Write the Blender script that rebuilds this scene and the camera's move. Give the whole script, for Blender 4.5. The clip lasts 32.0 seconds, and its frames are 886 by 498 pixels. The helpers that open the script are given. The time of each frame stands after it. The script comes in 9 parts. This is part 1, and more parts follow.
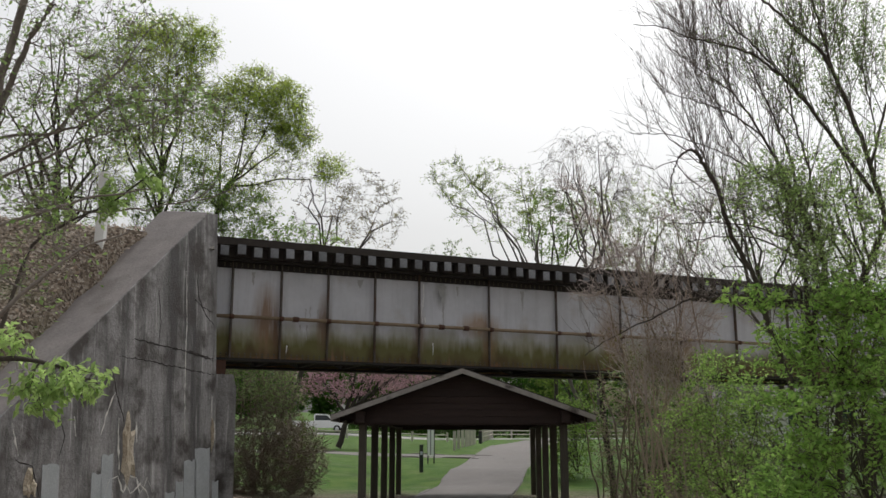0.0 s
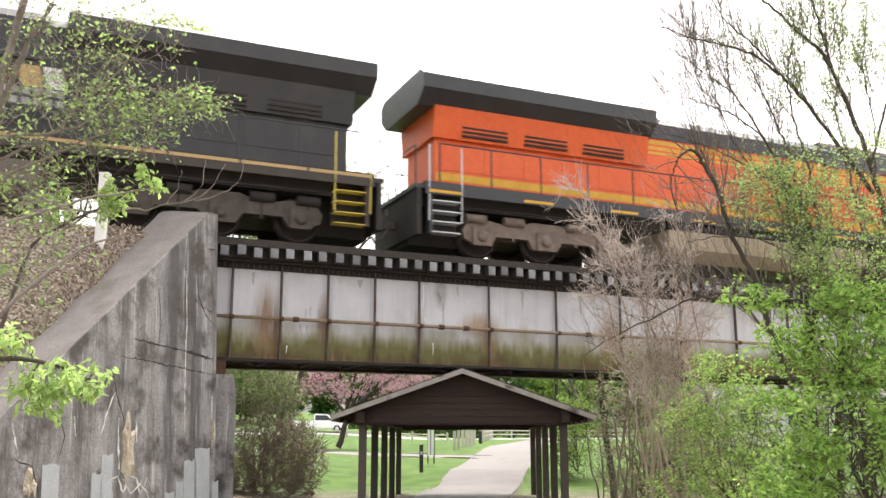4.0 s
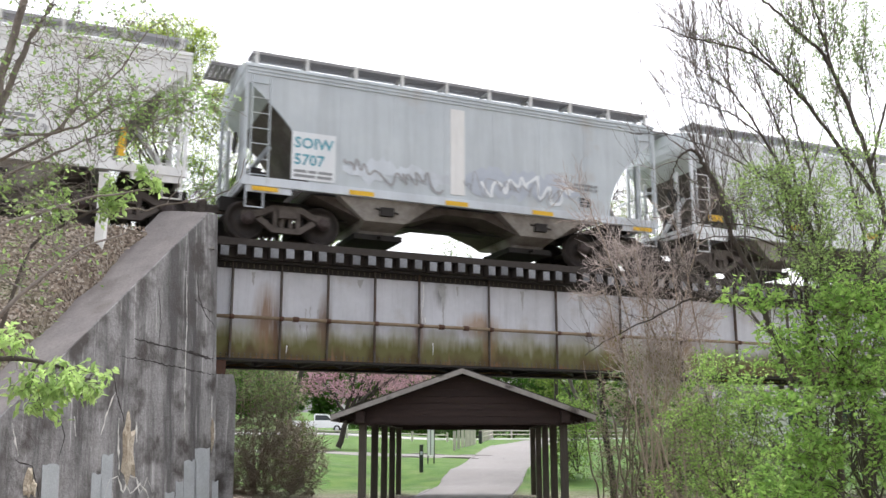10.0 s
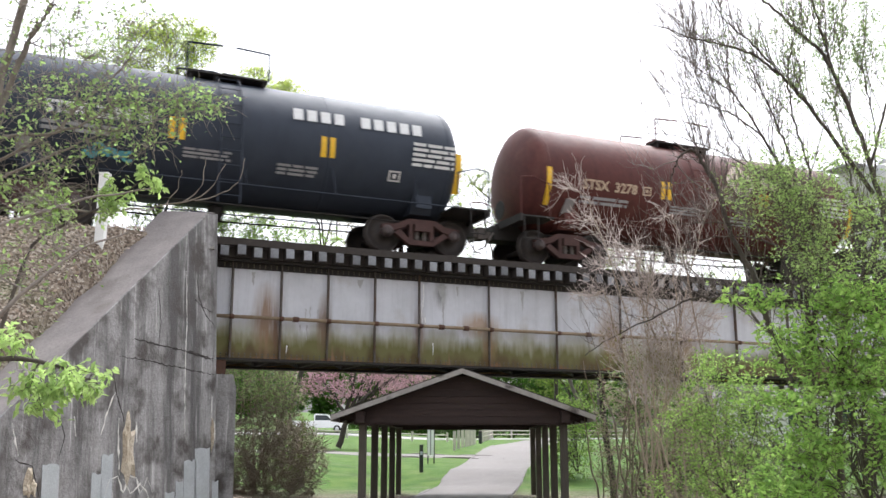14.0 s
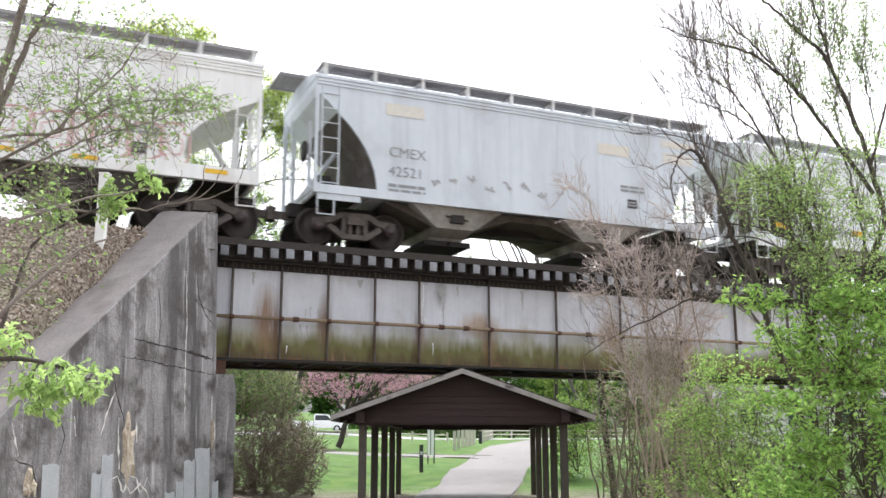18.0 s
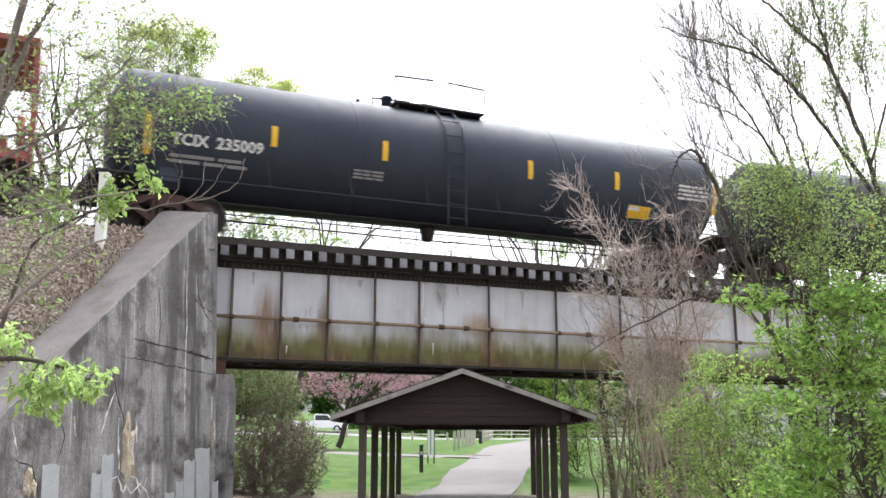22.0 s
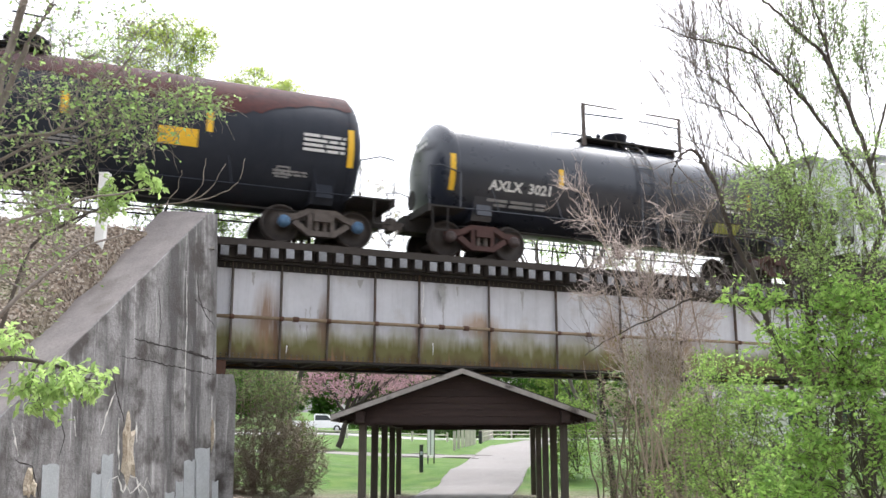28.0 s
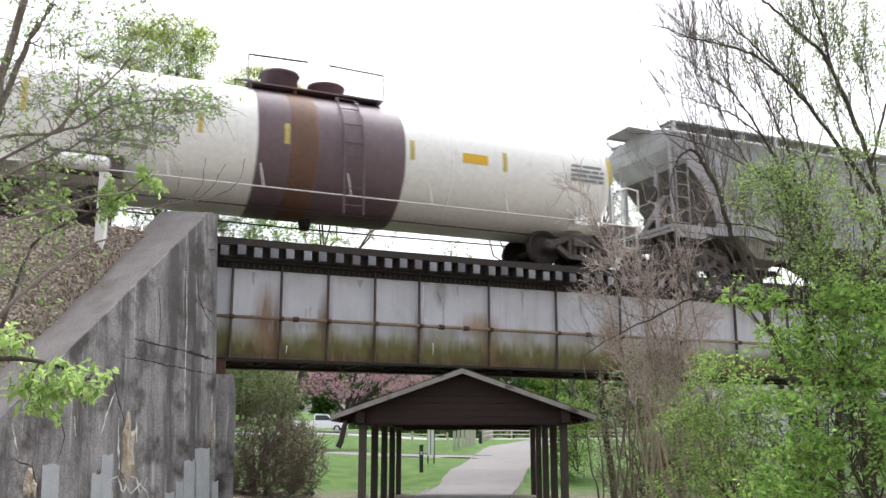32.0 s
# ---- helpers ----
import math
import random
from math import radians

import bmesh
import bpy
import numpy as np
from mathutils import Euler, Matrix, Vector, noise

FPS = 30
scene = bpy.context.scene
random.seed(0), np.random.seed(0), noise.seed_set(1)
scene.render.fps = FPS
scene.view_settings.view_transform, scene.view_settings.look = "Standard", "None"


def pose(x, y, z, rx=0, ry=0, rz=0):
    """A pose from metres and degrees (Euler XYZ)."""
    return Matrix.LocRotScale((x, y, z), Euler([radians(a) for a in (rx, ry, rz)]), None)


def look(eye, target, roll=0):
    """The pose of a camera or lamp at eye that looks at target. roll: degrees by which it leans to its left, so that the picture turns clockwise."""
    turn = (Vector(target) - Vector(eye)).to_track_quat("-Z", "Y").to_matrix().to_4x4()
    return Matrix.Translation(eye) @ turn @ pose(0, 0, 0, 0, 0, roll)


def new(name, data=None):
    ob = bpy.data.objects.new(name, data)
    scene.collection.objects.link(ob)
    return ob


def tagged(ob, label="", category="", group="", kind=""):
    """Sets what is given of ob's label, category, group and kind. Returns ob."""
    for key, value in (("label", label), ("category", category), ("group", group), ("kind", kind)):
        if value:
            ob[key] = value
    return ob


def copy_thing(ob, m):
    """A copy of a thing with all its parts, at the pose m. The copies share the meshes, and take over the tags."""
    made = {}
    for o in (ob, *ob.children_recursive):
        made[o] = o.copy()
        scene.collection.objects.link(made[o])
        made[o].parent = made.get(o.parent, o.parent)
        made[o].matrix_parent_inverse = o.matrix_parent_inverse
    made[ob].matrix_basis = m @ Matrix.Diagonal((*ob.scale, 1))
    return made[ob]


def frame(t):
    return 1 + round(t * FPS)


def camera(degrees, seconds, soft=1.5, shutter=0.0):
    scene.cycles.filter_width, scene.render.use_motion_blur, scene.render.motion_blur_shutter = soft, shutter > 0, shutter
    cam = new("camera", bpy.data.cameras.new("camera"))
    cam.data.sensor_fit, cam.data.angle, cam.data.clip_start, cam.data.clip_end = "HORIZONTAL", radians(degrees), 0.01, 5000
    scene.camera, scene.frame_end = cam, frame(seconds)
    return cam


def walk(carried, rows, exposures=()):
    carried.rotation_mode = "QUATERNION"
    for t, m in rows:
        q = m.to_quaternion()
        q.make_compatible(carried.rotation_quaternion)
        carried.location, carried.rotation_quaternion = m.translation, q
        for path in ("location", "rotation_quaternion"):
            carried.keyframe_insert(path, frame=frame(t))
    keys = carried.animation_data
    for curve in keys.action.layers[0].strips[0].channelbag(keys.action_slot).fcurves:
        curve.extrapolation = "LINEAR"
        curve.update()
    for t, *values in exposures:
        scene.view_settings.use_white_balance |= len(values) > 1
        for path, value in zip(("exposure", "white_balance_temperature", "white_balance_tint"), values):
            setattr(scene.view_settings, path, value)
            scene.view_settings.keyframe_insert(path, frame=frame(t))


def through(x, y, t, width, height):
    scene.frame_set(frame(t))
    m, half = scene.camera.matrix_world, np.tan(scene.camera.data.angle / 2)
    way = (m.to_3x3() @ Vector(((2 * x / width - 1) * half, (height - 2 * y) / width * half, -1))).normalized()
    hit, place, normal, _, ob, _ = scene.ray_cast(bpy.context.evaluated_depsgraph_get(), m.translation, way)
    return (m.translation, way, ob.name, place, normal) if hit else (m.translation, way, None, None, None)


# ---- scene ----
# The camera stands still beside the trail and looks up at the bridge.
cam = camera(50.84, 32.0, soft=1.5, shutter=0.2)
walk(cam, [(0.0, pose(0, 0, 1.65, 101.54, 0, 0)), (32.0, pose(0, 0, 1.65, 101.54, 0, 0))],
     exposures=[(0.0, -0.02, 6500, 10), (1.6, -0.1, 6500, 10), (2.2, 0.38, 6600, 11), (3.0, 1.72, 6900, 12), (5.8, 1.77, 6500, 12), (7.0, 1.55, 6800, 13), (8.0, 1.41, 6300, 13), (12.0, 1.35, 6200, 12), (14.0, 1.41, 6200, 12), (17.0, 1.58, 6200, 12), (22.0, 1.53, 6200, 12), (24.0, 1.47, 6200, 12), (28.0, 1.57, 6200, 12), (31.0, 1.47, 6200, 12), (32.0, 1.18, 6200, 12)])

# ---- light: a bright overcast sky ----
world = bpy.data.worlds.new("overcast_sky")
scene.world = world
world.use_nodes = True
wn, wl = world.node_tree.nodes, world.node_tree.links
sky = wn.new("ShaderNodeTexSky")
sky.sky_type, sky.sun_disc = "NISHITA", False
sky.sun_elevation, sky.sun_rotation = radians(62), radians(20)
sky.dust_density, sky.air_density = 6.0, 1.5
soft_sky = wn.new("ShaderNodeHueSaturation")
soft_sky.inputs["Saturation"].default_value = 0.12
wl.new(sky.outputs[0], soft_sky.inputs["Color"])
wl.new(soft_sky.outputs[0], wn["Background"].inputs[0])
wn["Background"].inputs[1].default_value = 0.15
sun = new("sun", bpy.data.lights.new("sun", "SUN"))
sun.data.energy, sun.data.angle, sun.data.color = 0.7, radians(40), (1.0, 0.96, 0.9)
sun.matrix_basis = look((8.7, 36.0, 53.0), (0, 12, 5))

# ---- the track's own frame: s along the track, w across it, z up ----
TURN = 23.8
ALONG = Vector((math.cos(radians(TURN)), math.sin(radians(TURN)), 0))
ACROSS = Vector((-ALONG.y, ALONG.x, 0))
MID = 21.65           # the track's middle
RAIL = 6.12           # top of rail
SPEED = 10.95         # metres a second, towards smaller s


def track(s, w=MID, z=RAIL, turn=0.0):
    p = ALONG * s + ACROSS * w
    return pose(p.x, p.y, z, 0, 0, TURN + turn)


# ---- mesh helpers ----
def box(bm, x0, x1, y0, y1, z0, z1, m=None):
    v = [bm.verts.new(m @ Vector(p) if m else p) for p in
         ((x0, y0, z0), (x1, y0, z0), (x1, y1, z0), (x0, y1, z0), (x0, y0, z1), (x1, y0, z1), (x1, y1, z1), (x0, y1, z1))]
    for f in ((0, 3, 2, 1), (4, 5, 6, 7), (0, 1, 5, 4), (1, 2, 6, 5), (2, 3, 7, 6), (3, 0, 4, 7)):
        bm.faces.new([v[i] for i in f])
    return bm


def prism(bm, outline, y0, y1, axis="y"):
    """An outline of (a, b) drawn out along an axis: y: (x, z); x: (y, z); z: (x, y)."""
    def at(a, b, c):
        return {"y": (a, c, b), "x": (c, a, b), "z": (a, b, c)}[axis]
    lo = [bm.verts.new(at(a, b, y0)) for a, b in outline]
    hi = [bm.verts.new(at(a, b, y1)) for a, b in outline]
    k = len(outline)
    bm.faces.new(lo[::-1])
    bm.faces.new(hi)
    for i in range(k):
        bm.faces.new((lo[i], lo[(i + 1) % k], hi[(i + 1) % k], hi[i]))
    return bm


def tube(bm, a, b, r, r2=None, k=8, caps=True):
    a, b = Vector(a), Vector(b)
    r2 = r if r2 is None else r2
    q = (b - a).to_track_quat("Z", "Y").to_matrix()
    rings = []
    for p, rad in ((a, r), (b, r2)):
        rings.append([bm.verts.new(p + q @ Vector((rad * math.cos(2 * math.pi * i / k), rad * math.sin(2 * math.pi * i / k), 0))) for i in range(k)])
    for i in range(k):
        f = bm.faces.new((rings[0][i], rings[0][(i + 1) % k], rings[1][(i + 1) % k], rings[1][i]))
        f.smooth = k > 6
    if caps:
        bm.faces.new(rings[0][::-1])
        bm.faces.new(rings[1])
    return bm


def pipe(bm, points, r, k=6):
    for a, b in zip(points, points[1:]):
        tube(bm, a, b, r, k=k)
    return bm


def lathe(bm, profile, k=32, axis="x", centre=(0, 0, 0)):
    """profile: (along, radius)."""
    c = Vector(centre)
    rings = []
    for a, r in profile:
        ring = []
        for i in range(k):
            u, v = r * math.cos(2 * math.pi * i / k), r * math.sin(2 * math.pi * i / k)
            ring.append(bm.verts.new(c + Vector({"x": (a, u, v), "y": (u, a, v), "z": (u, v, a)}[axis])))
        rings.append(ring)
    for p, q in zip(rings, rings[1:]):
        for i in range(k):
            bm.faces.new((p[i], p[(i + 1) % k], q[(i + 1) % k], q[i])).smooth = True
    bm.faces.new(rings[0][::-1])
    bm.faces.new(rings[-1])
    return bm


def mesh_of(bm, name, material, bevel=0.0):
    if bevel:
        bmesh.ops.bevel(bm, geom=[e for e in bm.edges if len(e.link_faces) == 2 and e.calc_face_angle(0) > 0.6], offset=bevel, segments=1, affect="EDGES", clamp_overlap=True)
    bmesh.ops.recalc_face_normals(bm, faces=bm.faces)
    me = bpy.data.meshes.new(name)
    bm.to_mesh(me)
    bm.free()
    me.materials.append(material)
    return me


def part(name, bm, material, parent, label="", bevel=0.0, at=None):
    ob = new(name, bm if isinstance(bm, bpy.types.Mesh) else mesh_of(bm, name, material, bevel))
    ob.parent = parent
    if at is not None:
        ob.matrix_basis = at
    if label:
        ob["label"] = label
    return ob


def empty(name, m, label, category, group="", kind=""):
    ob = new(name)
    ob.empty_display_size = 0.2
    ob.matrix_basis = m
    return tagged(ob, label, category, group, kind)


def B():
    return bmesh.new()


def letters(text, size, material, parent, m, name="lettering", wide=1.0, bold=0.022):
    """Flat painted writing, its left end at m, upright in m's xz plane, facing m's -y."""
    cu = bpy.data.curves.new(name, "FONT")
    cu.body, cu.size, cu.extrude, cu.resolution_u, cu.offset = text, size, 0.002, 2, size * bold
    tmp = bpy.data.objects.new(name, cu)
    me = bpy.data.meshes.new_from_object(tmp)
    bpy.data.objects.remove(tmp)
    me.transform(pose(0, 0, 0, 90, 0, 0) @ Matrix.Diagonal((wide, 1, 1, 1)))
    me.materials.clear()
    me.materials.append(material)
    ob = new(name, me)
    ob.parent, ob.matrix_basis = parent, m
    return ob


# ---- materials ----
def mat(name, c, c2=None, scale=4.0, rough=0.6, metal=0.0, bump=0.0, bump_scale=60.0, stain=None, stain_scale=1.2, stain_at=(0.5, 0.65),
        streak=0.0, broad=0.0, drip=0.0, fine_mix=0.4, run=(3.2, 3.2, 0.22), piece=0.0, spec=0.5, squash=(1, 1, 1), coord="Object"):
    """Paint, stone, wood and the like: two tones mixed by noise, an optional second stain colour in patches, streaks that run down, fine relief."""
    m = bpy.data.materials.new(name)
    m.use_nodes = True
    n, l = m.node_tree.nodes, m.node_tree.links
    out = n["Principled BSDF"]
    c2 = c2 or tuple(x * 0.75 for x in c)
    tc = n.new("ShaderNodeTexCoord")
    mp = n.new("ShaderNodeMapping")
    mp.inputs["Scale"].default_value = squash
    l.new(tc.outputs[coord], mp.inputs[0])
    src = mp.outputs[0]

    def noise_at(sc, detail=6.0, vec=src, r=0.6):
        t = n.new("ShaderNodeTexNoise")
        t.inputs["Scale"].default_value, t.inputs["Detail"].default_value, t.inputs["Roughness"].default_value = sc, detail, r
        l.new(vec, t.inputs["Vector"])
        return t.outputs["Fac"]

    def ramp(fac, lo, hi):
        t = n.new("ShaderNodeMapRange")
        t.inputs["From Min"].default_value, t.inputs["From Max"].default_value = lo, hi
        l.new(fac, t.inputs["Value"])
        return t.outputs[0]

    def mix(fac, a, b):
        t = n.new("ShaderNodeMix")
        t.data_type = "RGBA"
        l.new(fac, t.inputs["Factor"]) if not isinstance(fac, float) else setattr(t.inputs["Factor"], "default_value", fac)
        for sock, x in ((t.inputs["A"], a), (t.inputs["B"], b)):
            if isinstance(x, tuple):
                sock = [q for q in t.inputs if q.type == "RGBA" and q.name == sock.name][0]
                sock.default_value = (*x, 1)
            else:
                sock = [q for q in t.inputs if q.type == "RGBA" and q.name == sock.name][0]
                l.new(x, sock)
        return [q for q in t.outputs if q.type == "RGBA"][0]

    col = mix(ramp(noise_at(scale), 0.35, 0.65), c, c2)
    fine = mix(ramp(noise_at(scale * 9), 0.3, 0.7), tuple(min(1.0, x * 1.12) for x in c), tuple(x * 0.8 for x in c2))
    col = mix(fine_mix, col, fine)
    if streak:
        sm = n.new("ShaderNodeMapping")
        sm.inputs["Scale"].default_value = run
        l.new(tc.outputs[coord], sm.inputs[0])
        f = ramp(noise_at(2.2, 7.0, sm.outputs[0], 0.7), 0.5, 0.72)
        s = n.new("ShaderNodeMath")
        s.operation = "MULTIPLY"
        s.inputs[1].default_value = streak
        l.new(f, s.inputs[0])
        col = mix(s.outputs[0], col, tuple(x * 0.33 for x in c2))
    if broad:
        sm = n.new("ShaderNodeMapping")
        sm.inputs["Scale"].default_value = (1.1, 1.1, 0.10)
        l.new(tc.outputs[coord], sm.inputs[0])
        f = ramp(noise_at(1.5, 9.0, sm.outputs[0], 0.65), 0.45, 0.62)
        s = n.new("ShaderNodeMath")
        s.operation = "MULTIPLY"
        s.inputs[1].default_value = broad
        l.new(f, s.inputs[0])
        col = mix(s.outputs[0], col, tuple(x * 0.3 for x in c2))
    if drip:
        sm = n.new("ShaderNodeMapping")
        sm.inputs["Scale"].default_value, sm.inputs["Location"].default_value = (4.5, 4.5, 0.16), (3.7, 1.3, 0.4)
        l.new(tc.outputs[coord], sm.inputs[0])
        f = ramp(noise_at(2.0, 5.0, sm.outputs[0], 0.6), 0.58, 0.7)
        s = n.new("ShaderNodeMath")
        s.operation = "MULTIPLY"
        s.inputs[1].default_value = drip
        l.new(f, s.inputs[0])
        col = mix(s.outputs[0], col, tuple(min(1.0, x * 1.55) for x in c))
    if stain:
        f = ramp(noise_at(stain_scale, 8.0), *stain_at)
        col = mix(f, col, stain)
    if piece:
        oi = n.new("ShaderNodeObjectInfo")
        hs = n.new("ShaderNodeHueSaturation")
        v = n.new("ShaderNodeMapRange")
        v.inputs["To Min"].default_value, v.inputs["To Max"].default_value = 1 - piece, 1 + piece
        l.new(oi.outputs["Random"], v.inputs["Value"])
        l.new(v.outputs[0], hs.inputs["Value"])
        l.new(col, hs.inputs["Color"])
        col = hs.outputs[0]
    l.new(col, out.inputs["Base Color"])
    rr = n.new("ShaderNodeMapRange")
    rr.inputs["To Min"].default_value, rr.inputs["To Max"].default_value = max(0.05, rough - 0.12), min(1.0, rough + 0.12)
    l.new(noise_at(scale * 3), rr.inputs["Value"])
    l.new(rr.outputs[0], out.inputs["Roughness"])
    out.inputs["Metallic"].default_value = metal
    out.inputs["Specular IOR Level"].default_value = spec
    if bump:
        b = n.new("ShaderNodeBump")
        b.inputs["Strength"].default_value, b.inputs["Distance"].default_value = 1.0, bump
        l.new(noise_at(bump_scale), b.inputs["Height"])
        l.new(b.outputs[0], out.inputs["Normal"])
    return m


def blotch(m, x0, half, z0, tall, colour, strength, lo=0.06, hi=0.34, grain=(5.0, 1, 0.5)):
    """A bloom of rust or dirt round (x0, z0) on a material, broken up into streaks."""
    n, l = m.node_tree.nodes, m.node_tree.links
    base = n["Principled BSDF"].inputs["Base Color"]
    below = base.links[0].from_socket
    tc = n.new("ShaderNodeTexCoord")
    pos = n.new("ShaderNodeSeparateXYZ")
    l.new(tc.outputs["Object"], pos.inputs[0])

    def tri(sock, centre, reach):
        d = n.new("ShaderNodeMath")
        d.operation = "SUBTRACT"
        d.inputs[1].default_value = centre
        l.new(sock, d.inputs[0])
        a = n.new("ShaderNodeMath")
        a.operation = "ABSOLUTE"
        l.new(d.outputs[0], a.inputs[0])
        f = n.new("ShaderNodeMapRange")
        f.inputs["From Min"].default_value, f.inputs["From Max"].default_value = reach, 0.0
        l.new(a.outputs[0], f.inputs["Value"])
        return f.outputs[0]

    def times(a, b):
        t = n.new("ShaderNodeMath")
        t.operation = "MULTIPLY"
        l.new(a, t.inputs[0])
        l.new(b, t.inputs[1])
        return t.outputs[0]

    mp = n.new("ShaderNodeMapping")
    mp.inputs["Scale"].default_value = grain
    l.new(tc.outputs["Object"], mp.inputs[0])
    t = n.new("ShaderNodeTexNoise")
    t.inputs["Scale"].default_value, t.inputs["Detail"].default_value = 2.2, 8.0
    l.new(mp.outputs[0], t.inputs["Vector"])
    g = n.new("ShaderNodeMapRange")
    g.inputs["From Min"].default_value, g.inputs["From Max"].default_value, g.inputs["To Max"].default_value = lo, hi, strength
    l.new(times(times(tri(pos.outputs["X"], x0, half), tri(pos.outputs["Z"], z0, tall)), t.outputs["Fac"]), g.inputs["Value"])
    x = n.new("ShaderNodeMix")
    x.data_type = "RGBA"
    l.new(g.outputs[0], x.inputs["Factor"])
    ins = [q for q in x.inputs if q.type == "RGBA"]
    l.new(below, ins[0])
    ins[1].default_value = (*colour, 1)
    l.new([q for q in x.outputs if q.type == "RGBA"][0], base)


def glass_mat(name, tint=(0.05, 0.06, 0.07)):
    m = mat(name, tint, tint, rough=0.12, spec=0.8)
    return m


CONCRETE = mat("weathered_concrete", (0.36, 0.348, 0.342), (0.22, 0.21, 0.206), 2.2, 0.9, bump=0.016, bump_scale=24, streak=0.9, broad=0.85, drip=0.75, fine_mix=0.6, run=(1.7, 1.7, 0.26), stain=(0.075, 0.066, 0.061), stain_scale=1.7, stain_at=(0.5, 0.66))
COPING = mat("dusty_coping_concrete", (0.21, 0.19, 0.18), (0.14, 0.125, 0.12), 2.0, 0.92, bump=0.015, bump_scale=20, stain=(0.11, 0.095, 0.085), stain_scale=1.1, stain_at=(0.55, 0.75))
PATCH = mat("pale_overpaint", (0.42, 0.44, 0.45), (0.34, 0.355, 0.36), 3.0, 0.85, bump=0.004)
SPALL = mat("broken_concrete", (0.62, 0.55, 0.44), (0.30, 0.235, 0.165), 3.0, 0.95, bump=0.03, bump_scale=16)
STEEL_DARK = mat("black_steel", (0.018, 0.016, 0.015), (0.035, 0.027, 0.022), 5.0, 0.75, bump=0.003)
RUST = mat("rusty_iron", (0.13, 0.06, 0.035), (0.07, 0.04, 0.03), 9.0, 0.85, bump=0.004, bump_scale=90)
PIPE_RUST = mat("rusty_pipe", (0.24, 0.16, 0.085), (0.36, 0.29, 0.21), 4.0, 0.8, bump=0.003)
TIE_WOOD = mat("creosoted_timber", (0.035, 0.028, 0.024), (0.055, 0.046, 0.04), 6.0, 0.9, bump=0.006, bump_scale=30)
TIE_END = mat("weathered_tie_end", (0.30, 0.31, 0.33), (0.17, 0.175, 0.19), 7.0, 0.85, bump=0.006, bump_scale=40, piece=0.35)
RAIL_STEEL = mat("rail_steel", (0.16, 0.10, 0.075), (0.10, 0.07, 0.055), 8.0, 0.55, metal=0.6)
BALLAST = mat("grey_ballast", (0.30, 0.28, 0.25), (0.14, 0.125, 0.11), 14.0, 0.95, bump=0.05, bump_scale=16)
BROWN_WOOD = mat("brown_stained_wood", (0.040, 0.021, 0.017), (0.024, 0.014, 0.012), 5.0, 0.75, bump=0.003, squash=(1, 1, 8), piece=0.15)
POST_WOOD = mat("weathered_post_wood", (0.115, 0.10, 0.08), (0.07, 0.06, 0.048), 5.0, 0.85, bump=0.004, squash=(8, 8, 1), piece=0.2)
FASCIA_WOOD = mat("greyed_fascia_board", (0.38, 0.355, 0.33), (0.25, 0.23, 0.21), 4.0, 0.85, bump=0.004, stain=(0.06, 0.05, 0.045), stain_scale=2.5, stain_at=(0.58, 0.7))
SHINGLE = mat("asphalt_shingle", (0.07, 0.06, 0.055), (0.045, 0.04, 0.037), 12.0, 0.95, bump=0.006)
ASPHALT = mat("pale_trail_asphalt", (0.175, 0.161, 0.153), (0.14, 0.128, 0.122), 0.9, 0.95, bump=0.004, bump_scale=120, stain=(0.145, 0.13, 0.12), stain_scale=0.25, stain_at=(0.5, 0.8))
ROAD_GREY = mat("road_asphalt", (0.30, 0.29, 0.28), (0.25, 0.24, 0.235), 0.6, 0.95, bump=0.004)
BARK = mat("grey_brown_bark", (0.10, 0.082, 0.066), (0.05, 0.042, 0.035), 9.0, 0.95, bump=0.02, bump_scale=22, squash=(1, 1, 0.3))
PALE_TWIG = mat("pale_dry_twig", (0.60, 0.52, 0.48), (0.40, 0.34, 0.31), 12.0, 0.95)


# ---- ground: one sheet to the horizon ----
WING_TOP = Vector((-4.76, 19.10, 6.30))
WING_WAY = Vector((-0.342, -0.940, 0.0))
WING_DIP = 0.822


def wing_top(d):
    """Height of the wing wall's front arris: level at the bridge, then falling."""
    return 6.30 - WING_DIP * max(0.0, d - 0.25)


def wing_tilt(d):
    """How far the coping's back arris stands above the front one."""
    return max(-0.08, 0.15 - 0.08 * d)


def smooth(a, b, x):
    t = min(1.0, max(0.0, (x - a) / (b - a)))
    return t * t * (3 - 2 * t)


def ramp_at(x, rows):
    for (a, p), (b, q) in zip(rows, rows[1:]):
        if x <= b:
            return p + (q - p) * smooth(a, b, x) if x > a else p
    return rows[-1][1]


def meadow(x, y):
    """The ground without the railway banks: level by the camera, rising beyond the bridge."""
    z = ramp_at(y, ((23, 0.0), (27, -0.16), (31, -0.2), (40, 0.46), (66, 1.15), (110, 1.75), (300, 5.0)))
    z += 0.022 * max(0.0, y - 66) * smooth(2, -14, x)
    return z + smooth(-2.6, -9, x) * smooth(20, 27, y) * smooth(60, 40, y) * 0.5


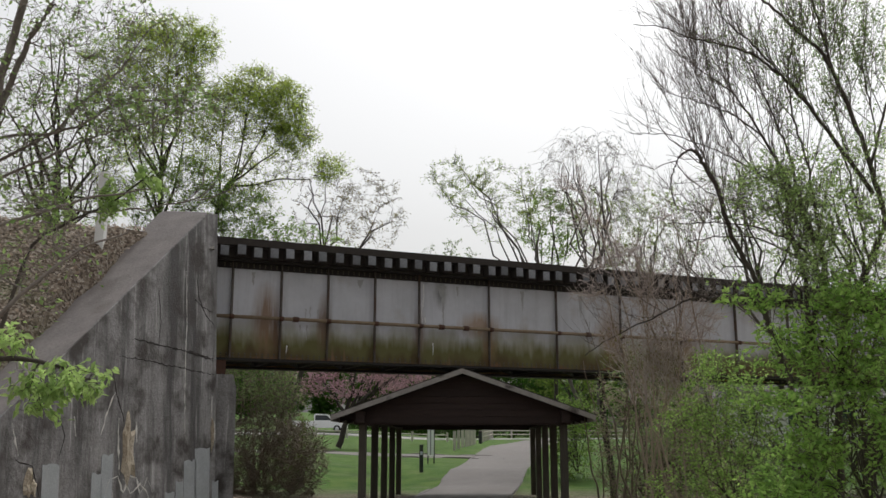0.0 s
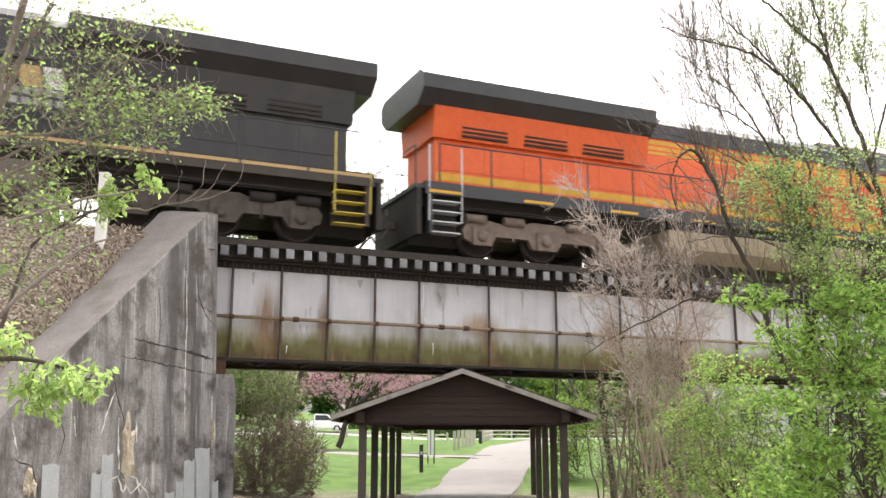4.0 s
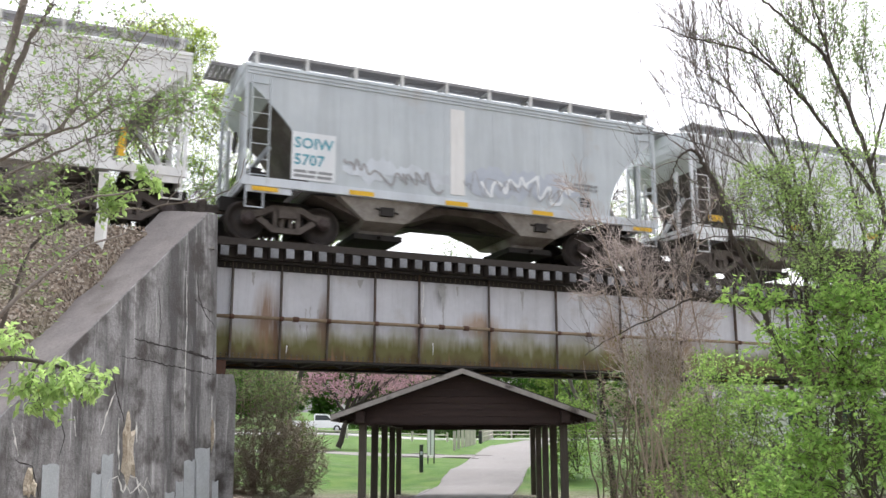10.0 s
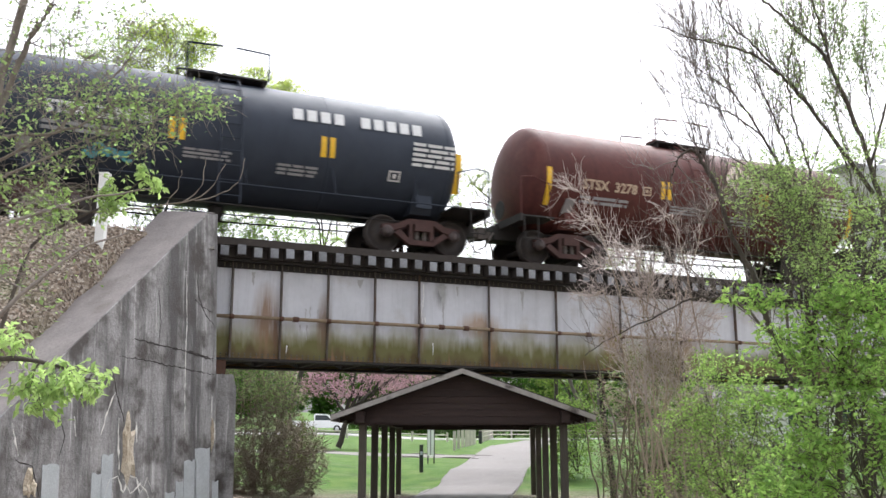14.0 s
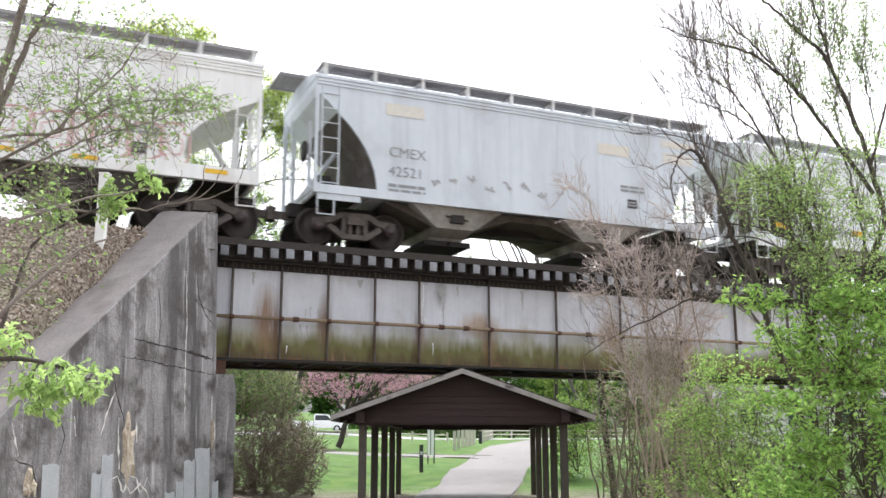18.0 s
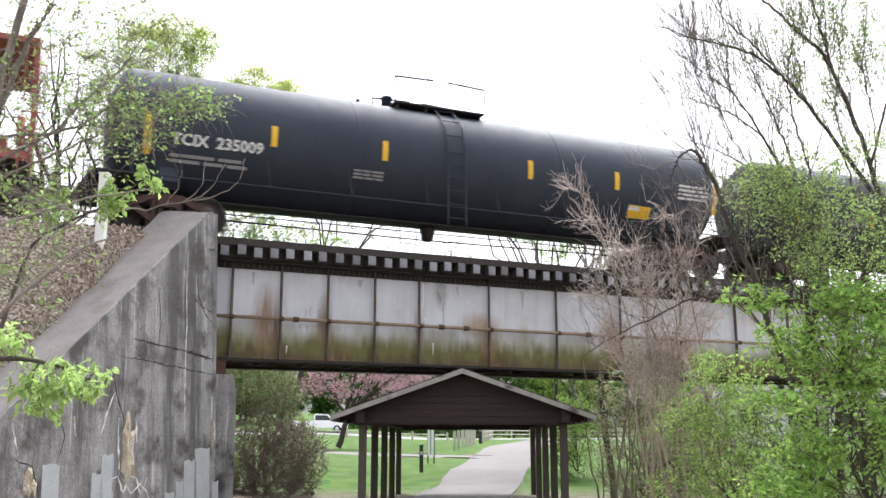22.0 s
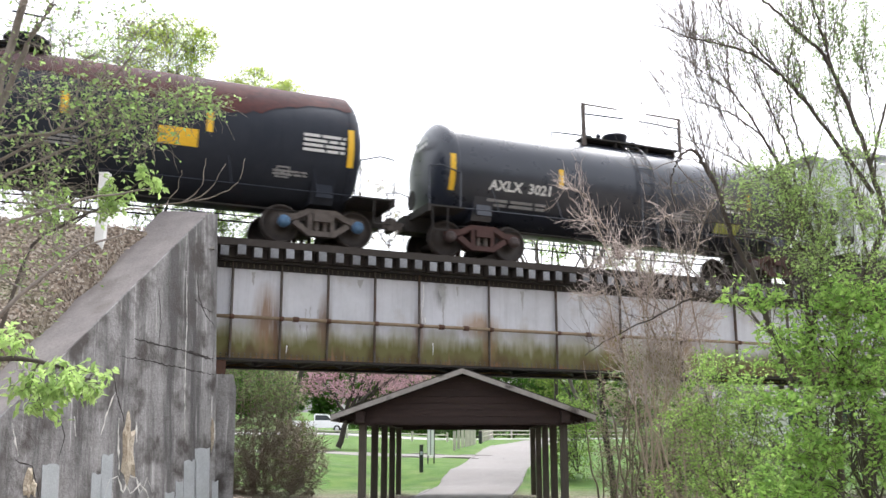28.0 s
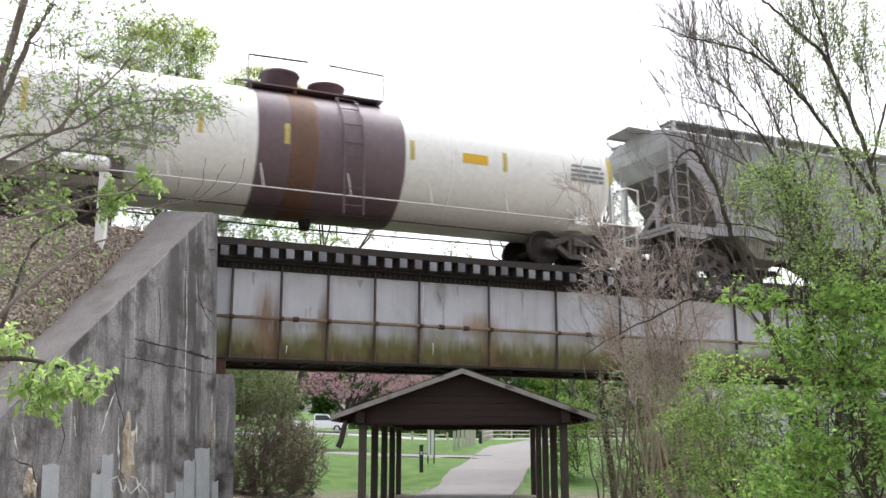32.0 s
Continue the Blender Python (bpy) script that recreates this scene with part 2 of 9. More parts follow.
def ground_at(x, y):
    s, w = x * ALONG.x + y * ALONG.y, x * ACROSS.x + y * ACROSS.y
    z = meadow(x, y)
    side = (x - WING_TOP.x) * -WING_WAY.y + (y - WING_TOP.y) * WING_WAY.x      # > 0 to the trail side of the wing wall
    behind = smooth(-0.55, -0.95, side)
    near = 5.78 - 1.108 * (19.0 - w) if w < 19.0 else 5.78
    far = 5.78 - 0.75 * (w - 24.8) if w > 24.8 else 5.78
    west = min(near, far) * behind if w < 19.4 else far * smooth(3.0, 2.2, s)
    east = min(5.78 - 0.75 * max(0.0, 18.9 - w), far) * smooth(31.6, 32.6, s)
    bump = 0.10 * noise.noise((x * 0.35, y * 0.35, 0)) + 0.03 * noise.noise((x * 1.7, y * 1.7, 3))
    fade = smooth(0.0, 0.8, max(west, east))
    return max(z, west, east) + bump * (0.25 + 0.75 * fade) * smooth(420, 60, y)


def lines(parts):
    out = []
    for a, b, step in parts:
        out += list(np.arange(a, b, step))
    return out


def build_ground():
    xs = [-2500, -1200, -600, -320, -200, -140, -100, -75] + lines([(-60, -16, 2.0), (-16, 10, 0.4), (10, 34, 0.8), (34, 70, 3)]) + [80, 110, 160, 240, 400, 800, 1600, 2500]
    ys = [-400, -200, -100, -50, -30, -20] + lines([(-12, 10, 1.0), (10, 40, 0.4), (40, 80, 1.2), (80, 130, 4)]) + [135, 160, 200, 260, 350, 500, 900, 1700, 3000]
    verts = [(x, y, ground_at(x, y)) for y in ys for x in xs]
    k = len(xs)
    faces = [(j * k + i, j * k + i + 1, (j + 1) * k + i + 1, (j + 1) * k + i) for j in range(len(ys) - 1) for i in range(k - 1)]
    me = bpy.data.meshes.new("ground")
    me.from_pydata(verts, [], faces)
    for p in me.polygons:
        p.use_smooth = True
    return me


def ground_mat():
    """Grass on the flat; dry leaf litter on the banks and under the bridge."""
    m = bpy.data.materials.new("grass_and_leaf_litter")
    m.use_nodes = True
    n, l = m.node_tree.nodes, m.node_tree.links
    out = n["Principled BSDF"]
    tc = n.new("ShaderNodeTexCoord")

    def tex(sc, d=8.0):
        t = n.new("ShaderNodeTexNoise")
        t.inputs["Scale"].default_value, t.inputs["Detail"].default_value = sc, d
        l.new(tc.outputs["Object"], t.inputs["Vector"])
        return t.outputs["Fac"]

    def ramp(fac, stops):
        t = n.new("ShaderNodeValToRGB")
        e = t.color_ramp.elements
        while len(e) < len(stops):
            e.new(0.5)
        for q, (p, c) in zip(e, stops):
            q.position, q.color = p, (*c, 1)
        l.new(fac, t.inputs[0])
        return t.outputs[0]

    grass = ramp(tex(1.2), ((0.3, (0.040, 0.088, 0.015)), (0.5, (0.062, 0.125, 0.020)), (0.68, (0.096, 0.150, 0.032))))
    vor = n.new("ShaderNodeTexVoronoi")
    vor.inputs["Scale"].default_value = 24.0
    l.new(tc.outputs["Object"], vor.inputs["Vector"])
    sep = n.new("ShaderNodeSeparateColor")
    l.new(vor.outputs["Color"], sep.inputs[0])
    litter = ramp(sep.outputs[0], ((0.0, (0.06, 0.045, 0.035)), (0.35, (0.13, 0.10, 0.075)), (0.7, (0.225, 0.185, 0.145)), (1.0, (0.33, 0.295, 0.25))))
    pos = n.new("ShaderNodeSeparateXYZ")
    l.new(tc.outputs["Object"], pos.inputs[0])
    far = n.new("ShaderNodeMapRange")
    far.inputs["From Min"].default_value, far.inputs["From Max"].default_value = 27.0, 33.0
    l.new(pos.outputs["Y"], far.inputs["Value"])
    jit = n.new("ShaderNodeMath")
    jit.operation = "ADD"
    l.new(far.outputs[0], jit.inputs[0])
    off = n.new("ShaderNodeMapRange")
    off.inputs["To Min"].default_value, off.inputs["To Max"].default_value = -0.6, 0.6
    l.new(tex(0.7), off.inputs["Value"])
    l.new(off.outputs[0], jit.inputs[1])
    mx = n.new("ShaderNodeMix")
    mx.data_type = "RGBA"
    l.new(jit.outputs[0], mx.inputs["Factor"])
    cols = [q for q in mx.inputs if q.type == "RGBA"]
    l.new(litter, cols[0])
    l.new(grass, cols[1])
    l.new([q for q in mx.outputs if q.type == "RGBA"][0], out.inputs["Base Color"])
    out.inputs["Roughness"].default_value = 0.95
    out.inputs["Specular IOR Level"].default_value = 0.2
    b = n.new("ShaderNodeBump")
    b.inputs["Strength"].default_value, b.inputs["Distance"].default_value = 1.0, 0.05
    l.new(tex(18.0), b.inputs["Height"])
    l.new(b.outputs[0], out.inputs["Normal"])
    return m


ground_mesh = build_ground()
ground_mesh.materials.append(ground_mat())
ground = tagged(new("ground", ground_mesh), "grass park ground with leaf-littered railway banks", "ground", kind="structure")


def ribbon(name, centre, material, label, lift=0.03, category="path"):
    """A paved strip laid on the ground: rows of x, y, half width."""
    rows = []
    for (x0, y0, h0), (x1, y1, h1) in zip(centre, centre[1:]):
        for i in range(12):
            t = i / 12
            rows.append((x0 + (x1 - x0) * t, y0 + (y1 - y0) * t, h0 + (h1 - h0) * t))
    rows.append(centre[-1])
    verts, faces = [], []
    for i, (x, y, h) in enumerate(rows):
        a, b = rows[max(0, i - 1)], rows[min(len(rows) - 1, i + 1)]
        d = Vector((b[0] - a[0], b[1] - a[1], 0)).normalized()
        n = Vector((-d.y, d.x, 0))
        j = 0.05 * noise.noise((x * 1.3, y * 1.3, 9))
        zc = [ground_at(x + n.x * h * k, y + n.y * h * k) for k in (-1, -0.5, 0, 0.5, 1)]
        tilt, mid = (zc[4] - zc[0]) / 2, max(zc[2], (zc[0] + zc[4]) / 2)
        for k in (1 + j, 1, 0, -1, -1 - j):
            verts.append((x + n.x * h * k, y + n.y * h * k, mid + tilt * k + lift + (0 if abs(k) < 1 else -0.012)))
        if i:
            o = (i - 1) * 5
            faces += [(o + q, o + q + 1, o + q + 6, o + q + 5) for q in range(4)]
    me = bpy.data.meshes.new(name)
    me.from_pydata(verts, [], faces)
    me.materials.append(material)
    ob = tagged(new(name, me), label, category, kind="structure")
    ob.modifiers.new("thickness", "SOLIDIFY").thickness = 0.06
    return ob


ribbon("trail_path", [(0.1, -14, 1.25), (0.1, 8, 1.25), (0.25, 20, 1.3), (0.45, 27, 1.36), (1.25, 34, 1.42), (2.5, 44, 1.58), (4.1, 58, 1.7), (6.1, 74, 1.9), (10, 92, 1.9), (17, 104, 1.9)],
       ASPHALT, "pale worn asphalt walking trail", 0.03)
ribbon("side_path", [(3.6, 49.7, 1.1), (-1.5, 52.0, 1.4), (-8, 54.5, 1.4), (-20, 57, 1.4), (-45, 59, 1.4)], ASPHALT, "narrow pale asphalt side path", 0.025)
ribbon("park_road", [(-70, 96, 3.2), (-30, 95, 3.2), (-4, 95, 3.2), (6, 100, 3.2), (40, 116, 3.2), (90, 120, 3.2)], ROAD_GREY, "grey asphalt park road", 0.03, "road")


# ---- west abutment: battered corner, flared wing wall, bridge seat ----
def west_abutment():
    root = empty("abutment", Matrix.Identity(4), "weathered dark-streaked concrete abutment with a sloping wing wall", "abutment", kind="structure")
    t = Vector((-WING_WAY.y, WING_WAY.x, 0))       # towards the trail
    lean = 0.045
    bm = B()
    # the wing wall: stations along its line, face leaning back a little towards its top
    def station(d, top, thick):
        c = WING_TOP + WING_WAY * d
        out = []
        for z, k in ((-0.3, 0.0), (top * 0.33, 0.0), (top * 0.66, 0.0), (top, 0.0), (top + wing_tilt(d), thick), (-0.3, thick + 0.5)):
            p = Vector((c.x, c.y, z)) + t * (lean * (6.3 - z)) - t * k
            out.append(bm.verts.new(p))
        return out
    rows = []
    count = 26
    for i in range(count + 1):
        d = -0.02 + i * (9.6 + 0.02) / count
        rows.append(station(d, max(0.25, wing_top(d)), 1.2))
    for a, b in zip(rows, rows[1:]):
        for i in range(6):
            bm.faces.new((a[i], b[i], b[(i + 1) % 6], a[(i + 1) % 6]))
    bm.faces.new(rows[0][::-1])
    bm.faces.new(rows[-1])
    wing = part("wing_wall", bm, CONCRETE, root, "stained concrete wing wall with a sloping top", bevel=0.03)
    # coping skin, a thin worn cap laid along the slope
    bm = B()
    cap = []
    for i in range(count + 1):
        d = 0.03 + i * (7.5 - 0.03) / count
        top = wing_top(d)
        c = WING_TOP + WING_WAY * d
        j = 0.012 * noise.noise((d * 2.1, 0, 0))
        cap.append([bm.verts.new(Vector((c.x, c.y, top + h + wing_tilt(d) * k / 1.2)) + t * (lean * (6.3 - top)) - t * k) for k, h in ((0.03 + j, 0.004), (0.06 + j, 0.02), (1.12, 0.02), (1.18, 0.004))])
    for a, b in zip(cap, cap[1:]):
        for i in range(3):
            bm.faces.new((a[i], b[i], b[i + 1], a[i + 1]))
    part("coping", bm, COPING, root, "dusty brown-grey concrete coping")
    frame_m = track(0, 0, 0)
    bm = B()
    box(bm, -6.0, 3.30, 20.0, 24.2, -0.3, 5.50)
    part("backwall", bm, CONCRETE, root, at=frame_m, bevel=0.02)
    bm = B()
    prism(bm, [(-1.0, -0.3), (4.02, -0.3), (3.98, 2.7), (3.9, 2.98), (-1.0, 2.98)], 19.72, 24.3)
    part("bridge_seat", bm, CONCRETE, root, at=frame_m, bevel=0.03)
    for s0 in (20.28, 22.62):
        bm = box(B(), 3.5, 3.85, s0, s0 + 0.45, 2.98, 3.325)
        part("bearing", bm, RUST, root, at=frame_m, bevel=0.02)
    # overpainted patches, spalls and scrawls on the wall's face
    def on_face(d, z, out=0.006):
        c = WING_TOP + WING_WAY * d
        return Vector((c.x, c.y, z)) + t * (lean * (6.3 - z) + out)
    def sheet(name, outline, material, label, out):
        bm = B()
        bm.faces.new([bm.verts.new(on_face(d, z, out)) for d, z in outline])
        r = bmesh.ops.extrude_face_region(bm, geom=bm.faces[:])
        bmesh.ops.translate(bm, vec=t * -0.02, verts=[v for v in r["geom"] if isinstance(v, bmesh.types.BMVert)])
        part(name, bm, material, root, label)
    for d, z0, z1, wd in ((0.18, -0.2, 1.5, 0.5), (0.62, -0.2, 1.28, 0.4), (3.04, -0.2, 1.42, 0.28), (3.3, -0.2, 1.12, 0.25), (4.29, -0.2, 1.28, 0.36), (1.03, -0.2, 0.9, 0.24), (-0.13, -0.2, 0.86, 0.22), (1.3, -0.2, 0.72, 0.28)):
        rr = random.Random(int(d * 100))
        edge = [(d + wd * k / 5, z1 - rr.random() * 0.05) for k in range(6)]
        sheet("paint_patch", [(d, z0), *edge, (d + wd, z0)], PATCH, "pale grey overpaint patch", 0.004)
    return root, on_face


west, on_wing = west_abutment()


def spalled_hole(d, z, w, h, seed):
    """A ragged pocket of broken concrete standing off the wall's face."""
    rr = random.Random(seed)
    bm = B()
    rim = []
    for i in range(16):
        a = 2 * math.pi * i / 16
        k = 0.5 + 0.75 * rr.random()
        rim.append((d + math.cos(a) * w * k * 0.5 * (1.0 - 0.3 * math.sin(a)), z + math.sin(a) * h * k * 0.5))
    outer = [bm.verts.new(on_wing(p, q, 0.006)) for p, q in rim]
    inner = [bm.verts.new(on_wing(d + (p - d) * 0.6, z + (q - z) * 0.65, 0.03 + 0.03 * rr.random())) for p, q in rim]
    mid = bm.verts.new(on_wing(d, z, 0.02))
    for i in range(16):
        j = (i + 1) % 16
        bm.faces.new((outer[i], outer[j], inner[j], inner[i]))
        bm.faces.new((inner[i], inner[j], mid))
    part("spall", bm, SPALL, west, "buff broken concrete where the face has spalled")


spalled_hole(2.66, 1.55, 0.42, 1.25, 3)
spalled_hole(4.9, 0.98, 0.26, 0.46, 5)
spalled_hole(0.12, 1.75, 0.09, 0.7, 8)
CRACK = mat("dirt_in_cracks", (0.045, 0.038, 0.034), (0.03, 0.026, 0.024), 6.0, 0.95)
CHALK = mat("lime_bloom", (0.72, 0.70, 0.66), (0.58, 0.56, 0.52), 8.0, 0.9)


def wall_line(name, material, way, thick, seed, label):
    """A ragged narrow line along the wing wall's face, through points (distance, height)."""
    rr = random.Random(seed)
    pts = []
    for (a, b), (c, d) in zip(way, way[1:]):
        n = max(2, int(math.hypot(c - a, d - b) / 0.07))
        pts += [(a + (c - a) * i / n + rr.uniform(-0.012, 0.012), b + (d - b) * i / n + rr.uniform(-0.018, 0.018)) for i in range(n)]
    pts.append(way[-1])
    bm = B()
    rows = []
    for i, (a, b) in enumerate(pts):
        p, q = pts[max(0, i - 1)], pts[min(len(pts) - 1, i + 1)]
        v = Vector((q[0] - p[0], q[1] - p[1])).normalized()
        h = thick * rr.uniform(0.1, 0.75) * (0.4 + 0.6 * math.sin(math.pi * (i + 0.5) / len(pts)))
        rows.append([bm.verts.new(on_wing(a - v.y * h * k, b + v.x * h * k, o)) for k, o in ((-1, 0.001), (0, 0.007), (1, 0.001))])
    for r0, r1 in zip(rows, rows[1:]):
        for k in range(2):
            bm.faces.new((r0[k], r0[k + 1], r1[k + 1], r1[k]))
    part(name, bm, material, west, label)


for i, (way, thick) in enumerate((([(2.6, 3.40), (1.62, 3.37), (0.87, 3.31), (0.08, 3.25)], 0.035), ([(1.1, 3.34), (0.5, 3.27), (0.1, 3.2)], 0.05),
                                  ([(2.96, 3.06), (2.31, 3.07), (1.61, 3.01), (0.05, 2.93)], 0.026), ([(3.1, 2.75), (3.02, 2.49), (2.78, 1.95)], 0.03),
                                  ([(5.2, 1.35), (4.85, 1.25), (4.7, 0.8)], 0.03), ([(0.7, 4.8), (0.6, 4.4), (0.35, 4.1), (0.1, 3.95)], 0.03), ([(0.75, 4.4), (0.5, 4.25), (0.15, 4.2)], 0.02),
                                  ([(4.4, 2.2), (4.2, 1.7), (4.3, 1.4)], 0.016), ([(1.9, 4.4), (1.82, 3.8), (1.86, 3.3)], 0.014))):
    wall_line("crack", CRACK, way, thick, 80 + i, "dark crack in the concrete")
for i, (way, thick) in enumerate((([(3.02, 2.45), (3.2, 2.15), (3.36, 1.72)], 0.022), ([(2.92, 2.0), (2.9, 1.5), (2.86, 1.05)], 0.03), ([(2.45, 1.95), (2.42, 1.6)], 0.03),
                                  ([(3.25, 0.65), (3.1, 1.0), (2.9, 1.05), (2.75, 0.75), (2.6, 1.02), (2.4, 0.98), (2.3, 0.7), (2.1, 0.98), (1.95, 0.72)], 0.024),
                                  ([(2.75, 0.98), (2.55, 0.72), (2.3, 0.9), (2.0, 0.6)], 0.02), ([(1.05, 4.9), (1.0, 4.0), (1.04, 2.6), (1.0, 1.7)], 0.022), ([(0.12, 2.5), (0.14, 2.0)], 0.02),
                                  ([(0.02, 2.0), (0.0, 1.6)], 0.02), ([(1.95, 4.0), (1.93, 3.6)], 0.02), ([(4.0, 2.0), (3.95, 1.7)], 0.02), ([(5.3, 1.9), (5.15, 1.4)], 0.02))):
    wall_line("lime_streak", CHALK, way, thick * 1.5, 120 + i, "pale lime streak")


def east_abutment():
    root = empty("abutment", track(0, 0, 0), "concrete abutment hidden in greenery at the bridge's far end", "abutment", kind="structure")
    part("bridge_seat", box(B(), 30.5, 35.0, 19.6, 24.3, -0.3, 2.98), CONCRETE, root, bevel=0.03)
    part("backwall", box(B(), 31.05, 35.0, 19.9, 24.3, 2.98, 5.5), CONCRETE, root, bevel=0.03)
    bm = B()
    prism(bm, [(31.1, -0.3), (41, -0.3), (41, 0.2), (32, 6.1), (31.1, 6.1)], 18.9, 19.58)
    part("wing_wall", bm, CONCRETE, root, bevel=0.03)


east_abutment()


# ---- the plate-girder bridge ----
def web_mat():
    """Grey paint gone chalky: algae and rust low on the plate, streaks down from the flange and the pipe, the flange's
    thin shadow put into the colour.
    """
    m = mat("chalky_grey_girder_paint", (0.65, 0.655, 0.695), (0.55, 0.555, 0.585), 1.1, 0.7, bump=0.002, streak=0.22, fine_mix=0.12, stain=(0.36, 0.30, 0.25), stain_scale=0.7, stain_at=(0.62, 0.85))
    n, l = m.node_tree.nodes, m.node_tree.links
    out = n["Principled BSDF"]
    was = out.inputs["Base Color"].links[0].from_socket
    tc = n.new("ShaderNodeTexCoord")
    pos = n.new("ShaderNodeSeparateXYZ")
    l.new(tc.outputs["Object"], pos.inputs[0])

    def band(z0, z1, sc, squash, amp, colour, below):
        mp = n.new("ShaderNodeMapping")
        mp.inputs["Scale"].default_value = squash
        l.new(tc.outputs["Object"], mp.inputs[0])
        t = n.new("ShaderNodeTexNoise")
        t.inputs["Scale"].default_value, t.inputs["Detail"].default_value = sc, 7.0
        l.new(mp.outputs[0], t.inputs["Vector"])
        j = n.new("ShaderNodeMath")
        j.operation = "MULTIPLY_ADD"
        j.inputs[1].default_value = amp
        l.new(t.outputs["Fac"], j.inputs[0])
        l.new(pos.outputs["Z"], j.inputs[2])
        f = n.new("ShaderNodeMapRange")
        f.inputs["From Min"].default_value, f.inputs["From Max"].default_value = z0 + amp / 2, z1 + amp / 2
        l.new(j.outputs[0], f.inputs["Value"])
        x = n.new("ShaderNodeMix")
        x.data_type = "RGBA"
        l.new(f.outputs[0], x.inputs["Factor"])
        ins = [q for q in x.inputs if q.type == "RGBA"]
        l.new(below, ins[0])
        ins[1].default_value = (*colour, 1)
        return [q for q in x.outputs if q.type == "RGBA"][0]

    col = band(4.28, 3.85, 1.6, (1.7, 1, 0.35), 1.1, (0.33, 0.32, 0.24), was)
    col = band(4.02, 3.72, 2.1, (2.6, 1, 0.3), 0.75, (0.14, 0.13, 0.042), col)
    col = band(3.66, 3.42, 2.0, (1.3, 1, 0.4), 1.3, (0.10, 0.07, 0.022), col)
    col = band(3.42, 3.32, 2.4, (0.9, 1, 0.6), 0.7, (0.20, 0.095, 0.04), col)
    col = band(2.9, 2.45, 1.5, (2.2, 1, 0.05), 4.6, (0.24, 0.14, 0.07), col)
    # streaky dark band at the top: the flange's thin shadow, put into the colour
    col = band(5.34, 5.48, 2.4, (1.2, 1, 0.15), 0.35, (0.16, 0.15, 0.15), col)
    l.new(col, out.inputs["Base Color"])
    for s0, half, z0, tall, colour, strength in ((4.72, 0.42, 4.2, 1.1, (0.25, 0.15, 0.085), 0.9), (4.95, 0.2, 4.0, 0.8, (0.16, 0.09, 0.05), 0.9), (10.0, 0.75, 4.38, 0.42, (0.36, 0.22, 0.11), 0.75), (10.25, 0.3, 3.9, 0.7, (0.26, 0.15, 0.07), 0.7),
                                                (6.05, 0.25, 4.2, 0.9, (0.22, 0.14, 0.09), 0.8), (8.4, 0.25, 4.1, 0.8, (0.22, 0.14, 0.09), 0.7), (13.8, 0.6, 4.3, 0.8, (0.28, 0.16, 0.08), 0.8), (16.2, 0.5, 4.1, 0.9, (0.25, 0.15, 0.08), 0.8), (8.95, 0.25, 5.1, 0.5, (0.20, 0.19, 0.19), 0.8)):
        blotch(m, s0, half, z0, tall, colour, strength)
    return m


WEB = web_mat()
STIFF_PAINT = mat("grimy_stiffener_paint", (0.17, 0.155, 0.145), (0.11, 0.085, 0.065), 4.0, 0.8, streak=0.6, stain=(0.11, 0.055, 0.03), stain_scale=2.2, stain_at=(0.5, 0.65))
bridge = empty("girder_bridge", track(0, 0, 0), "old riveted steel plate-girder railway bridge with stained grey paint", "bridge")
S0, S1 = 3.45, 31.0
STIFF = [3.92, 5.02, 6.11, 7.25, 8.37, 10.23, 12.14, 14.08, 16.02, 17.9, 19.8, 21.7, 23.6, 25.5, 27.4, 29.3, 30.8]
for w0, face in ((20.45, -1), (22.85, 1)):
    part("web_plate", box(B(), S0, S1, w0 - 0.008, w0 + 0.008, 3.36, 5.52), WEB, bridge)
    part("top_flange", box(box(B(), S0, S1, w0 - 0.2, w0 + 0.2, 5.50, 5.545), S0, S1, w0 - 0.02, w0 + 0.02, 5.36, 5.50), STEEL_DARK, bridge)
    # near-black bottom flange: the underside's shade is put into its colour
    part("bottom_flange", box(B(), S0, S1, w0 - 0.2, w0 + 0.2, 3.325, 3.375), STEEL_DARK, bridge)
    part("bottom_angle", box(B(), S0, S1, w0 - 0.024, w0 + 0.024, 3.375, 3.53), WEB, bridge, "riveted flange angle, algae-stained")
    for s in STIFF:
        bm = box(B(), s - 0.006, s + 0.006, w0 + face * 0.01, w0 + face * 0.11, 3.376, 5.50)
        box(bm, s, s + 0.05, w0 + face * 0.009, w0 + face * 0.03, 3.40, 5.36)
        part("stiffener", bm, STIFF_PAINT, bridge)
# rust runs, drips and scratches on the near web
RUN_DARK = mat("sooty_drip", (0.36, 0.355, 0.36), (0.48, 0.475, 0.48), 7.0, 0.85)
SCRATCH = mat("bare_white_scratch", (0.8, 0.8, 0.79), (0.7, 0.7, 0.69), 9.0, 0.7)


def web_run(s, z0, z1, wide, material, seed, label):
    """A ragged tapering run down the web plate, wide at z0."""
    r = random.Random(seed)
    bm = B()
    rows, n = [], max(6, int(abs(z1 - z0) / 0.05))
    for i in range(n + 1):
        t = i / n
        h = wide * 0.5 * (1 - t) ** 0.7 * r.uniform(0.55, 1.0) + 0.003
        x = s + r.uniform(-0.012, 0.012)
        rows.append([bm.verts.new((x + k * h, 20.45 - 0.0095, z0 + (z1 - z0) * t)) for k in (-1, 1)])
    for p, q in zip(rows, rows[1:]):
        bm.faces.new((p[0], p[1], q[1], q[0]))
    part("stain_run", bm, material, bridge, label)


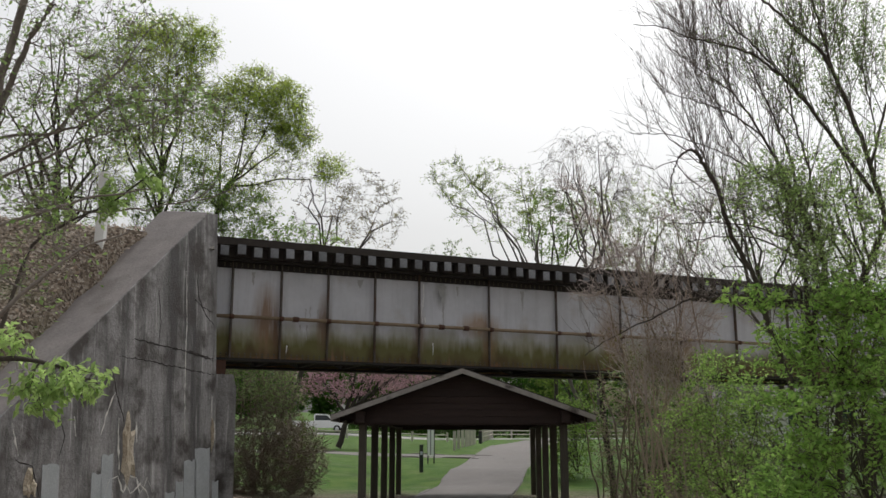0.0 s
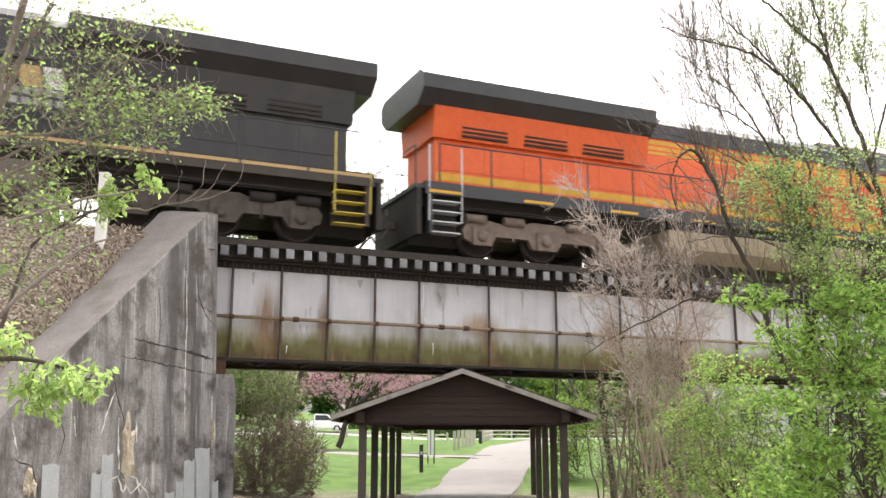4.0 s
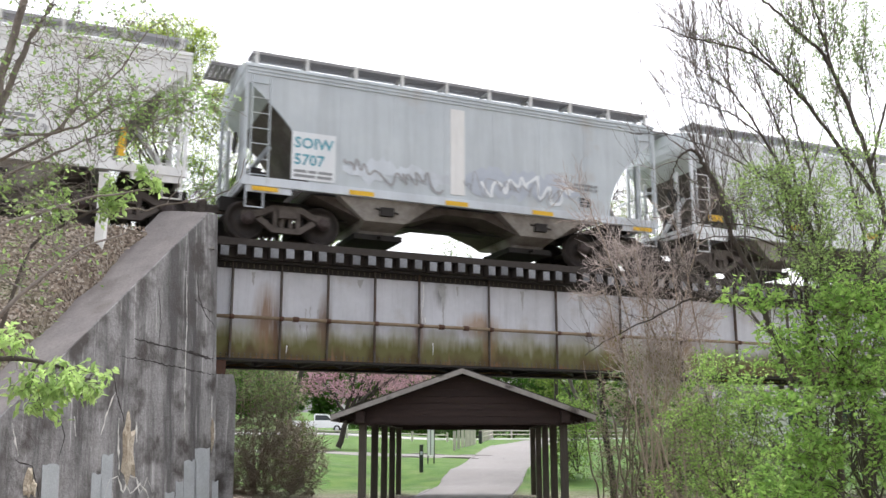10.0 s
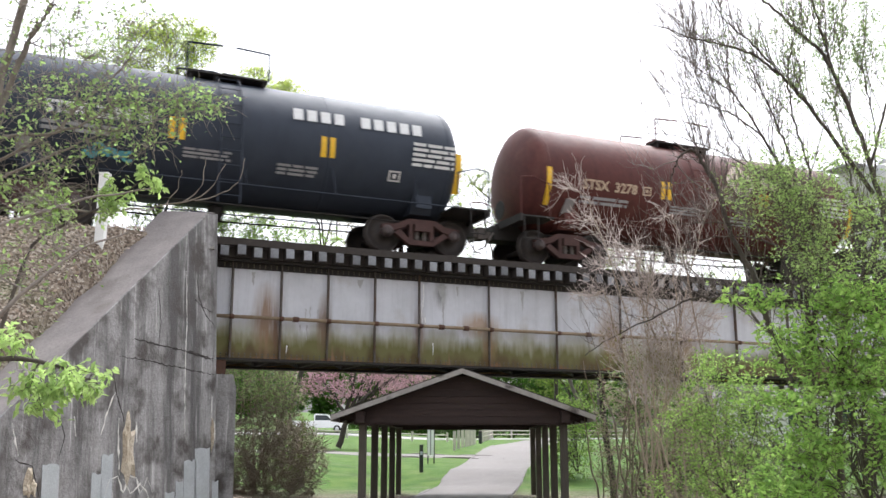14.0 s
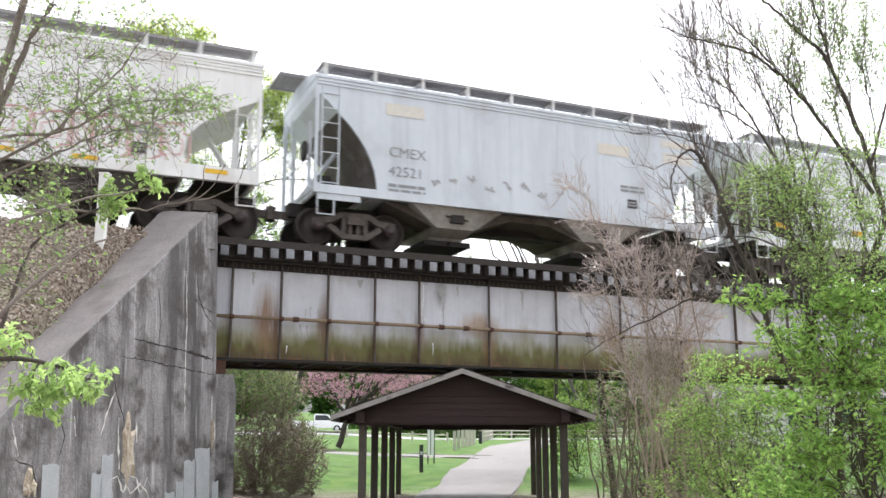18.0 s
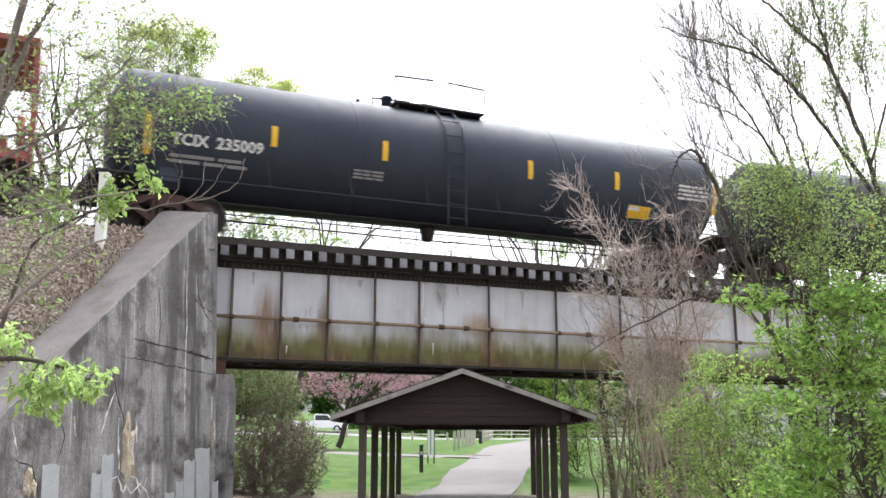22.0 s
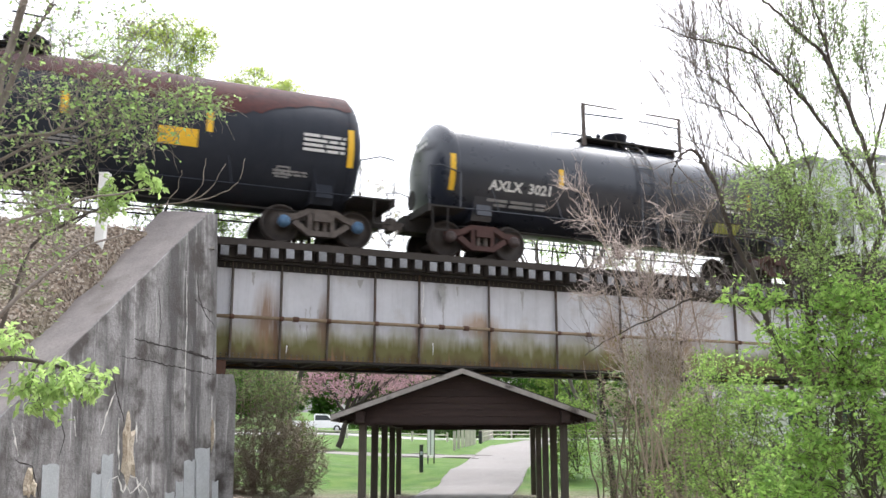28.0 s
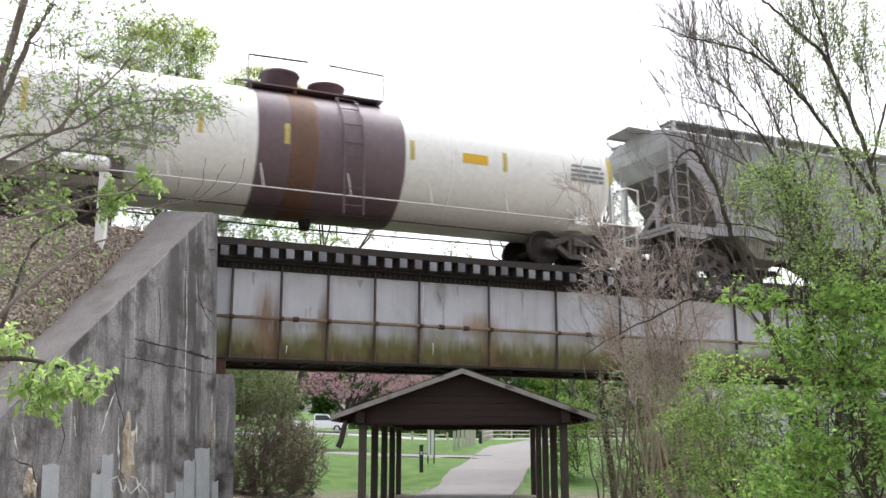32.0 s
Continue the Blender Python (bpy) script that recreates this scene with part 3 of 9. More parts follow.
for i, (s, z0, z1, wide) in enumerate(((8.98, 5.3, 5.0, 0.28), (9.02, 5.1, 4.3, 0.09), (5.62, 4.55, 4.3, 0.05), (5.72, 4.6, 4.32, 0.04), (5.9, 4.55, 4.3, 0.04), (4.4, 5.3, 5.0, 0.12), (5.5, 4.18, 3.95, 0.05), (5.65, 4.18, 3.85, 0.04), (11.2, 5.3, 4.8, 0.12), (9.4, 5.3, 5.05, 0.1), (12.9, 5.3, 4.7, 0.14), (6.9, 5.3, 5.1, 0.2))):
    web_run(s, z0, z1, wide, RUN_DARK, 230 + i, "dark sooty drip")
for i, (s, z0, z1, wide) in enumerate(((8.5, 5.3, 4.75, 0.04), (8.47, 4.9, 4.3, 0.035), (8.55, 4.5, 4.35, 0.05), (5.2, 3.7, 3.5, 0.03), (8.75, 3.9, 3.6, 0.03))):
    web_run(s, z0, z1, wide, SCRATCH, 260 + i, "white scratch in the paint")
# rivet heads along the near girder
RIVET = mat("grimy_rivet_paint", (0.13, 0.115, 0.085), (0.08, 0.07, 0.05), 6.0, 0.8)
bm = B()
dome = []
for s in np.arange(S0 + 0.3, S1, 0.13):
    for z in (3.42, 3.48, 5.41, 5.46):
        dome.append((s, 20.45 - 0.025, z))
for s in STIFF:
    for z in np.arange(3.6, 5.34, 0.11):
        dome.append((s + 0.03, 20.45 - 0.031, z))
verts, faces = [], []
for s, w, z in dome:
    o = len(verts)
    verts += [(s - 0.017, w, z - 0.017), (s + 0.017, w, z - 0.017), (s + 0.017, w, z + 0.017), (s - 0.017, w, z + 0.017), (s, w - 0.02, z)]
    faces += [(o, o + 1, o + 4), (o + 1, o + 2, o + 4), (o + 2, o + 3, o + 4), (o + 3, o, o + 4)]
bm.free()
rivets = bpy.data.meshes.new("rivets")
rivets.from_pydata(verts, [], faces)
rivets.materials.append(RIVET)
part("rivets", rivets, WEB, bridge)["kind"] = "stuff"
for s in STIFF:
    bm = B()
    tube(bm, (s, 20.47, 3.42), (s, 22.83, 5.4), 0.05, k=4)
    tube(bm, (s, 22.83, 3.42), (s, 20.47, 5.4), 0.05, k=4)
    box(bm, s - 0.05, s + 0.05, 20.475, 22.825, 3.38, 3.5)
    part("cross_frame", bm, STEEL_DARK, bridge)
for a, b in zip(STIFF, STIFF[1:]):
    bm = tube(B(), (a, 20.5, 3.42), (b, 22.8, 3.42), 0.05, k=4)
    tube(bm, (a, 22.8, 3.42), (b, 20.5, 3.42), 0.05, k=4)
    part("lateral_brace", bm, STEEL_DARK, bridge)

utility_pipe = empty("utility_pipe", track(0, 0, 0), "rusty steel service pipe clamped along the girder", "pipe")
part("pipe_run", tube(B(), (S0 - 0.2, 20.27, 4.27), (S1 + 0.6, 20.27, 4.27), 0.04, k=10), PIPE_RUST, utility_pipe)
for i, s in enumerate(STIFF):
    bm = lathe(B(), [(s - 0.05, 0.055), (s + 0.05, 0.055)], 10, "x", (0, 20.27, 4.27))
    box(bm, s - 0.015, s + 0.015, 20.27, 20.33, 4.22, 4.32)
    part("clamp", bm, RUST, utility_pipe)
for s in (5.35, 8.9, 9.55, 13.0):
    part("coupling", lathe(B(), [(s - 0.07, 0.05), (s - 0.06, 0.062), (s + 0.06, 0.062), (s + 0.07, 0.05)], 10, "x", (0, 20.27, 4.27)), RUST, utility_pipe)

# ties with pale end grain, guard timbers, rails
deck = empty("bridge_deck", track(0, 0, 0), "open timber bridge deck of creosoted ties with pale cut ends", "track")
tie = mesh_of(box(box(B(), -0.1, 0.1, -1.68, 1.62, -0.12, 0.12), -0.09, 0.09, -1.0, 1.0, 0.12, 0.262), "tie", TIE_WOOD, 0.008)
cut = mesh_of(box(B(), -0.088, 0.088, -1.69, -1.678, -0.105, 0.105), "end_grain", TIE_END, 0.004)
rr = random.Random(4)
s = S0 + 0.18
TIE_S = []
while s < S1 + 0.2:
    TIE_S.append(s)
    s += 0.383 + rr.uniform(-0.02, 0.02)
for s in TIE_S:
    t = part("tie", tie, TIE_WOOD, deck, at=pose(s, MID + rr.uniform(-0.015, 0.015), 5.68 + rr.uniform(-0.012, 0.01), rr.uniform(-0.6, 0.6), rr.uniform(-1.5, 1.5), rr.uniform(-0.8, 0.8)))
    part("end_grain", cut, TIE_END, t, "pale weathered end grain")
for w0 in (MID - 1.55, MID + 1.5):
    part("guard_timber", box(B(), S0 - 0.5, S1 + 0.6, w0 - 0.11, w0 + 0.11, 5.80, 5.96), TIE_WOOD, deck, bevel=0.01)
# added board behind the tie ends, stops light showing between them
part("spacer_timber", box(B(), S0 - 0.2, S1 + 0.3, MID - 1.42, MID - 1.34, 5.565, 5.795), TIE_WOOD, deck)
railway = empty("railway_track", track(0, 0, 0), "rusty steel rails on timber ties", "track", kind="structure")
for w0 in (MID - 0.755, MID + 0.755):
    bm = B()
    prism(bm, [(w0 - 0.07, 5.94), (w0 + 0.07, 5.94), (w0 + 0.07, 5.96), (w0 + 0.012, 5.99), (w0 + 0.012, 6.07), (w0 + 0.037, 6.085), (w0 + 0.037, 6.115), (w0 + 0.028, 6.12), (w0 - 0.028, 6.12), (w0 - 0.037, 6.115), (w0 - 0.037, 6.085), (w0 - 0.012, 6.07), (w0 - 0.012, 5.99), (w0 - 0.07, 5.96)], -420, 420, "x")
    part("rail", bm, RAIL_STEEL, railway)
for i, (a, b) in enumerate(((-420, 3.3), (31.1, 420))):
    bm = B()
    prism(bm, [(MID - 2.5, 5.5), (MID - 1.95, 5.86), (MID + 2.0, 5.86), (MID + 3.3, 5.5)], a, b, "x")
    part("ballast_bed", bm, BALLAST, railway)
for s in list(np.arange(-30, 3.2, 0.52)) + list(np.arange(31.6, 70, 0.52)):
    part("track_tie", tie, TIE_WOOD, railway, at=pose(s, MID, 5.80, 0, 0, 0))


# ---- the shelter over the trail ----
def shelter():
    root = empty("trail_shelter", pose(0.39, 18.9, 0, 0, 0, -1.7), "brown timber trail shelter with a low gabled roof", "shelter")
    xs = (-2.06, 2.06)
    ys = [0.62 + 2.45 * i for i in range(5)]
    for x in xs:
        for y in ys:
            part("post", box(B(), x - 0.075, x + 0.075, y - 0.075, y + 0.075, -0.5, 2.02), POST_WOOD, root, bevel=0.008)
        part("plate_beam", box(B(), x - 0.085, x + 0.085, 0.1, 11.1, 1.98, 2.2), BROWN_WOOD, root, bevel=0.008)
    half, rise, eave = 2.62, 0.93, 2.09
    def roof_z(x):
        return eave + rise * (1 - abs(x) / half)
    for side in (-1, 1):
        bm = B()
        prism(bm, [(0, eave + rise), (side * half, eave), (side * half, eave + 0.03), (0, eave + rise + 0.03)], 0.0, 11.2)
        part("roof_deck", bm, BROWN_WOOD, root)
        for i in range(14):
            a, b = side * half * (i / 14) * 1.005, side * half * ((i + 1) / 14 + 0.012) * 1.005
            bm = B()
            prism(bm, [(a, roof_z(a) + 0.036), (b, roof_z(b) + 0.042), (b, roof_z(b) + 0.056), (a, roof_z(a) + 0.046)], -0.04, 11.24)
            part("shingle_course", bm, SHINGLE, root)
        for y0 in (-0.05, 11.2):
            bm = B()
            prism(bm, [(0, eave + rise + 0.03), (side * (half + 0.02), eave + 0.03), (side * (half + 0.02), eave - 0.07), (0, eave + rise - 0.07)], y0, y0 + 0.045)
            part("barge_board", bm, FASCIA_WOOD, root, "greyed weathered barge board", bevel=0.004)
        part("eave_board", box(B(), side * half - 0.02, side * half + 0.02, 0.0, 11.2, eave - 0.09, eave + 0.03), FASCIA_WOOD, root)
    # gable boarding, board by board
    for y0 in (0.38, 10.75):
        z = 1.97
        while z < eave + rise - 0.16:
            z2 = z + 0.135
            h0 = min(half - 0.02, half * (1 - (z - eave + 0.06) / rise)) if z > eave - 0.06 else half - 0.05
            h1 = max(0.02, half * (1 - (z2 - eave + 0.06) / rise))
            h0, h1 = min(h0, half - 0.4), min(h1, half - 0.4)
            bm = B()
            prism(bm, [(-h0, z), (h0, z), (h1, z2 - 0.008), (-h1, z2 - 0.008)], y0, y0 + 0.02)
            part("gable_board", bm, BROWN_WOOD, root, at=pose(0, rr.uniform(-0.004, 0.004), 0))
            z = z2
        part("tie_beam", box(B(), -2.2, 2.2, y0 + 0.03, y0 + 0.13, 1.94, 2.14), BROWN_WOOD, root, bevel=0.006)
    for y in np.arange(1.0, 11, 1.22):
        bm = B()
        for side in (-1, 1):
            prism(bm, [(0, eave + rise - 0.01), (side * half, eave - 0.01), (side * half, eave - 0.1), (0, eave + rise - 0.13)], y, y + 0.05)
        box(bm, -2.2, 2.2, y, y + 0.05, 2.0, 2.12)
        part("truss", bm, BROWN_WOOD, root)


shelter()


# ---- the train ----
WHITE_PAINT = mat("lettering_white", (0.75, 0.75, 0.74), (0.6, 0.6, 0.6), 12.0, 0.6)
DIM_WHITE = mat("faded_stencil_white", (0.36, 0.36, 0.37), (0.26, 0.26, 0.27), 12.0, 0.7)
BLACK_PAINT = mat("lettering_black", (0.03, 0.03, 0.035), (0.05, 0.05, 0.055), 12.0, 0.6)
GREY_PAINT = mat("faded_stencil_grey", (0.24, 0.25, 0.26), (0.33, 0.34, 0.35), 12.0, 0.7)
BLUE_PAINT = mat("faded_blue_lettering", (0.16, 0.20, 0.33), (0.22, 0.27, 0.4), 12.0, 0.7)
DULL_YELLOW = mat("faded_reflective_yellow", (0.62, 0.50, 0.13), (0.52, 0.41, 0.12), 10.0, 0.6)
YELLOW = mat("reflective_yellow", (0.82, 0.50, 0.018), (0.70, 0.41, 0.02), 10.0, 0.5)
PINK_SPRAY = mat("pink_spray_paint", (0.62, 0.36, 0.34), (0.5, 0.33, 0.32), 5.0, 0.7)
WASHED_BLUE = mat("washed_out_blue_spray", (0.63, 0.65, 0.68), (0.57, 0.60, 0.64), 4.0, 0.8)
BLUE_SPRAY = mat("pale_blue_spray_paint", (0.52, 0.56, 0.62), (0.44, 0.48, 0.55), 5.0, 0.7)
CYAN_SPRAY = mat("cyan_spray_paint", (0.13, 0.42, 0.5), (0.08, 0.25, 0.33), 6.0, 0.6)
RED_SIGN = mat("red_placard", (0.6, 0.05, 0.08), (0.5, 0.05, 0.08), 9.0, 0.5)
TRUCK_IRON = mat("dusty_cast_steel", (0.16, 0.135, 0.12), (0.055, 0.044, 0.038), 4.0, 0.85, bump=0.004)
SILL_DUST = mat("brown_dusted_black_paint", (0.062, 0.049, 0.041), (0.040, 0.034, 0.031), 2.5, 0.7, streak=0.2)
# cast steel darkened to carry the shade on the leading locomotive's trucks
TRUCK_DARK = mat("shaded_cast_steel", (0.105, 0.088, 0.075), (0.05, 0.042, 0.036), 5.0, 0.8, bump=0.004)
TRUCK_GREY = mat("brown_dusty_cast_steel", (0.26, 0.205, 0.17), (0.13, 0.10, 0.085), 5.0, 0.85, bump=0.004)
TRUCK_RED = mat("rust_red_cast_steel", (0.092, 0.044, 0.038), (0.055, 0.029, 0.026), 6.0, 0.85, bump=0.004)
WHEEL = mat("worn_wheel_steel", (0.062, 0.05, 0.044), (0.034, 0.029, 0.027), 6.0, 0.6, metal=0.3)
CAP_DARK = mat("bearing_cap_dark", (0.10, 0.07, 0.065), (0.06, 0.05, 0.05), 6.0, 0.6)
CAP_BLUE = mat("bearing_cap_blue", (0.10, 0.22, 0.38), (0.07, 0.13, 0.22), 6.0, 0.5)
UNDER = mat("underframe_black", (0.022, 0.02, 0.019), (0.035, 0.03, 0.027), 5.0, 0.8)


# dark tone that carries the shade on slope sheets and between bays
SLOPE_SHADE = mat("shaded_slope_steel", (0.14, 0.12, 0.108), (0.075, 0.062, 0.054), 1.4, 0.85, streak=0.4, stain=(0.24, 0.225, 0.21), stain_scale=1.0, stain_at=(0.58, 0.75))
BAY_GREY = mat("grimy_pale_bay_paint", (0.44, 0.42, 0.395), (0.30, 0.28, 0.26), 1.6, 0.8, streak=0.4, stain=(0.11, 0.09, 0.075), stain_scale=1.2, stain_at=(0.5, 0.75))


def hopper_paint(name, c, c2, stain, at, streak=0.35, scale=0.5):
    return mat(name, c, c2, 0.55, 0.55, bump=0.002, bump_scale=3.0, streak=streak * 0.35, broad=streak * 0.4, fine_mix=0.05, stain=stain, stain_scale=scale, stain_at=at)


PALE_WARM = hopper_paint("chalky_warm_white_hopper_paint", (0.86, 0.865, 0.85), (0.80, 0.805, 0.80), (0.56, 0.50, 0.43), (0.55, 0.84), 0.28)
PALE = hopper_paint("chalky_white_hopper_paint", (0.82, 0.845, 0.865), (0.76, 0.785, 0.805), (0.50, 0.475, 0.45), (0.57, 0.86), 0.22)
CREAM = hopper_paint("dusty_cream_hopper_paint", (0.82, 0.815, 0.80), (0.72, 0.71, 0.69), (0.50, 0.45, 0.41), (0.54, 0.8), 0.34)
GREYISH = hopper_paint("dull_grey_hopper_paint", (0.67, 0.715, 0.765), (0.59, 0.63, 0.675), (0.36, 0.36, 0.37), (0.54, 0.8), 0.4)
BLUISH = hopper_paint("faded_bluish_hopper_paint", (0.58, 0.625, 0.65), (0.49, 0.535, 0.565), (0.42, 0.36, 0.30), (0.57, 0.8), 0.4)
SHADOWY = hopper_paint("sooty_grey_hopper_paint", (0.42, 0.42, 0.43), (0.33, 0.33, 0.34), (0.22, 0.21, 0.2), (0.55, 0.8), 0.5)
OXIDE = mat("faded_oxide_red_paint", (0.36, 0.105, 0.078), (0.28, 0.085, 0.065), 1.1, 0.75, bump=0.003, streak=0.4, stain=(0.30, 0.15, 0.12), stain_scale=0.6, stain_at=(0.55, 0.8))
OXIDE_PALE = mat("chalky_oxide_red_paint", (0.46, 0.21, 0.17), (0.36, 0.155, 0.125), 1.1, 0.8, bump=0.003, streak=0.4)
OXIDE_DULL = mat("dirty_oxide_red_paint", (0.17, 0.075, 0.06), (0.11, 0.055, 0.046), 1.5, 0.85, streak=0.3)
BAY_BLACK = mat("dark_red_brown_steel", (0.035, 0.024, 0.021), (0.022, 0.017, 0.016), 2.0, 0.85)
TANK_BLACK = mat("satin_black_tank_paint", (0.025, 0.032, 0.048), (0.038, 0.047, 0.065), 1.0, 0.62, spec=0.28, streak=0.2, stain=(0.05, 0.05, 0.055), stain_scale=0.7, stain_at=(0.6, 0.85))
TANK_RUSTED = mat("rust_bloomed_black_tank_paint", (0.022, 0.026, 0.036), (0.034, 0.038, 0.049), 1.0, 0.72, spec=0.18, streak=0.2, stain=(0.070, 0.032, 0.028), stain_scale=0.6, stain_at=(0.6, 0.85))
TANK_BROWN = mat("dark_maroon_tank_paint", (0.105, 0.030, 0.024), (0.072, 0.022, 0.019), 0.9, 0.62, spec=0.3, streak=0.35, stain=(0.15, 0.06, 0.045), stain_scale=0.8, stain_at=(0.55, 0.8))
TANK_WHITE = mat("off_white_tank_paint", (0.90, 0.89, 0.85), (0.86, 0.85, 0.80), 0.9, 0.4, streak=0.08, stain=(0.5, 0.47, 0.42), stain_scale=0.7, stain_at=(0.6, 0.85))
SPILL_RUST = mat("rusty_spill", (0.20, 0.105, 0.06), (0.145, 0.085, 0.06), 1.2, 0.7, streak=0.3)
BAND_BROWN = mat("brown_spill_band", (0.175, 0.125, 0.14), (0.14, 0.10, 0.11), 0.9, 0.55, streak=0.3, stain=(0.2, 0.085, 0.05), stain_scale=0.55, stain_at=(0.55, 0.7))


# trucks: one set of meshes for all cars
def sideframe_mesh(material):
    bm = B()
    for side in (-1, 1):
        x = side
        prism(bm, [(0.0, 0.80), (x * 0.35, 0.80), (x * 0.62, 0.66), (x * 1.02, 0.62), (x * 1.02, 0.40), (x * 0.76, 0.40), (x * 0.70, 0.50), (x * 0.55, 0.54), (x * 0.3, 0.68), (0.0, 0.68)], -0.09, 0.09)
        prism(bm, [(0.0, 0.16), (x * 0.32, 0.16), (x * 0.70, 0.42), (x * 0.60, 0.52), (x * 0.27, 0.28), (0.0, 0.28)], -0.08, 0.08)
        box(bm, min(x * 0.22, x * 0.32), max(x * 0.22, x * 0.32), -0.08, 0.08, 0.26, 0.70)
    return mesh_of(bm, "sideframe", material, 0.012)


def wheelset_mesh():
    bm = B()
    lathe(bm, [(-1.06, 0.075), (1.06, 0.075)], 12, "y")
    for side in (-1, 1):
        prof = [(0.66, 0.08), (0.665, 0.12), (0.70, 0.38), (0.675, 0.40), (0.675, 0.485), (0.705, 0.485), (0.715, 0.458), (0.81, 0.452), (0.81, 0.405), (0.75, 0.385), (0.74, 0.14), (0.82, 0.12), (0.82, 0.08)]
        lathe(bm, [(a * side, r) for a, r in prof], 36, "y")
    return mesh_of(bm, "wheelset", WHEEL)


def cap_mesh(material):
    bm = lathe(B(), [(-1.0, 0.145), (-1.10, 0.145), (-1.12, 0.10), (-1.15, 0.095), (-1.15, 0.02)], 16, "y")
    for i in range(3):
        a = 2 * math.pi * i / 3
        box(bm, math.cos(a) * 0.06 - 0.016, math.cos(a) * 0.06 + 0.016, -1.17, -1.14, math.sin(a) * 0.06 - 0.016, math.sin(a) * 0.06 + 0.016)
    return mesh_of(bm, "bearing_cap", material)


def spring_mesh():
    coil = []
    for i in range(5):
        coil += [(0.28 + i * 0.05, 0.05), (0.305 + i * 0.05, 0.07)]
    return mesh_of(lathe(B(), coil, 8, "z"), "spring", TRUCK_IRON)


SPRINGS, WHEELSET = spring_mesh(), wheelset_mesh()
FRAMES = {m: sideframe_mesh(m) for m in (TRUCK_IRON, TRUCK_GREY, TRUCK_RED)}
CAPS = {m: cap_mesh(m) for m in (CAP_DARK, CAP_BLUE)}
BOLSTER = {m: mesh_of(box(box(B(), -0.2, 0.2, -1.15, 1.15, 0.50, 0.68), -0.35, 0.35, -0.35, 0.35, 0.66, 0.80), "truck", m, 0.01) for m in (TRUCK_IRON, TRUCK_GREY, TRUCK_RED)}
ROLLING = []      # wheelsets and the car that carries them


def truck(car, x, iron=TRUCK_IRON, cap=CAP_DARK):
    t = part("truck", BOLSTER[iron], iron, car, at=pose(x, 0, 0))
    for y in (-1.0, 1.0):
        part("sideframe", FRAMES[iron], iron, t, at=pose(0, y, 0))
        for dx in (-0.1, 0.1):
            part("spring", SPRINGS, iron, t, at=pose(dx, y, 0))
    for dx in (-0.89, 0.89):
        w = part("wheelset", WHEELSET, WHEEL, t, at=pose(dx, 0, 0.457))
        ROLLING.append((w, car, dx, 0.457))
        for turn in (0, 180):
            c = part("bearing_cap", CAPS[cap], cap, t, at=pose(dx, 0, 0.457, 0, 0, turn))
            ROLLING.append((c, car, dx, 0.457))
    bm = B()
    tube(bm, (-0.89, -0.3, 0.48), (0.89, -0.3, 0.48), 0.04, k=5)
    box(bm, -0.43, -0.38, -0.9, 0.9, 0.3, 0.5)
    box(bm, 0.38, 0.43, -0.9, 0.9, 0.3, 0.5)
    part("brake_beam", bm, UNDER, t)


def coupler_mesh():
    bm = B()
    box(bm, -0.75, 0.0, -0.07, 0.07, 0.74, 0.92)
    prism(bm, [(-0.05, -0.16), (0.1, -0.18), (0.16, -0.05), (0.1, 0.02), (0.06, 0.14), (-0.05, 0.14)], 0.68, 1.0, "z")
    pipe(bm, [(-0.2, 0.3, 0.85), (-0.05, 0.32, 0.62), (0.08, 0.28, 0.42), (0.2, 0.2, 0.38)], 0.022)
    pipe(bm, [(-0.25, -0.45, 0.95), (-0.22, -0.9, 0.93), (-0.2, -1.3, 0.92), (-0.2, -1.35, 0.75)], 0.014, 5)
    return mesh_of(bm, "coupler", TRUCK_IRON, 0.008)


COUPLER = coupler_mesh()


def couplers(car, half):
    part("coupler", COUPLER, TRUCK_IRON, car, at=pose(half - 0.06, 0, 0))
    part("coupler", COUPLER, TRUCK_IRON, car, at=pose(-half + 0.06, 0, 0, 0, 0, 180))


def ladder(car, x, y, z0, z1, wide, material, rungs, out=0.03, along="x"):
    bm = B()
    for k in (-wide / 2, wide / 2):
        p = (x + k, y) if along == "x" else (x, y + k)
        tube(bm, (*p, z0), (*p, z1), 0.02, k=5)
    for i in range(rungs):
        z = z0 + (z1 - z0) * (i + 0.5) / rungs
        a, b = ((x - wide / 2, y), (x + wide / 2, y)) if along == "x" else ((x, y - wide / 2), (x, y + wide / 2))
        tube(bm, (*a, z), (*b, z), 0.014, k=5)
    part("ladder", bm, material, car)


def bars(car, x, y, z, wide, high, rows, material, name="stencil_block", gap=0.45, m=None, seed=1):
    """Writing too small to read: rows of plain bars."""
    r = random.Random(seed + int(x * 100))
    bm = B()
    for i in range(rows):
        z0 = high * (1 - (i + 1) / rows)
        p = 0.0
        while p < wide - 0.05:
            q = min(wide, p + wide * r.uniform(0.2, 0.6))
            box(bm, p, q, -0.004, 0.0, z0 + high / rows * gap * 0.4, z0 + high / rows * (1 - gap * 0.5))
            p = q + wide * 0.05
    ob = part(name, bm, material, car, at=(m or pose(x, y, z)))
    ob["kind"] = "stuff"
    return ob


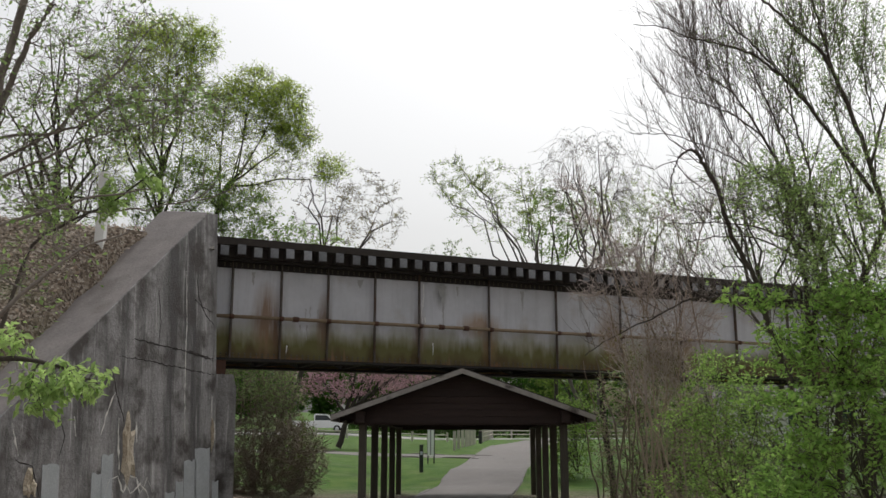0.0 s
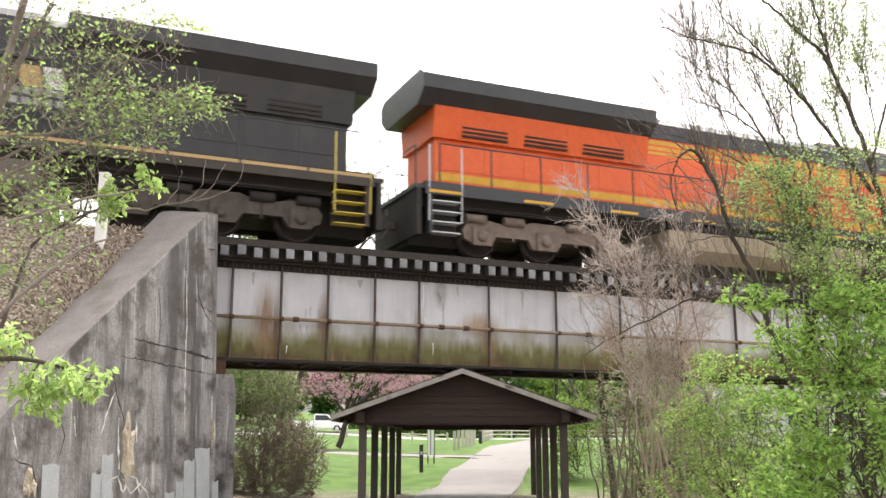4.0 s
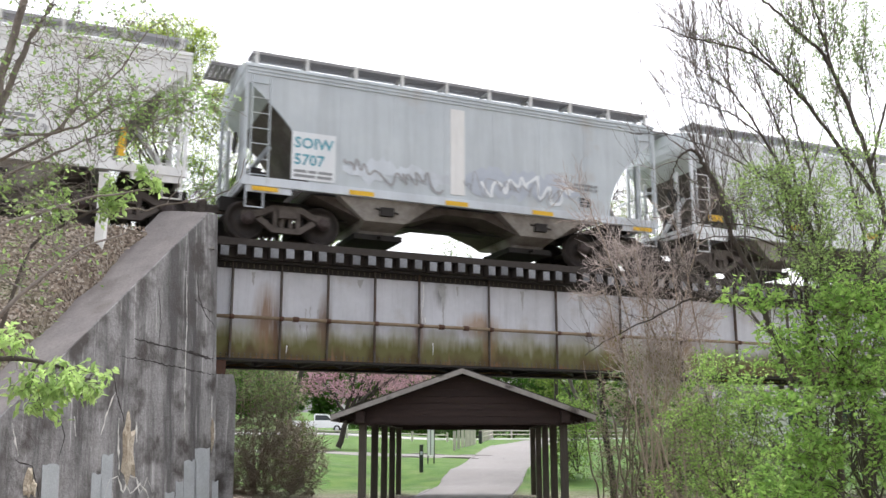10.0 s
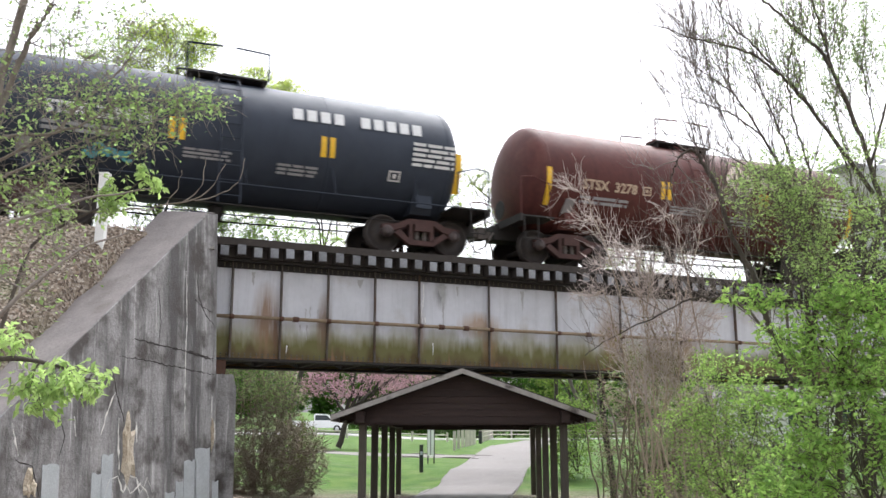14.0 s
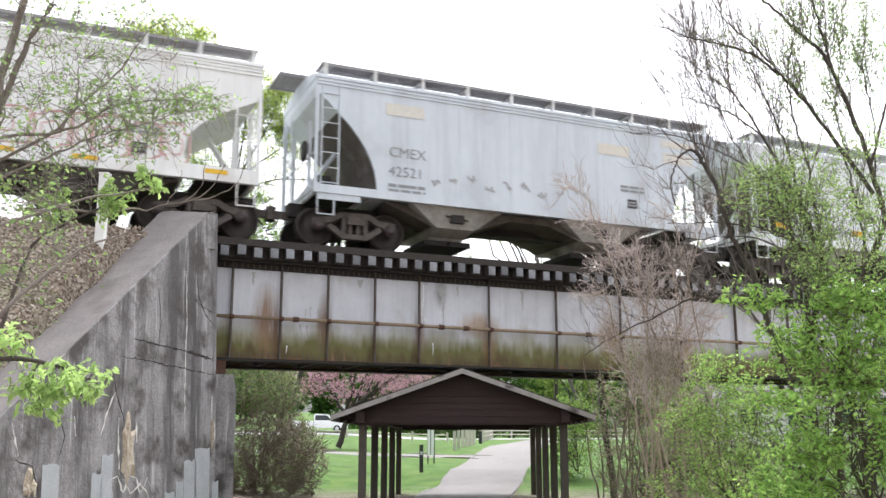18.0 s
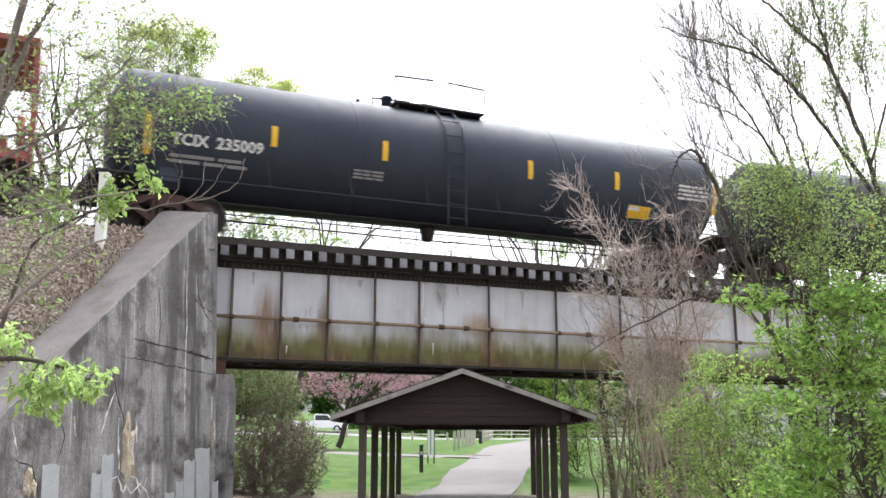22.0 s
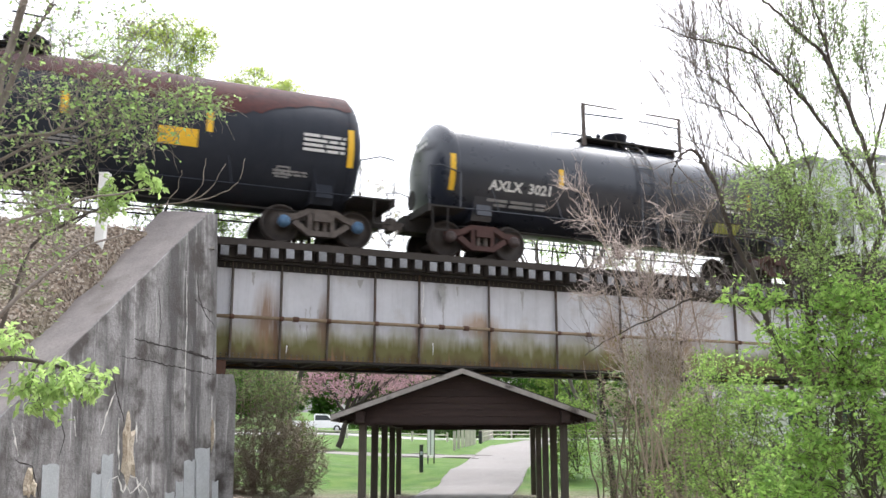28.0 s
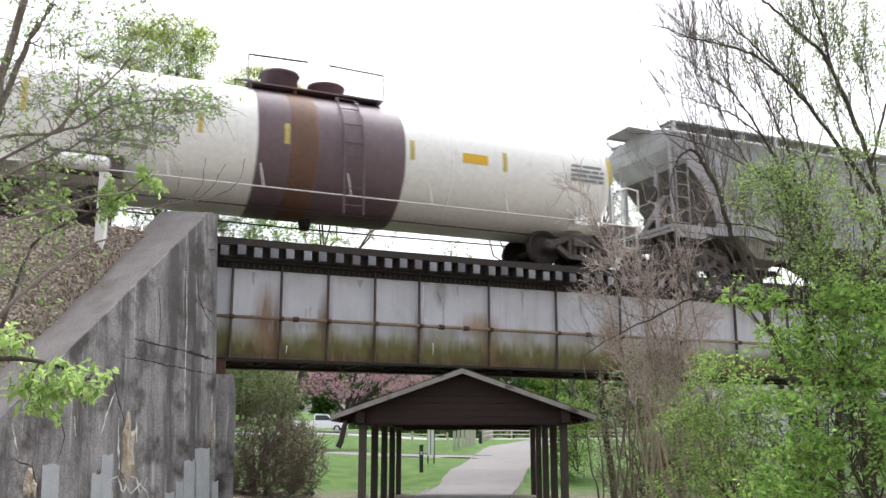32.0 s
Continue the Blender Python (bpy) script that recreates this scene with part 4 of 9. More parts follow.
def scrawl(car, x, y, z, wide, high, material, seed, thick=0.02, m=None, loops=7, name="graffiti"):
    """One looping sprayed stroke, no letters."""
    r = random.Random(seed)
    pts, n = [], loops * 4
    for i in range(n):
        up = (i % 2 == 0) if r.random() < 0.75 else (i % 4 < 2)
        pts.append((wide * (i + r.uniform(-1.6, 1.6)) / n, high * (r.uniform(0.55, 1.0) if up else r.uniform(0.0, 0.45))))
    for _ in range(2):
        pts = [q for (a, b), (c, d) in zip(pts, pts[1:]) for q in ((a * 0.75 + c * 0.25, b * 0.75 + d * 0.25), (a * 0.25 + c * 0.75, b * 0.25 + d * 0.75))]
    bm = B()
    rows = []
    for i, p in enumerate(pts):
        q, o = pts[max(0, i - 1)], pts[min(len(pts) - 1, i + 1)]
        d = Vector((o[0] - q[0], o[1] - q[1]))
        n = Vector((-d.y, d.x)).normalized() * thick * r.uniform(0.55, 1.0) if d.length > 1e-5 else Vector((0, thick))
        rows.append([bm.verts.new((p[0] + n.x * k, -0.003 - 0.00008 * i, p[1] + n.y * k)) for k in (1, -1)])
    for p, q in zip(rows, rows[1:]):
        bm.faces.new((p[0], p[1], q[1], q[0]))
    return part(name, bm, material, car, at=(m or pose(x, y, z)))


def sprayed(car, x, y, z, wide, high, material, seed, name="graffiti", m=None):
    """A ragged-edged field of spray paint."""
    r = random.Random(seed)
    bm = B()
    n = max(10, int(wide / 0.09))
    rows = []
    lo, hi = 0.2, 0.8
    for i in range(n + 1):
        lo = min(0.4, max(0.0, lo + r.uniform(-0.16, 0.16)))
        hi = min(1.0, max(0.6, hi + r.uniform(-0.18, 0.18)))
        f = min(1.0, 0.25 + 4.0 * min(i, n - i) / n)
        rows.append([bm.verts.new((wide * i / n, -0.003, high * (0.5 + (q - 0.5) * f))) for q in (lo, hi)])
    for p, q in zip(rows, rows[1:]):
        bm.faces.new((p[0], q[0], q[1], p[1]))
    return part(name, bm, material, car, at=(m or pose(x, y, z)))


def bubbles(car, x, y, z, sizes, high, material, seed, thick=0.025, name="graffiti"):
    """A row of puffed outlines, each leaning on the next, no letters."""
    r = random.Random(seed)
    bm = B()
    for j, wide in enumerate(sizes):
        h, lean, n = high * r.uniform(0.82, 1.05), r.uniform(-0.12, 0.12), 44
        notch, depth = r.uniform(0.6, 2.4), r.uniform(0.1, 0.32)
        for scale, gauge in ((1.0, thick), (r.uniform(0.35, 0.5), thick * 0.6)):
            ring = []
            for i in range(n):
                a = 2 * math.pi * i / n
                pull = 1 - depth * math.exp(-((a - notch) / 0.35) ** 2) - depth * math.exp(-((a - notch - math.pi) / 0.3) ** 2)
                px = math.copysign(abs(math.cos(a)) ** 0.6, math.cos(a)) * pull * wide * 0.53
                pz = math.copysign(abs(math.sin(a)) ** 0.6, math.sin(a)) * pull * h * 0.5
                d = math.hypot(px, pz)
                for g in (1, -1):
                    f = scale + g * gauge / d
                    ring.append(bm.verts.new((x + wide / 2 + px * f + lean * pz * f, -0.003 - 0.001 * (j % 2), high / 2 + pz * f)))
            for i in range(n):
                k = (i + 1) % n
                bm.faces.new((ring[2 * i], ring[2 * i + 1], ring[2 * k + 1], ring[2 * k]))
        x += wide * 0.96
    return part(name, bm, material, car, at=pose(0, y, z))


def panel(car, x0, x1, z0, z1, y, material, name="reflector", label=""):
    return part(name, box(B(), x0, x1, y - 0.004, y, z0, z1), material, car, label)


WALK_BRACKET = mat("pale_bracket_paint", (0.72, 0.72, 0.70), (0.6, 0.6, 0.58), 4.0, 0.6)


def covered_hopper(label, length, bays, paint, marks=(), style="post", top=3.95, sill_paint=None, walk_paint=None, bay_paint=None, bay_w=0.47, seams=True, outlet=None, iron=TRUCK_IRON, cap=CAP_DARK, cut=1.0):
    """A covered hopper: sides that curve in at the ends over open platforms, funnel bays below, hatches and walks on the roof."""
    car = empty("covered_hopper", pose(0, 0, 0), label, "rail car", "cars of the freight train")
    half, end, y = length / 2, length / 2 - 0.62, 1.53
    sill_paint = sill_paint or paint
    inset = 1.55 if style == "post" else 1.85
    low = 1.22
    drop = 0.12 if cut == 1 else 0.22
    sill_up = 0.08 if style == "post" else 0.2
    # body: side outline drawn across, with an arched roof
    curve = [(end - inset + 0.0, low)]
    if style == "post":
        for i in range(1, 8):
            a = i / 7
            curve.append((end - inset + (inset - 0.55) * (a ** 2.1), low + (top - 0.85 - low) * a))
        curve += [(end - 0.08, top - 0.42)]
    else:
        curve = [(end - 1.6, low), (end - 1.68, low + 0.45), (end - 1.62, low + 0.85), (end - 1.35, low + 1.15), (end - 1.0, low + 1.4), (end - 0.5, low + 1.66), (end - 0.12, low + 1.84)]
        curve = [(end + (a - end) * cut, b) for a, b in curve]
    curve += [(end - 0.02, top - 0.25), (end - 0.02, top)]
    bm = B()
    prism(bm, curve + [(-a, b) for a, b in curve[::-1]], -y, y)
    part("body", bm, paint, car, bevel=0.015)
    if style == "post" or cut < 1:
        # the sloping end sheets, their shade under the overhang put into a dark colour
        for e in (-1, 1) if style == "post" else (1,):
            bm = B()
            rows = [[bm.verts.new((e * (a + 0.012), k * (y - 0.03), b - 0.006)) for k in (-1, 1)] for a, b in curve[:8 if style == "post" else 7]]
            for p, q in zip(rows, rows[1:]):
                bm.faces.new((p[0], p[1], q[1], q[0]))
            part("slope_sheet", bm, SLOPE_SHADE, car, "sloping end sheet darkened for shade")
    bm = B()
    prism(bm, [(-y - 0.03, top - 0.05), (y + 0.03, top - 0.05), (y + 0.02, top + 0.03), (1.0, top + 0.2), (0.35, top + 0.27), (-0.35, top + 0.27), (-1.0, top + 0.2), (-y - 0.02, top + 0.03)], -end, end, "x")
    part("roof", bm, paint, car)
    for z in (top - 0.12, top - 0.2) if style == "post" else (top - 0.1, top - 0.18, top - 0.26):
        part("eave_rib", box(B(), -end + 0.02, end - 0.02, -y - 0.022, -y, z - 0.02, z + 0.02), paint, car)
    for k in (-1, 1):
        part("side_sill", prism(B(), [(k * (y - 0.1), low - drop), (k * (y + 0.03), low - drop), (k * (y + 0.03), low + sill_up), (k * (y - 0.1), low + sill_up)], -end, end, "x"), sill_paint, car, bevel=0.01)
        if style == "post":
            for x0 in (-end + 0.1, end - 1.15):
                part("end_sill_plate", box(B(), x0, x0 + 1.05, k * (y - 0.02) - 0.02, k * (y - 0.02) + 0.02, low - 0.27, low - 0.1), sill_paint, car)
        # seams down the sides
        for i in range(1, 7) if seams else ():
            x = -end + inset * 0.6 + i * (2 * end - inset * 1.2) / 7
            part("side_seam", box(B(), x - 0.02, x + 0.02, k * y - 0.007, k * y + 0.007, low + 0.1, top - 0.28), paint, car)
    for e in (-1, 1):
        x = e * (end - 0.05)
        bm = box(B(), min(x, x - e * 0.08), max(x, x - e * 0.08), -y, y, low - 0.1, low + 0.12)
        part("end_sill", bm, sill_paint, car, bevel=0.01)
        part("platform", box(B(), min(x, x - e * 1.3), max(x, x - e * 1.3), -1.45, 1.45, low - 0.02, low + 0.02), UNDER, car)
        for k in (-1, 1):
            part("corner_post", box(B(), x - 0.04, x + 0.04, k * (y - 0.03) - 0.035, k * (y - 0.03) + 0.035, low, top - 0.1), paint, car)
            part("end_post", box(B(), x - e * 0.05 - 0.04, x - e * 0.05 + 0.04, k * 0.75 - 0.05, k * 0.75 + 0.05, low, top - 0.9), paint, car)
            part("step", pipe(B(), [(x - e * 0.05, k * y, low - 0.1), (x - e * 0.05, k * y, low - 0.62), (x - e * 0.45, k * y, low - 0.62), (x - e * 0.45, k * y, low - 0.1)], 0.018, 5), sill_paint, car)
        ladder(car, x - e * 0.32, -y - 0.02, low - 0.05, top - (0.25 if style == "post" else 1.1), 0.42, paint, 7 if style == "post" else 5)
        ladder(car, x, 1.1, low, top, 0.42, paint, 8, along="y")
        part("slope_brace", pipe(B(), [(x - e * 0.05, 0.0, low + 0.1), (x - e * 0.9, 0.0, low + 1.3)], 0.07, 6), paint, car)
        part("handrail", pipe(B(), [(x, -1.4, low + 0.9), (x, 1.4, low + 0.9)], 0.018, 5), paint, car)
    part("brake_reservoir", tube(B(), (-end + 0.5, 0.3, 1.75), (-end + 1.0, 0.3, 1.75), 0.2, k=10), UNDER, car)
    part("brake_valve", box(B(), -end + 0.3, -end + 0.6, -0.9, -0.6, 1.3, 1.7), UNDER, car, bevel=0.02)
    part("brake_wheel", lathe(B(), [(-end - 0.06, 0.24), (-end - 0.03, 0.26), (-end, 0.24)], 14, "x", (0, -0.7, 2.3)), UNDER, car)
    # funnel bays
    span = 2 * (end - inset) + 0.3
    for i in range(bays):
        x = -span / 2 + span * (i + 0.5) / bays
        h = span / bays * bay_w
        if bays == 2:
            x, h = (i * 2 - 1) * 2.1, 1.24
        bm = B()
        def ring(hx, hy, z):
            return [bm.verts.new((x + a * hx, b * hy, z)) for a, b in ((-1, -1), (1, -1), (1, 1), (-1, 1))]
        rings = [ring(h, 1.42, low - 0.1), ring(h * 0.42, 1.2, 0.62), ring(h * 0.38, 0.62, 0.50), ring(h * 0.36, 0.55, 0.36)]
        for p, q in zip(rings, rings[1:]):
            for j in range(4):
                bm.faces.new((p[j], p[(j + 1) % 4], q[(j + 1) % 4], q[j]))
        bm.faces.new(rings[0])
        bm.faces.new(rings[-1])
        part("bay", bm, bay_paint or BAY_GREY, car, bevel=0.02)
        gate = box(B(), x - h * 0.5, x + h * 0.5, -0.75, 0.75, 0.27, 0.40)
        tube(gate, (x, -0.95, 0.33), (x, 0.95, 0.33), 0.04, k=6)
        part("outlet_gate", gate, outlet or UNDER, car, bevel=0.01)
        lump = box(B(), x - 0.17, x + 0.17, -1.38, -1.22, 0.74, 0.94)
        tube(lump, (x - 0.3, -1.34, 0.9), (x + 0.3, -1.34, 0.82), 0.025, k=5)
        part("vibrator_bracket", lump, UNDER, car)
    # inner slope sheets, coloured dark to hold the interior shade between the bays
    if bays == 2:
        part("inner_slope", prism(B(), [(-3.9, low - 0.08), (3.9, low - 0.08), (2.7, 0.66), (1.5, 0.66), (0.55, 0.98), (-0.55, 0.98), (-1.5, 0.66), (-2.7, 0.66)], -1.1, 1.1), SLOPE_SHADE, car)
    part("centre_sill", box(B(), -half + 0.4, half - 0.4, -0.2, 0.2, 0.78, 1.12), UNDER, car)
    part("brake_pipe", pipe(B(), [(-end + 1, -0.5, 0.72), (end - 1, -0.5, 0.72)], 0.03), UNDER, car)
    # roof walks and hatches
    walk_paint = walk_paint or mat_walk
    for k in (-1, 1):
        bm = B()
        for yy in (1.42, 1.33, 1.24, 1.15, 1.06, 0.97):
            box(bm, -half + 0.75, half - 0.75, k * yy - 0.036, k * yy + 0.036, top + 0.30, top + 0.345)
        n = int(length / 0.08)
        for i in range(n):
            x = -half + 0.77 + i * (length - 1.56) / n
            box(bm, x, x + 0.03, k * 1.19 - 0.26, k * 1.19 + 0.26, top + 0.308, top + 0.338)
        box(bm, -half + 0.75, half - 0.75, k * 1.47 - 0.012, k * 1.47 + 0.012, top + 0.29, top + 0.36)
        part("roof_walk", bm, walk_paint, car)
        for i in range(10):
            x = -end + 0.25 + i * (2 * end - 0.5) / 9
            bm = box(B(), x - 0.04, x + 0.04, min(k * 0.94, k * 1.5), max(k * 0.94, k * 1.5), top + 0.25, top + 0.298)
            box(bm, x - 0.04, x + 0.04, min(k * 1.4, k * 1.5), max(k * 1.4, k * 1.5), top + 0.02, top + 0.37)
            part("walk_bracket", bm, WALK_BRACKET, car)
    for i in range(10):
        x = -end + 0.7 + i * (2 * end - 1.4) / 9.0
        part("hatch_cover", box(B(), x - 0.5, x + 0.5, -0.36, 0.36, top + 0.25, top + 0.34), paint, car, bevel=0.03)
    bm = B()
    for i in range(6):
        box(bm, -half - 0.02 + i * 0.13, -half + 0.09 + i * 0.13, -0.55, 0.55, top + 0.30, top + 0.34)
    for k in (-0.5, 0.5):
        box(bm, -half - 0.02, -half + 0.76, k - 0.03, k + 0.03, top + 0.26, top + 0.30)
    part("cross_walk", bm, walk_paint, car)["kind"] = "stuff"
    centre = end - 0.62 - 0.55
    truck(car, -centre, iron, cap)
    truck(car, centre, iron, cap)
    couplers(car, half)
    car["half"] = half
    return car, y + 0.008, end, low, top


mat_walk = mat("galvanised_grating", (0.42, 0.42, 0.44), (0.33, 0.33, 0.345), 8.0, 0.6, metal=0.1)
mat_walk_dark = mat("dull_dark_grating", (0.34, 0.33, 0.335), (0.26, 0.255, 0.26), 8.0, 0.8)


def tank_car(label, length, r, paint, dome="low", rails=True, ladder_paint=None, rod_paint=None, iron=TRUCK_IRON, cap=CAP_DARK, platform=1.9, walk_rod=True, zc=None, middle=0.0, ladder_x=None, rail_paint=None):
    """A tank car: a cylinder with dished ends on stub sills, a manway with a platform and hoops, rods along its foot."""
    car = empty("tank_car", pose(0, 0, 0), label, "rail car", "cars of the freight train")
    half = length / 2
    th = half - 0.75
    zc = zc or 0.93 + r
    r += 0.06
    prof = [(-th - 0.0, 0.02)]
    for i in range(1, 9):
        a = i / 8 * math.pi / 2
        prof.append((-th + 0.52 * (1 - math.cos(a)) , r * math.sin(a)))
    body = prof + [(-a - 0.26, q) for a, q in prof[::-1]]
    part("tank", lathe(B(), body, 56, "x", (0, 0, zc)), paint, car)
    for x in (-th + 0.55, -th * 0.33, th * 0.33, th - 0.81):
        part("weld_seam", lathe(B(), [(x - 0.02, r + 0.001), (x - 0.015, r + 0.006), (x + 0.015, r + 0.006), (x + 0.02, r + 0.001)], 56, "x", (0, 0, zc)), paint, car)
    ladder_paint = ladder_paint or paint
    rail_paint = rail_paint or ladder_paint
    frame_paint = paint if rail_paint is paint and ladder_paint is not paint else UNDER
    centre = th - 1.35
    for e in (-1, 1):
        x = e * centre
        bm = B()
        prism(bm, [(-0.95, 0.95), (0.95, 0.95), (r * 0.86, zc - r * 0.5), (0.6, zc - r * 0.83), (-0.6, zc - r * 0.83), (-r * 0.86, zc - r * 0.5)], x - 0.28, x + 0.28, "x")
        part("saddle", bm, paint, car, bevel=0.02)
        a, b = sorted((x - e * 0.9, e * (half - 0.3)))
        part("stub_sill", box(B(), a, b, -0.28, 0.28, 0.68, 1.08), UNDER, car, bevel=0.02)
        a, b = sorted((e * (half - 0.42), e * (half - 1.45)))
        bm = box(B(), a, b, -1.5, 1.5, 1.08, 1.12)
        part("end_platform", bm, frame_paint, car)
        part("end_beam", box(B(), min(e * (half - 0.42), e * (half - 0.5)), max(e * (half - 0.42), e * (half - 0.5)), -1.5, 1.5, 0.95, 1.14), frame_paint, car)
        for k in (-1, 1):
            bm = pipe(B(), [(e * (half - 0.46), k * 1.48, 1.1), (e * (half - 0.46), k * 1.48, 2.1), (e * (half - 0.8), k * 1.48, 2.15), (e * (half - 1.3), k * 1.48, 2.0), (e * (half - 1.3), k * 1.48, 1.1)], 0.02, 5)
            part("end_handrail", bm, rail_paint, car)
            part("step", pipe(B(), [(e * (half - 0.55), k * 1.48, 1.08), (e * (half - 0.55), k * 1.48, 0.5), (e * (half - 0.95), k * 1.48, 0.5), (e * (half - 0.95), k * 1.48, 1.08)], 0.018, 5), frame_paint, car)
        ang = 0.78
        for k in (-1, 1):
            bm = box(B(), x - 0.2, x + 0.2, -0.02, 0.02, 0, 0.75)
            part("saddle_bracket", bm, paint, car, at=pose(0, k * (r * math.sin(ang) + 0.16), 1.05, k * 12, 0, 0))
    part("brake_cylinder", tube(B(), (-half + 1.0, 0.6, 1.35), (-half + 1.5, 0.6, 1.35), 0.17, k=10), UNDER, car)
    part("brake_wheel", tube(B(), (-half + 0.5, -0.2, 1.5), (-half + 0.52, -0.2, 1.5), 0.26, k=14), UNDER, car)
    if walk_rod:
        for k in (-1, 1):
            bm = pipe(B(), [(-half + 1.4, k * 1.5, 1.1), (half - 1.4, k * 1.5, 1.1)], 0.018, 5)
            part("side_rod", bm, rod_paint or ladder_paint, car)
            n = max(4, int(length / 2.2))
            for i in range(n):
                x = -th + 1.6 + i * (2 * th - 3.2) / (n - 1)
                part("rod_bracket", pipe(B(), [(x, k * 1.5, 1.1), (x - 0.08, k * (r * 0.93), zc - r * 0.42)], 0.016, 5), rod_paint or ladder_paint, car)
    part("train_line", pipe(B(), [(-half + 1.5, -0.35, 0.9), (half - 1.5, -0.35, 0.9)], 0.03), UNDER, car)
    part("brake_rod", pipe(B(), [(-half + 1.5, 0.5, 0.72), (middle, 0.5, 0.66), (half - 1.5, 0.5, 0.72)], 0.02), UNDER, car)
    part("brake_rod", pipe(B(), [(-half + 1.5, -0.9, 0.78), (half - 1.5, -0.9, 0.74)], 0.016), UNDER, car)
    part("bottom_outlet", lathe(B(), [(0.52, 0.10), (0.6, 0.16), (0.8, 0.2), (1.15, 0.22)], 12, "z", (middle, 0, 0)), UNDER, car)
    top = zc + r
    p = platform / 2
    for k in (-1, 1):
        bm = box(B(), middle - p, middle + p, min(k * 0.35, k * 0.85), max(k * 0.35, k * 0.85), top - 0.07, top - 0.03)
        for i in range(4):
            x = middle - p + 0.1 + i * (2 * p - 0.2) / 3
            box(bm, x - 0.02, x + 0.02, k * 0.6 - 0.2, k * 0.6 + 0.2, top - 0.35, top - 0.05)
        part("top_platform", bm, UNDER if ladder_paint is paint else ladder_paint, car)
        if rails:
            for e in (-1, 1):
                bm = pipe(B(), [(middle + e * p, k * 0.85, top - 0.04), (middle + e * p, k * 0.85, top + 0.62), (middle + e * p * 0.15, k * 0.85, top + 0.66)], 0.026, 5)
                part("hoop_rail", bm, ladder_paint, car)
    for x, h, q in {"low": ((-0.3, 0.22, 0.28), (0.45, 0.16, 0.2)), "tall": ((0.2, 0.5, 0.3), (-0.5, 0.16, 0.2)), "capped": ((-1.17, 0.34, 0.14), (-1.95, 0.16, 0.06), (-1.75, 0.1, 0.05)), "twin": ((-0.75, 0.55, 0.46), (0.45, 0.4, 0.44)), "valves": ((0.0, 0.42, 0.34), (0.6, 0.3, 0.1), (-0.55, 0.4, 0.06)), "aside": ((-1.15, 0.5, 0.3), (-2.1, 0.36, 0.11), (0.2, 0.12, 0.1))}[dome]:
        part("manway", lathe(B(), [(top - 0.2, q), (top + h - 0.06, q), (top + h - 0.06, q * 1.1), (top + h, q * 1.1), (top + h + 0.04, q * 0.4)], 20, "z", (middle + x, 0, 0)), ladder_paint, car)
    for k in (-1, 1):
        # the ladder follows the tank's flank
        bm = B()
        pts = []
        for a in (90, 70, 50, 30, 10, -5):
            a = radians(a)
            pts.append((k * max((r + 0.07) * math.cos(a), 0.2), zc + (r + 0.07) * math.sin(a)))
        pts = [(k * 0.55, top + 0.06)] + pts[2:] + [(k * (r + 0.1), zc - 0.4), (k * (r + 0.1), 0.62)]
        mid = middle if ladder_x is None else ladder_x
        for x in (mid - 0.24, mid + 0.24):
            pipe(bm, [(x, y, z) for y, z in pts], 0.02, 5)
        for (y0, z0), (y1, z1) in zip(pts, pts[1:]):
            n = max(1, int(math.hypot(y1 - y0, z1 - z0) / 0.33))
            for i in range(n):
                t = (i + 0.5) / n
                tube(bm, (mid - 0.24, y0 + (y1 - y0) * t, z0 + (z1 - z0) * t), (mid + 0.24, y0 + (y1 - y0) * t, z0 + (z1 - z0) * t), 0.014, k=5)
        part("ladder", bm, ladder_paint, car)
    truck(car, -centre, iron, cap)
    truck(car, centre, iron, cap)
    couplers(car, half)

    def on(x, z, lift=0.008):
        """A pose on the tank's near flank at height z, its -y looking out."""
        a = math.asin(max(-1, min(1, (z - zc) / r)))
        return pose(x, -(r + lift) * math.cos(a), zc + (r + lift) * math.sin(a), -math.degrees(a), 0, 0)
    car["half"] = half
    return car, on, th, zc


def mark(car, on, x, z, wide, high, material, name="reflector"):
    """A flat patch that follows the tank's flank."""
    bm = B()
    n = max(1, int(high / 0.12))
    rows = []
    for i in range(n + 1):
        m = on(x, z + high * i / n, 0.009)
        rows.append([bm.verts.new(m @ Vector((q, 0, 0))) for q in (0, wide)])
    for p, q in zip(rows, rows[1:]):
        bm.faces.new((p[0], p[1], q[1], q[0]))
    return part(name, bm, material, car)


# ---- locomotives ----
LOCO_BLACK = mat("dusty_black_loco_paint", (0.030, 0.031, 0.034), (0.044, 0.043, 0.045), 1.2, 0.5, streak=0.15, stain=(0.075, 0.07, 0.068), stain_scale=0.6, stain_at=(0.55, 0.85))
LOCO_ORANGE = mat("bright_orange_loco_paint", (0.80, 0.135, 0.028), (0.74, 0.115, 0.025), 1.0, 0.42, streak=0.08)
LOCO_DARK = mat("dark_grey_loco_paint", (0.050, 0.052, 0.058), (0.036, 0.038, 0.043), 1.2, 0.5, streak=0.15)
LOCO_YELLOW = mat("loco_stripe_yellow", (0.72, 0.40, 0.03), (0.62, 0.33, 0.03), 2.0, 0.5, streak=0.12)
SILL_YELLOW = mat("dusty_sill_stripe", (0.50, 0.34, 0.14), (0.42, 0.29, 0.14), 2.0, 0.6)
HAND_YELLOW = mat("yellow_step_edge", (0.68, 0.56, 0.12), (0.6, 0.48, 0.1), 5.0, 0.6)
SILVER = mat("silver_window_frame", (0.62, 0.64, 0.66), (0.55, 0.56, 0.58), 5.0, 0.4, metal=0.3)
CAB_GLASS = glass_mat("dark_cab_glass")
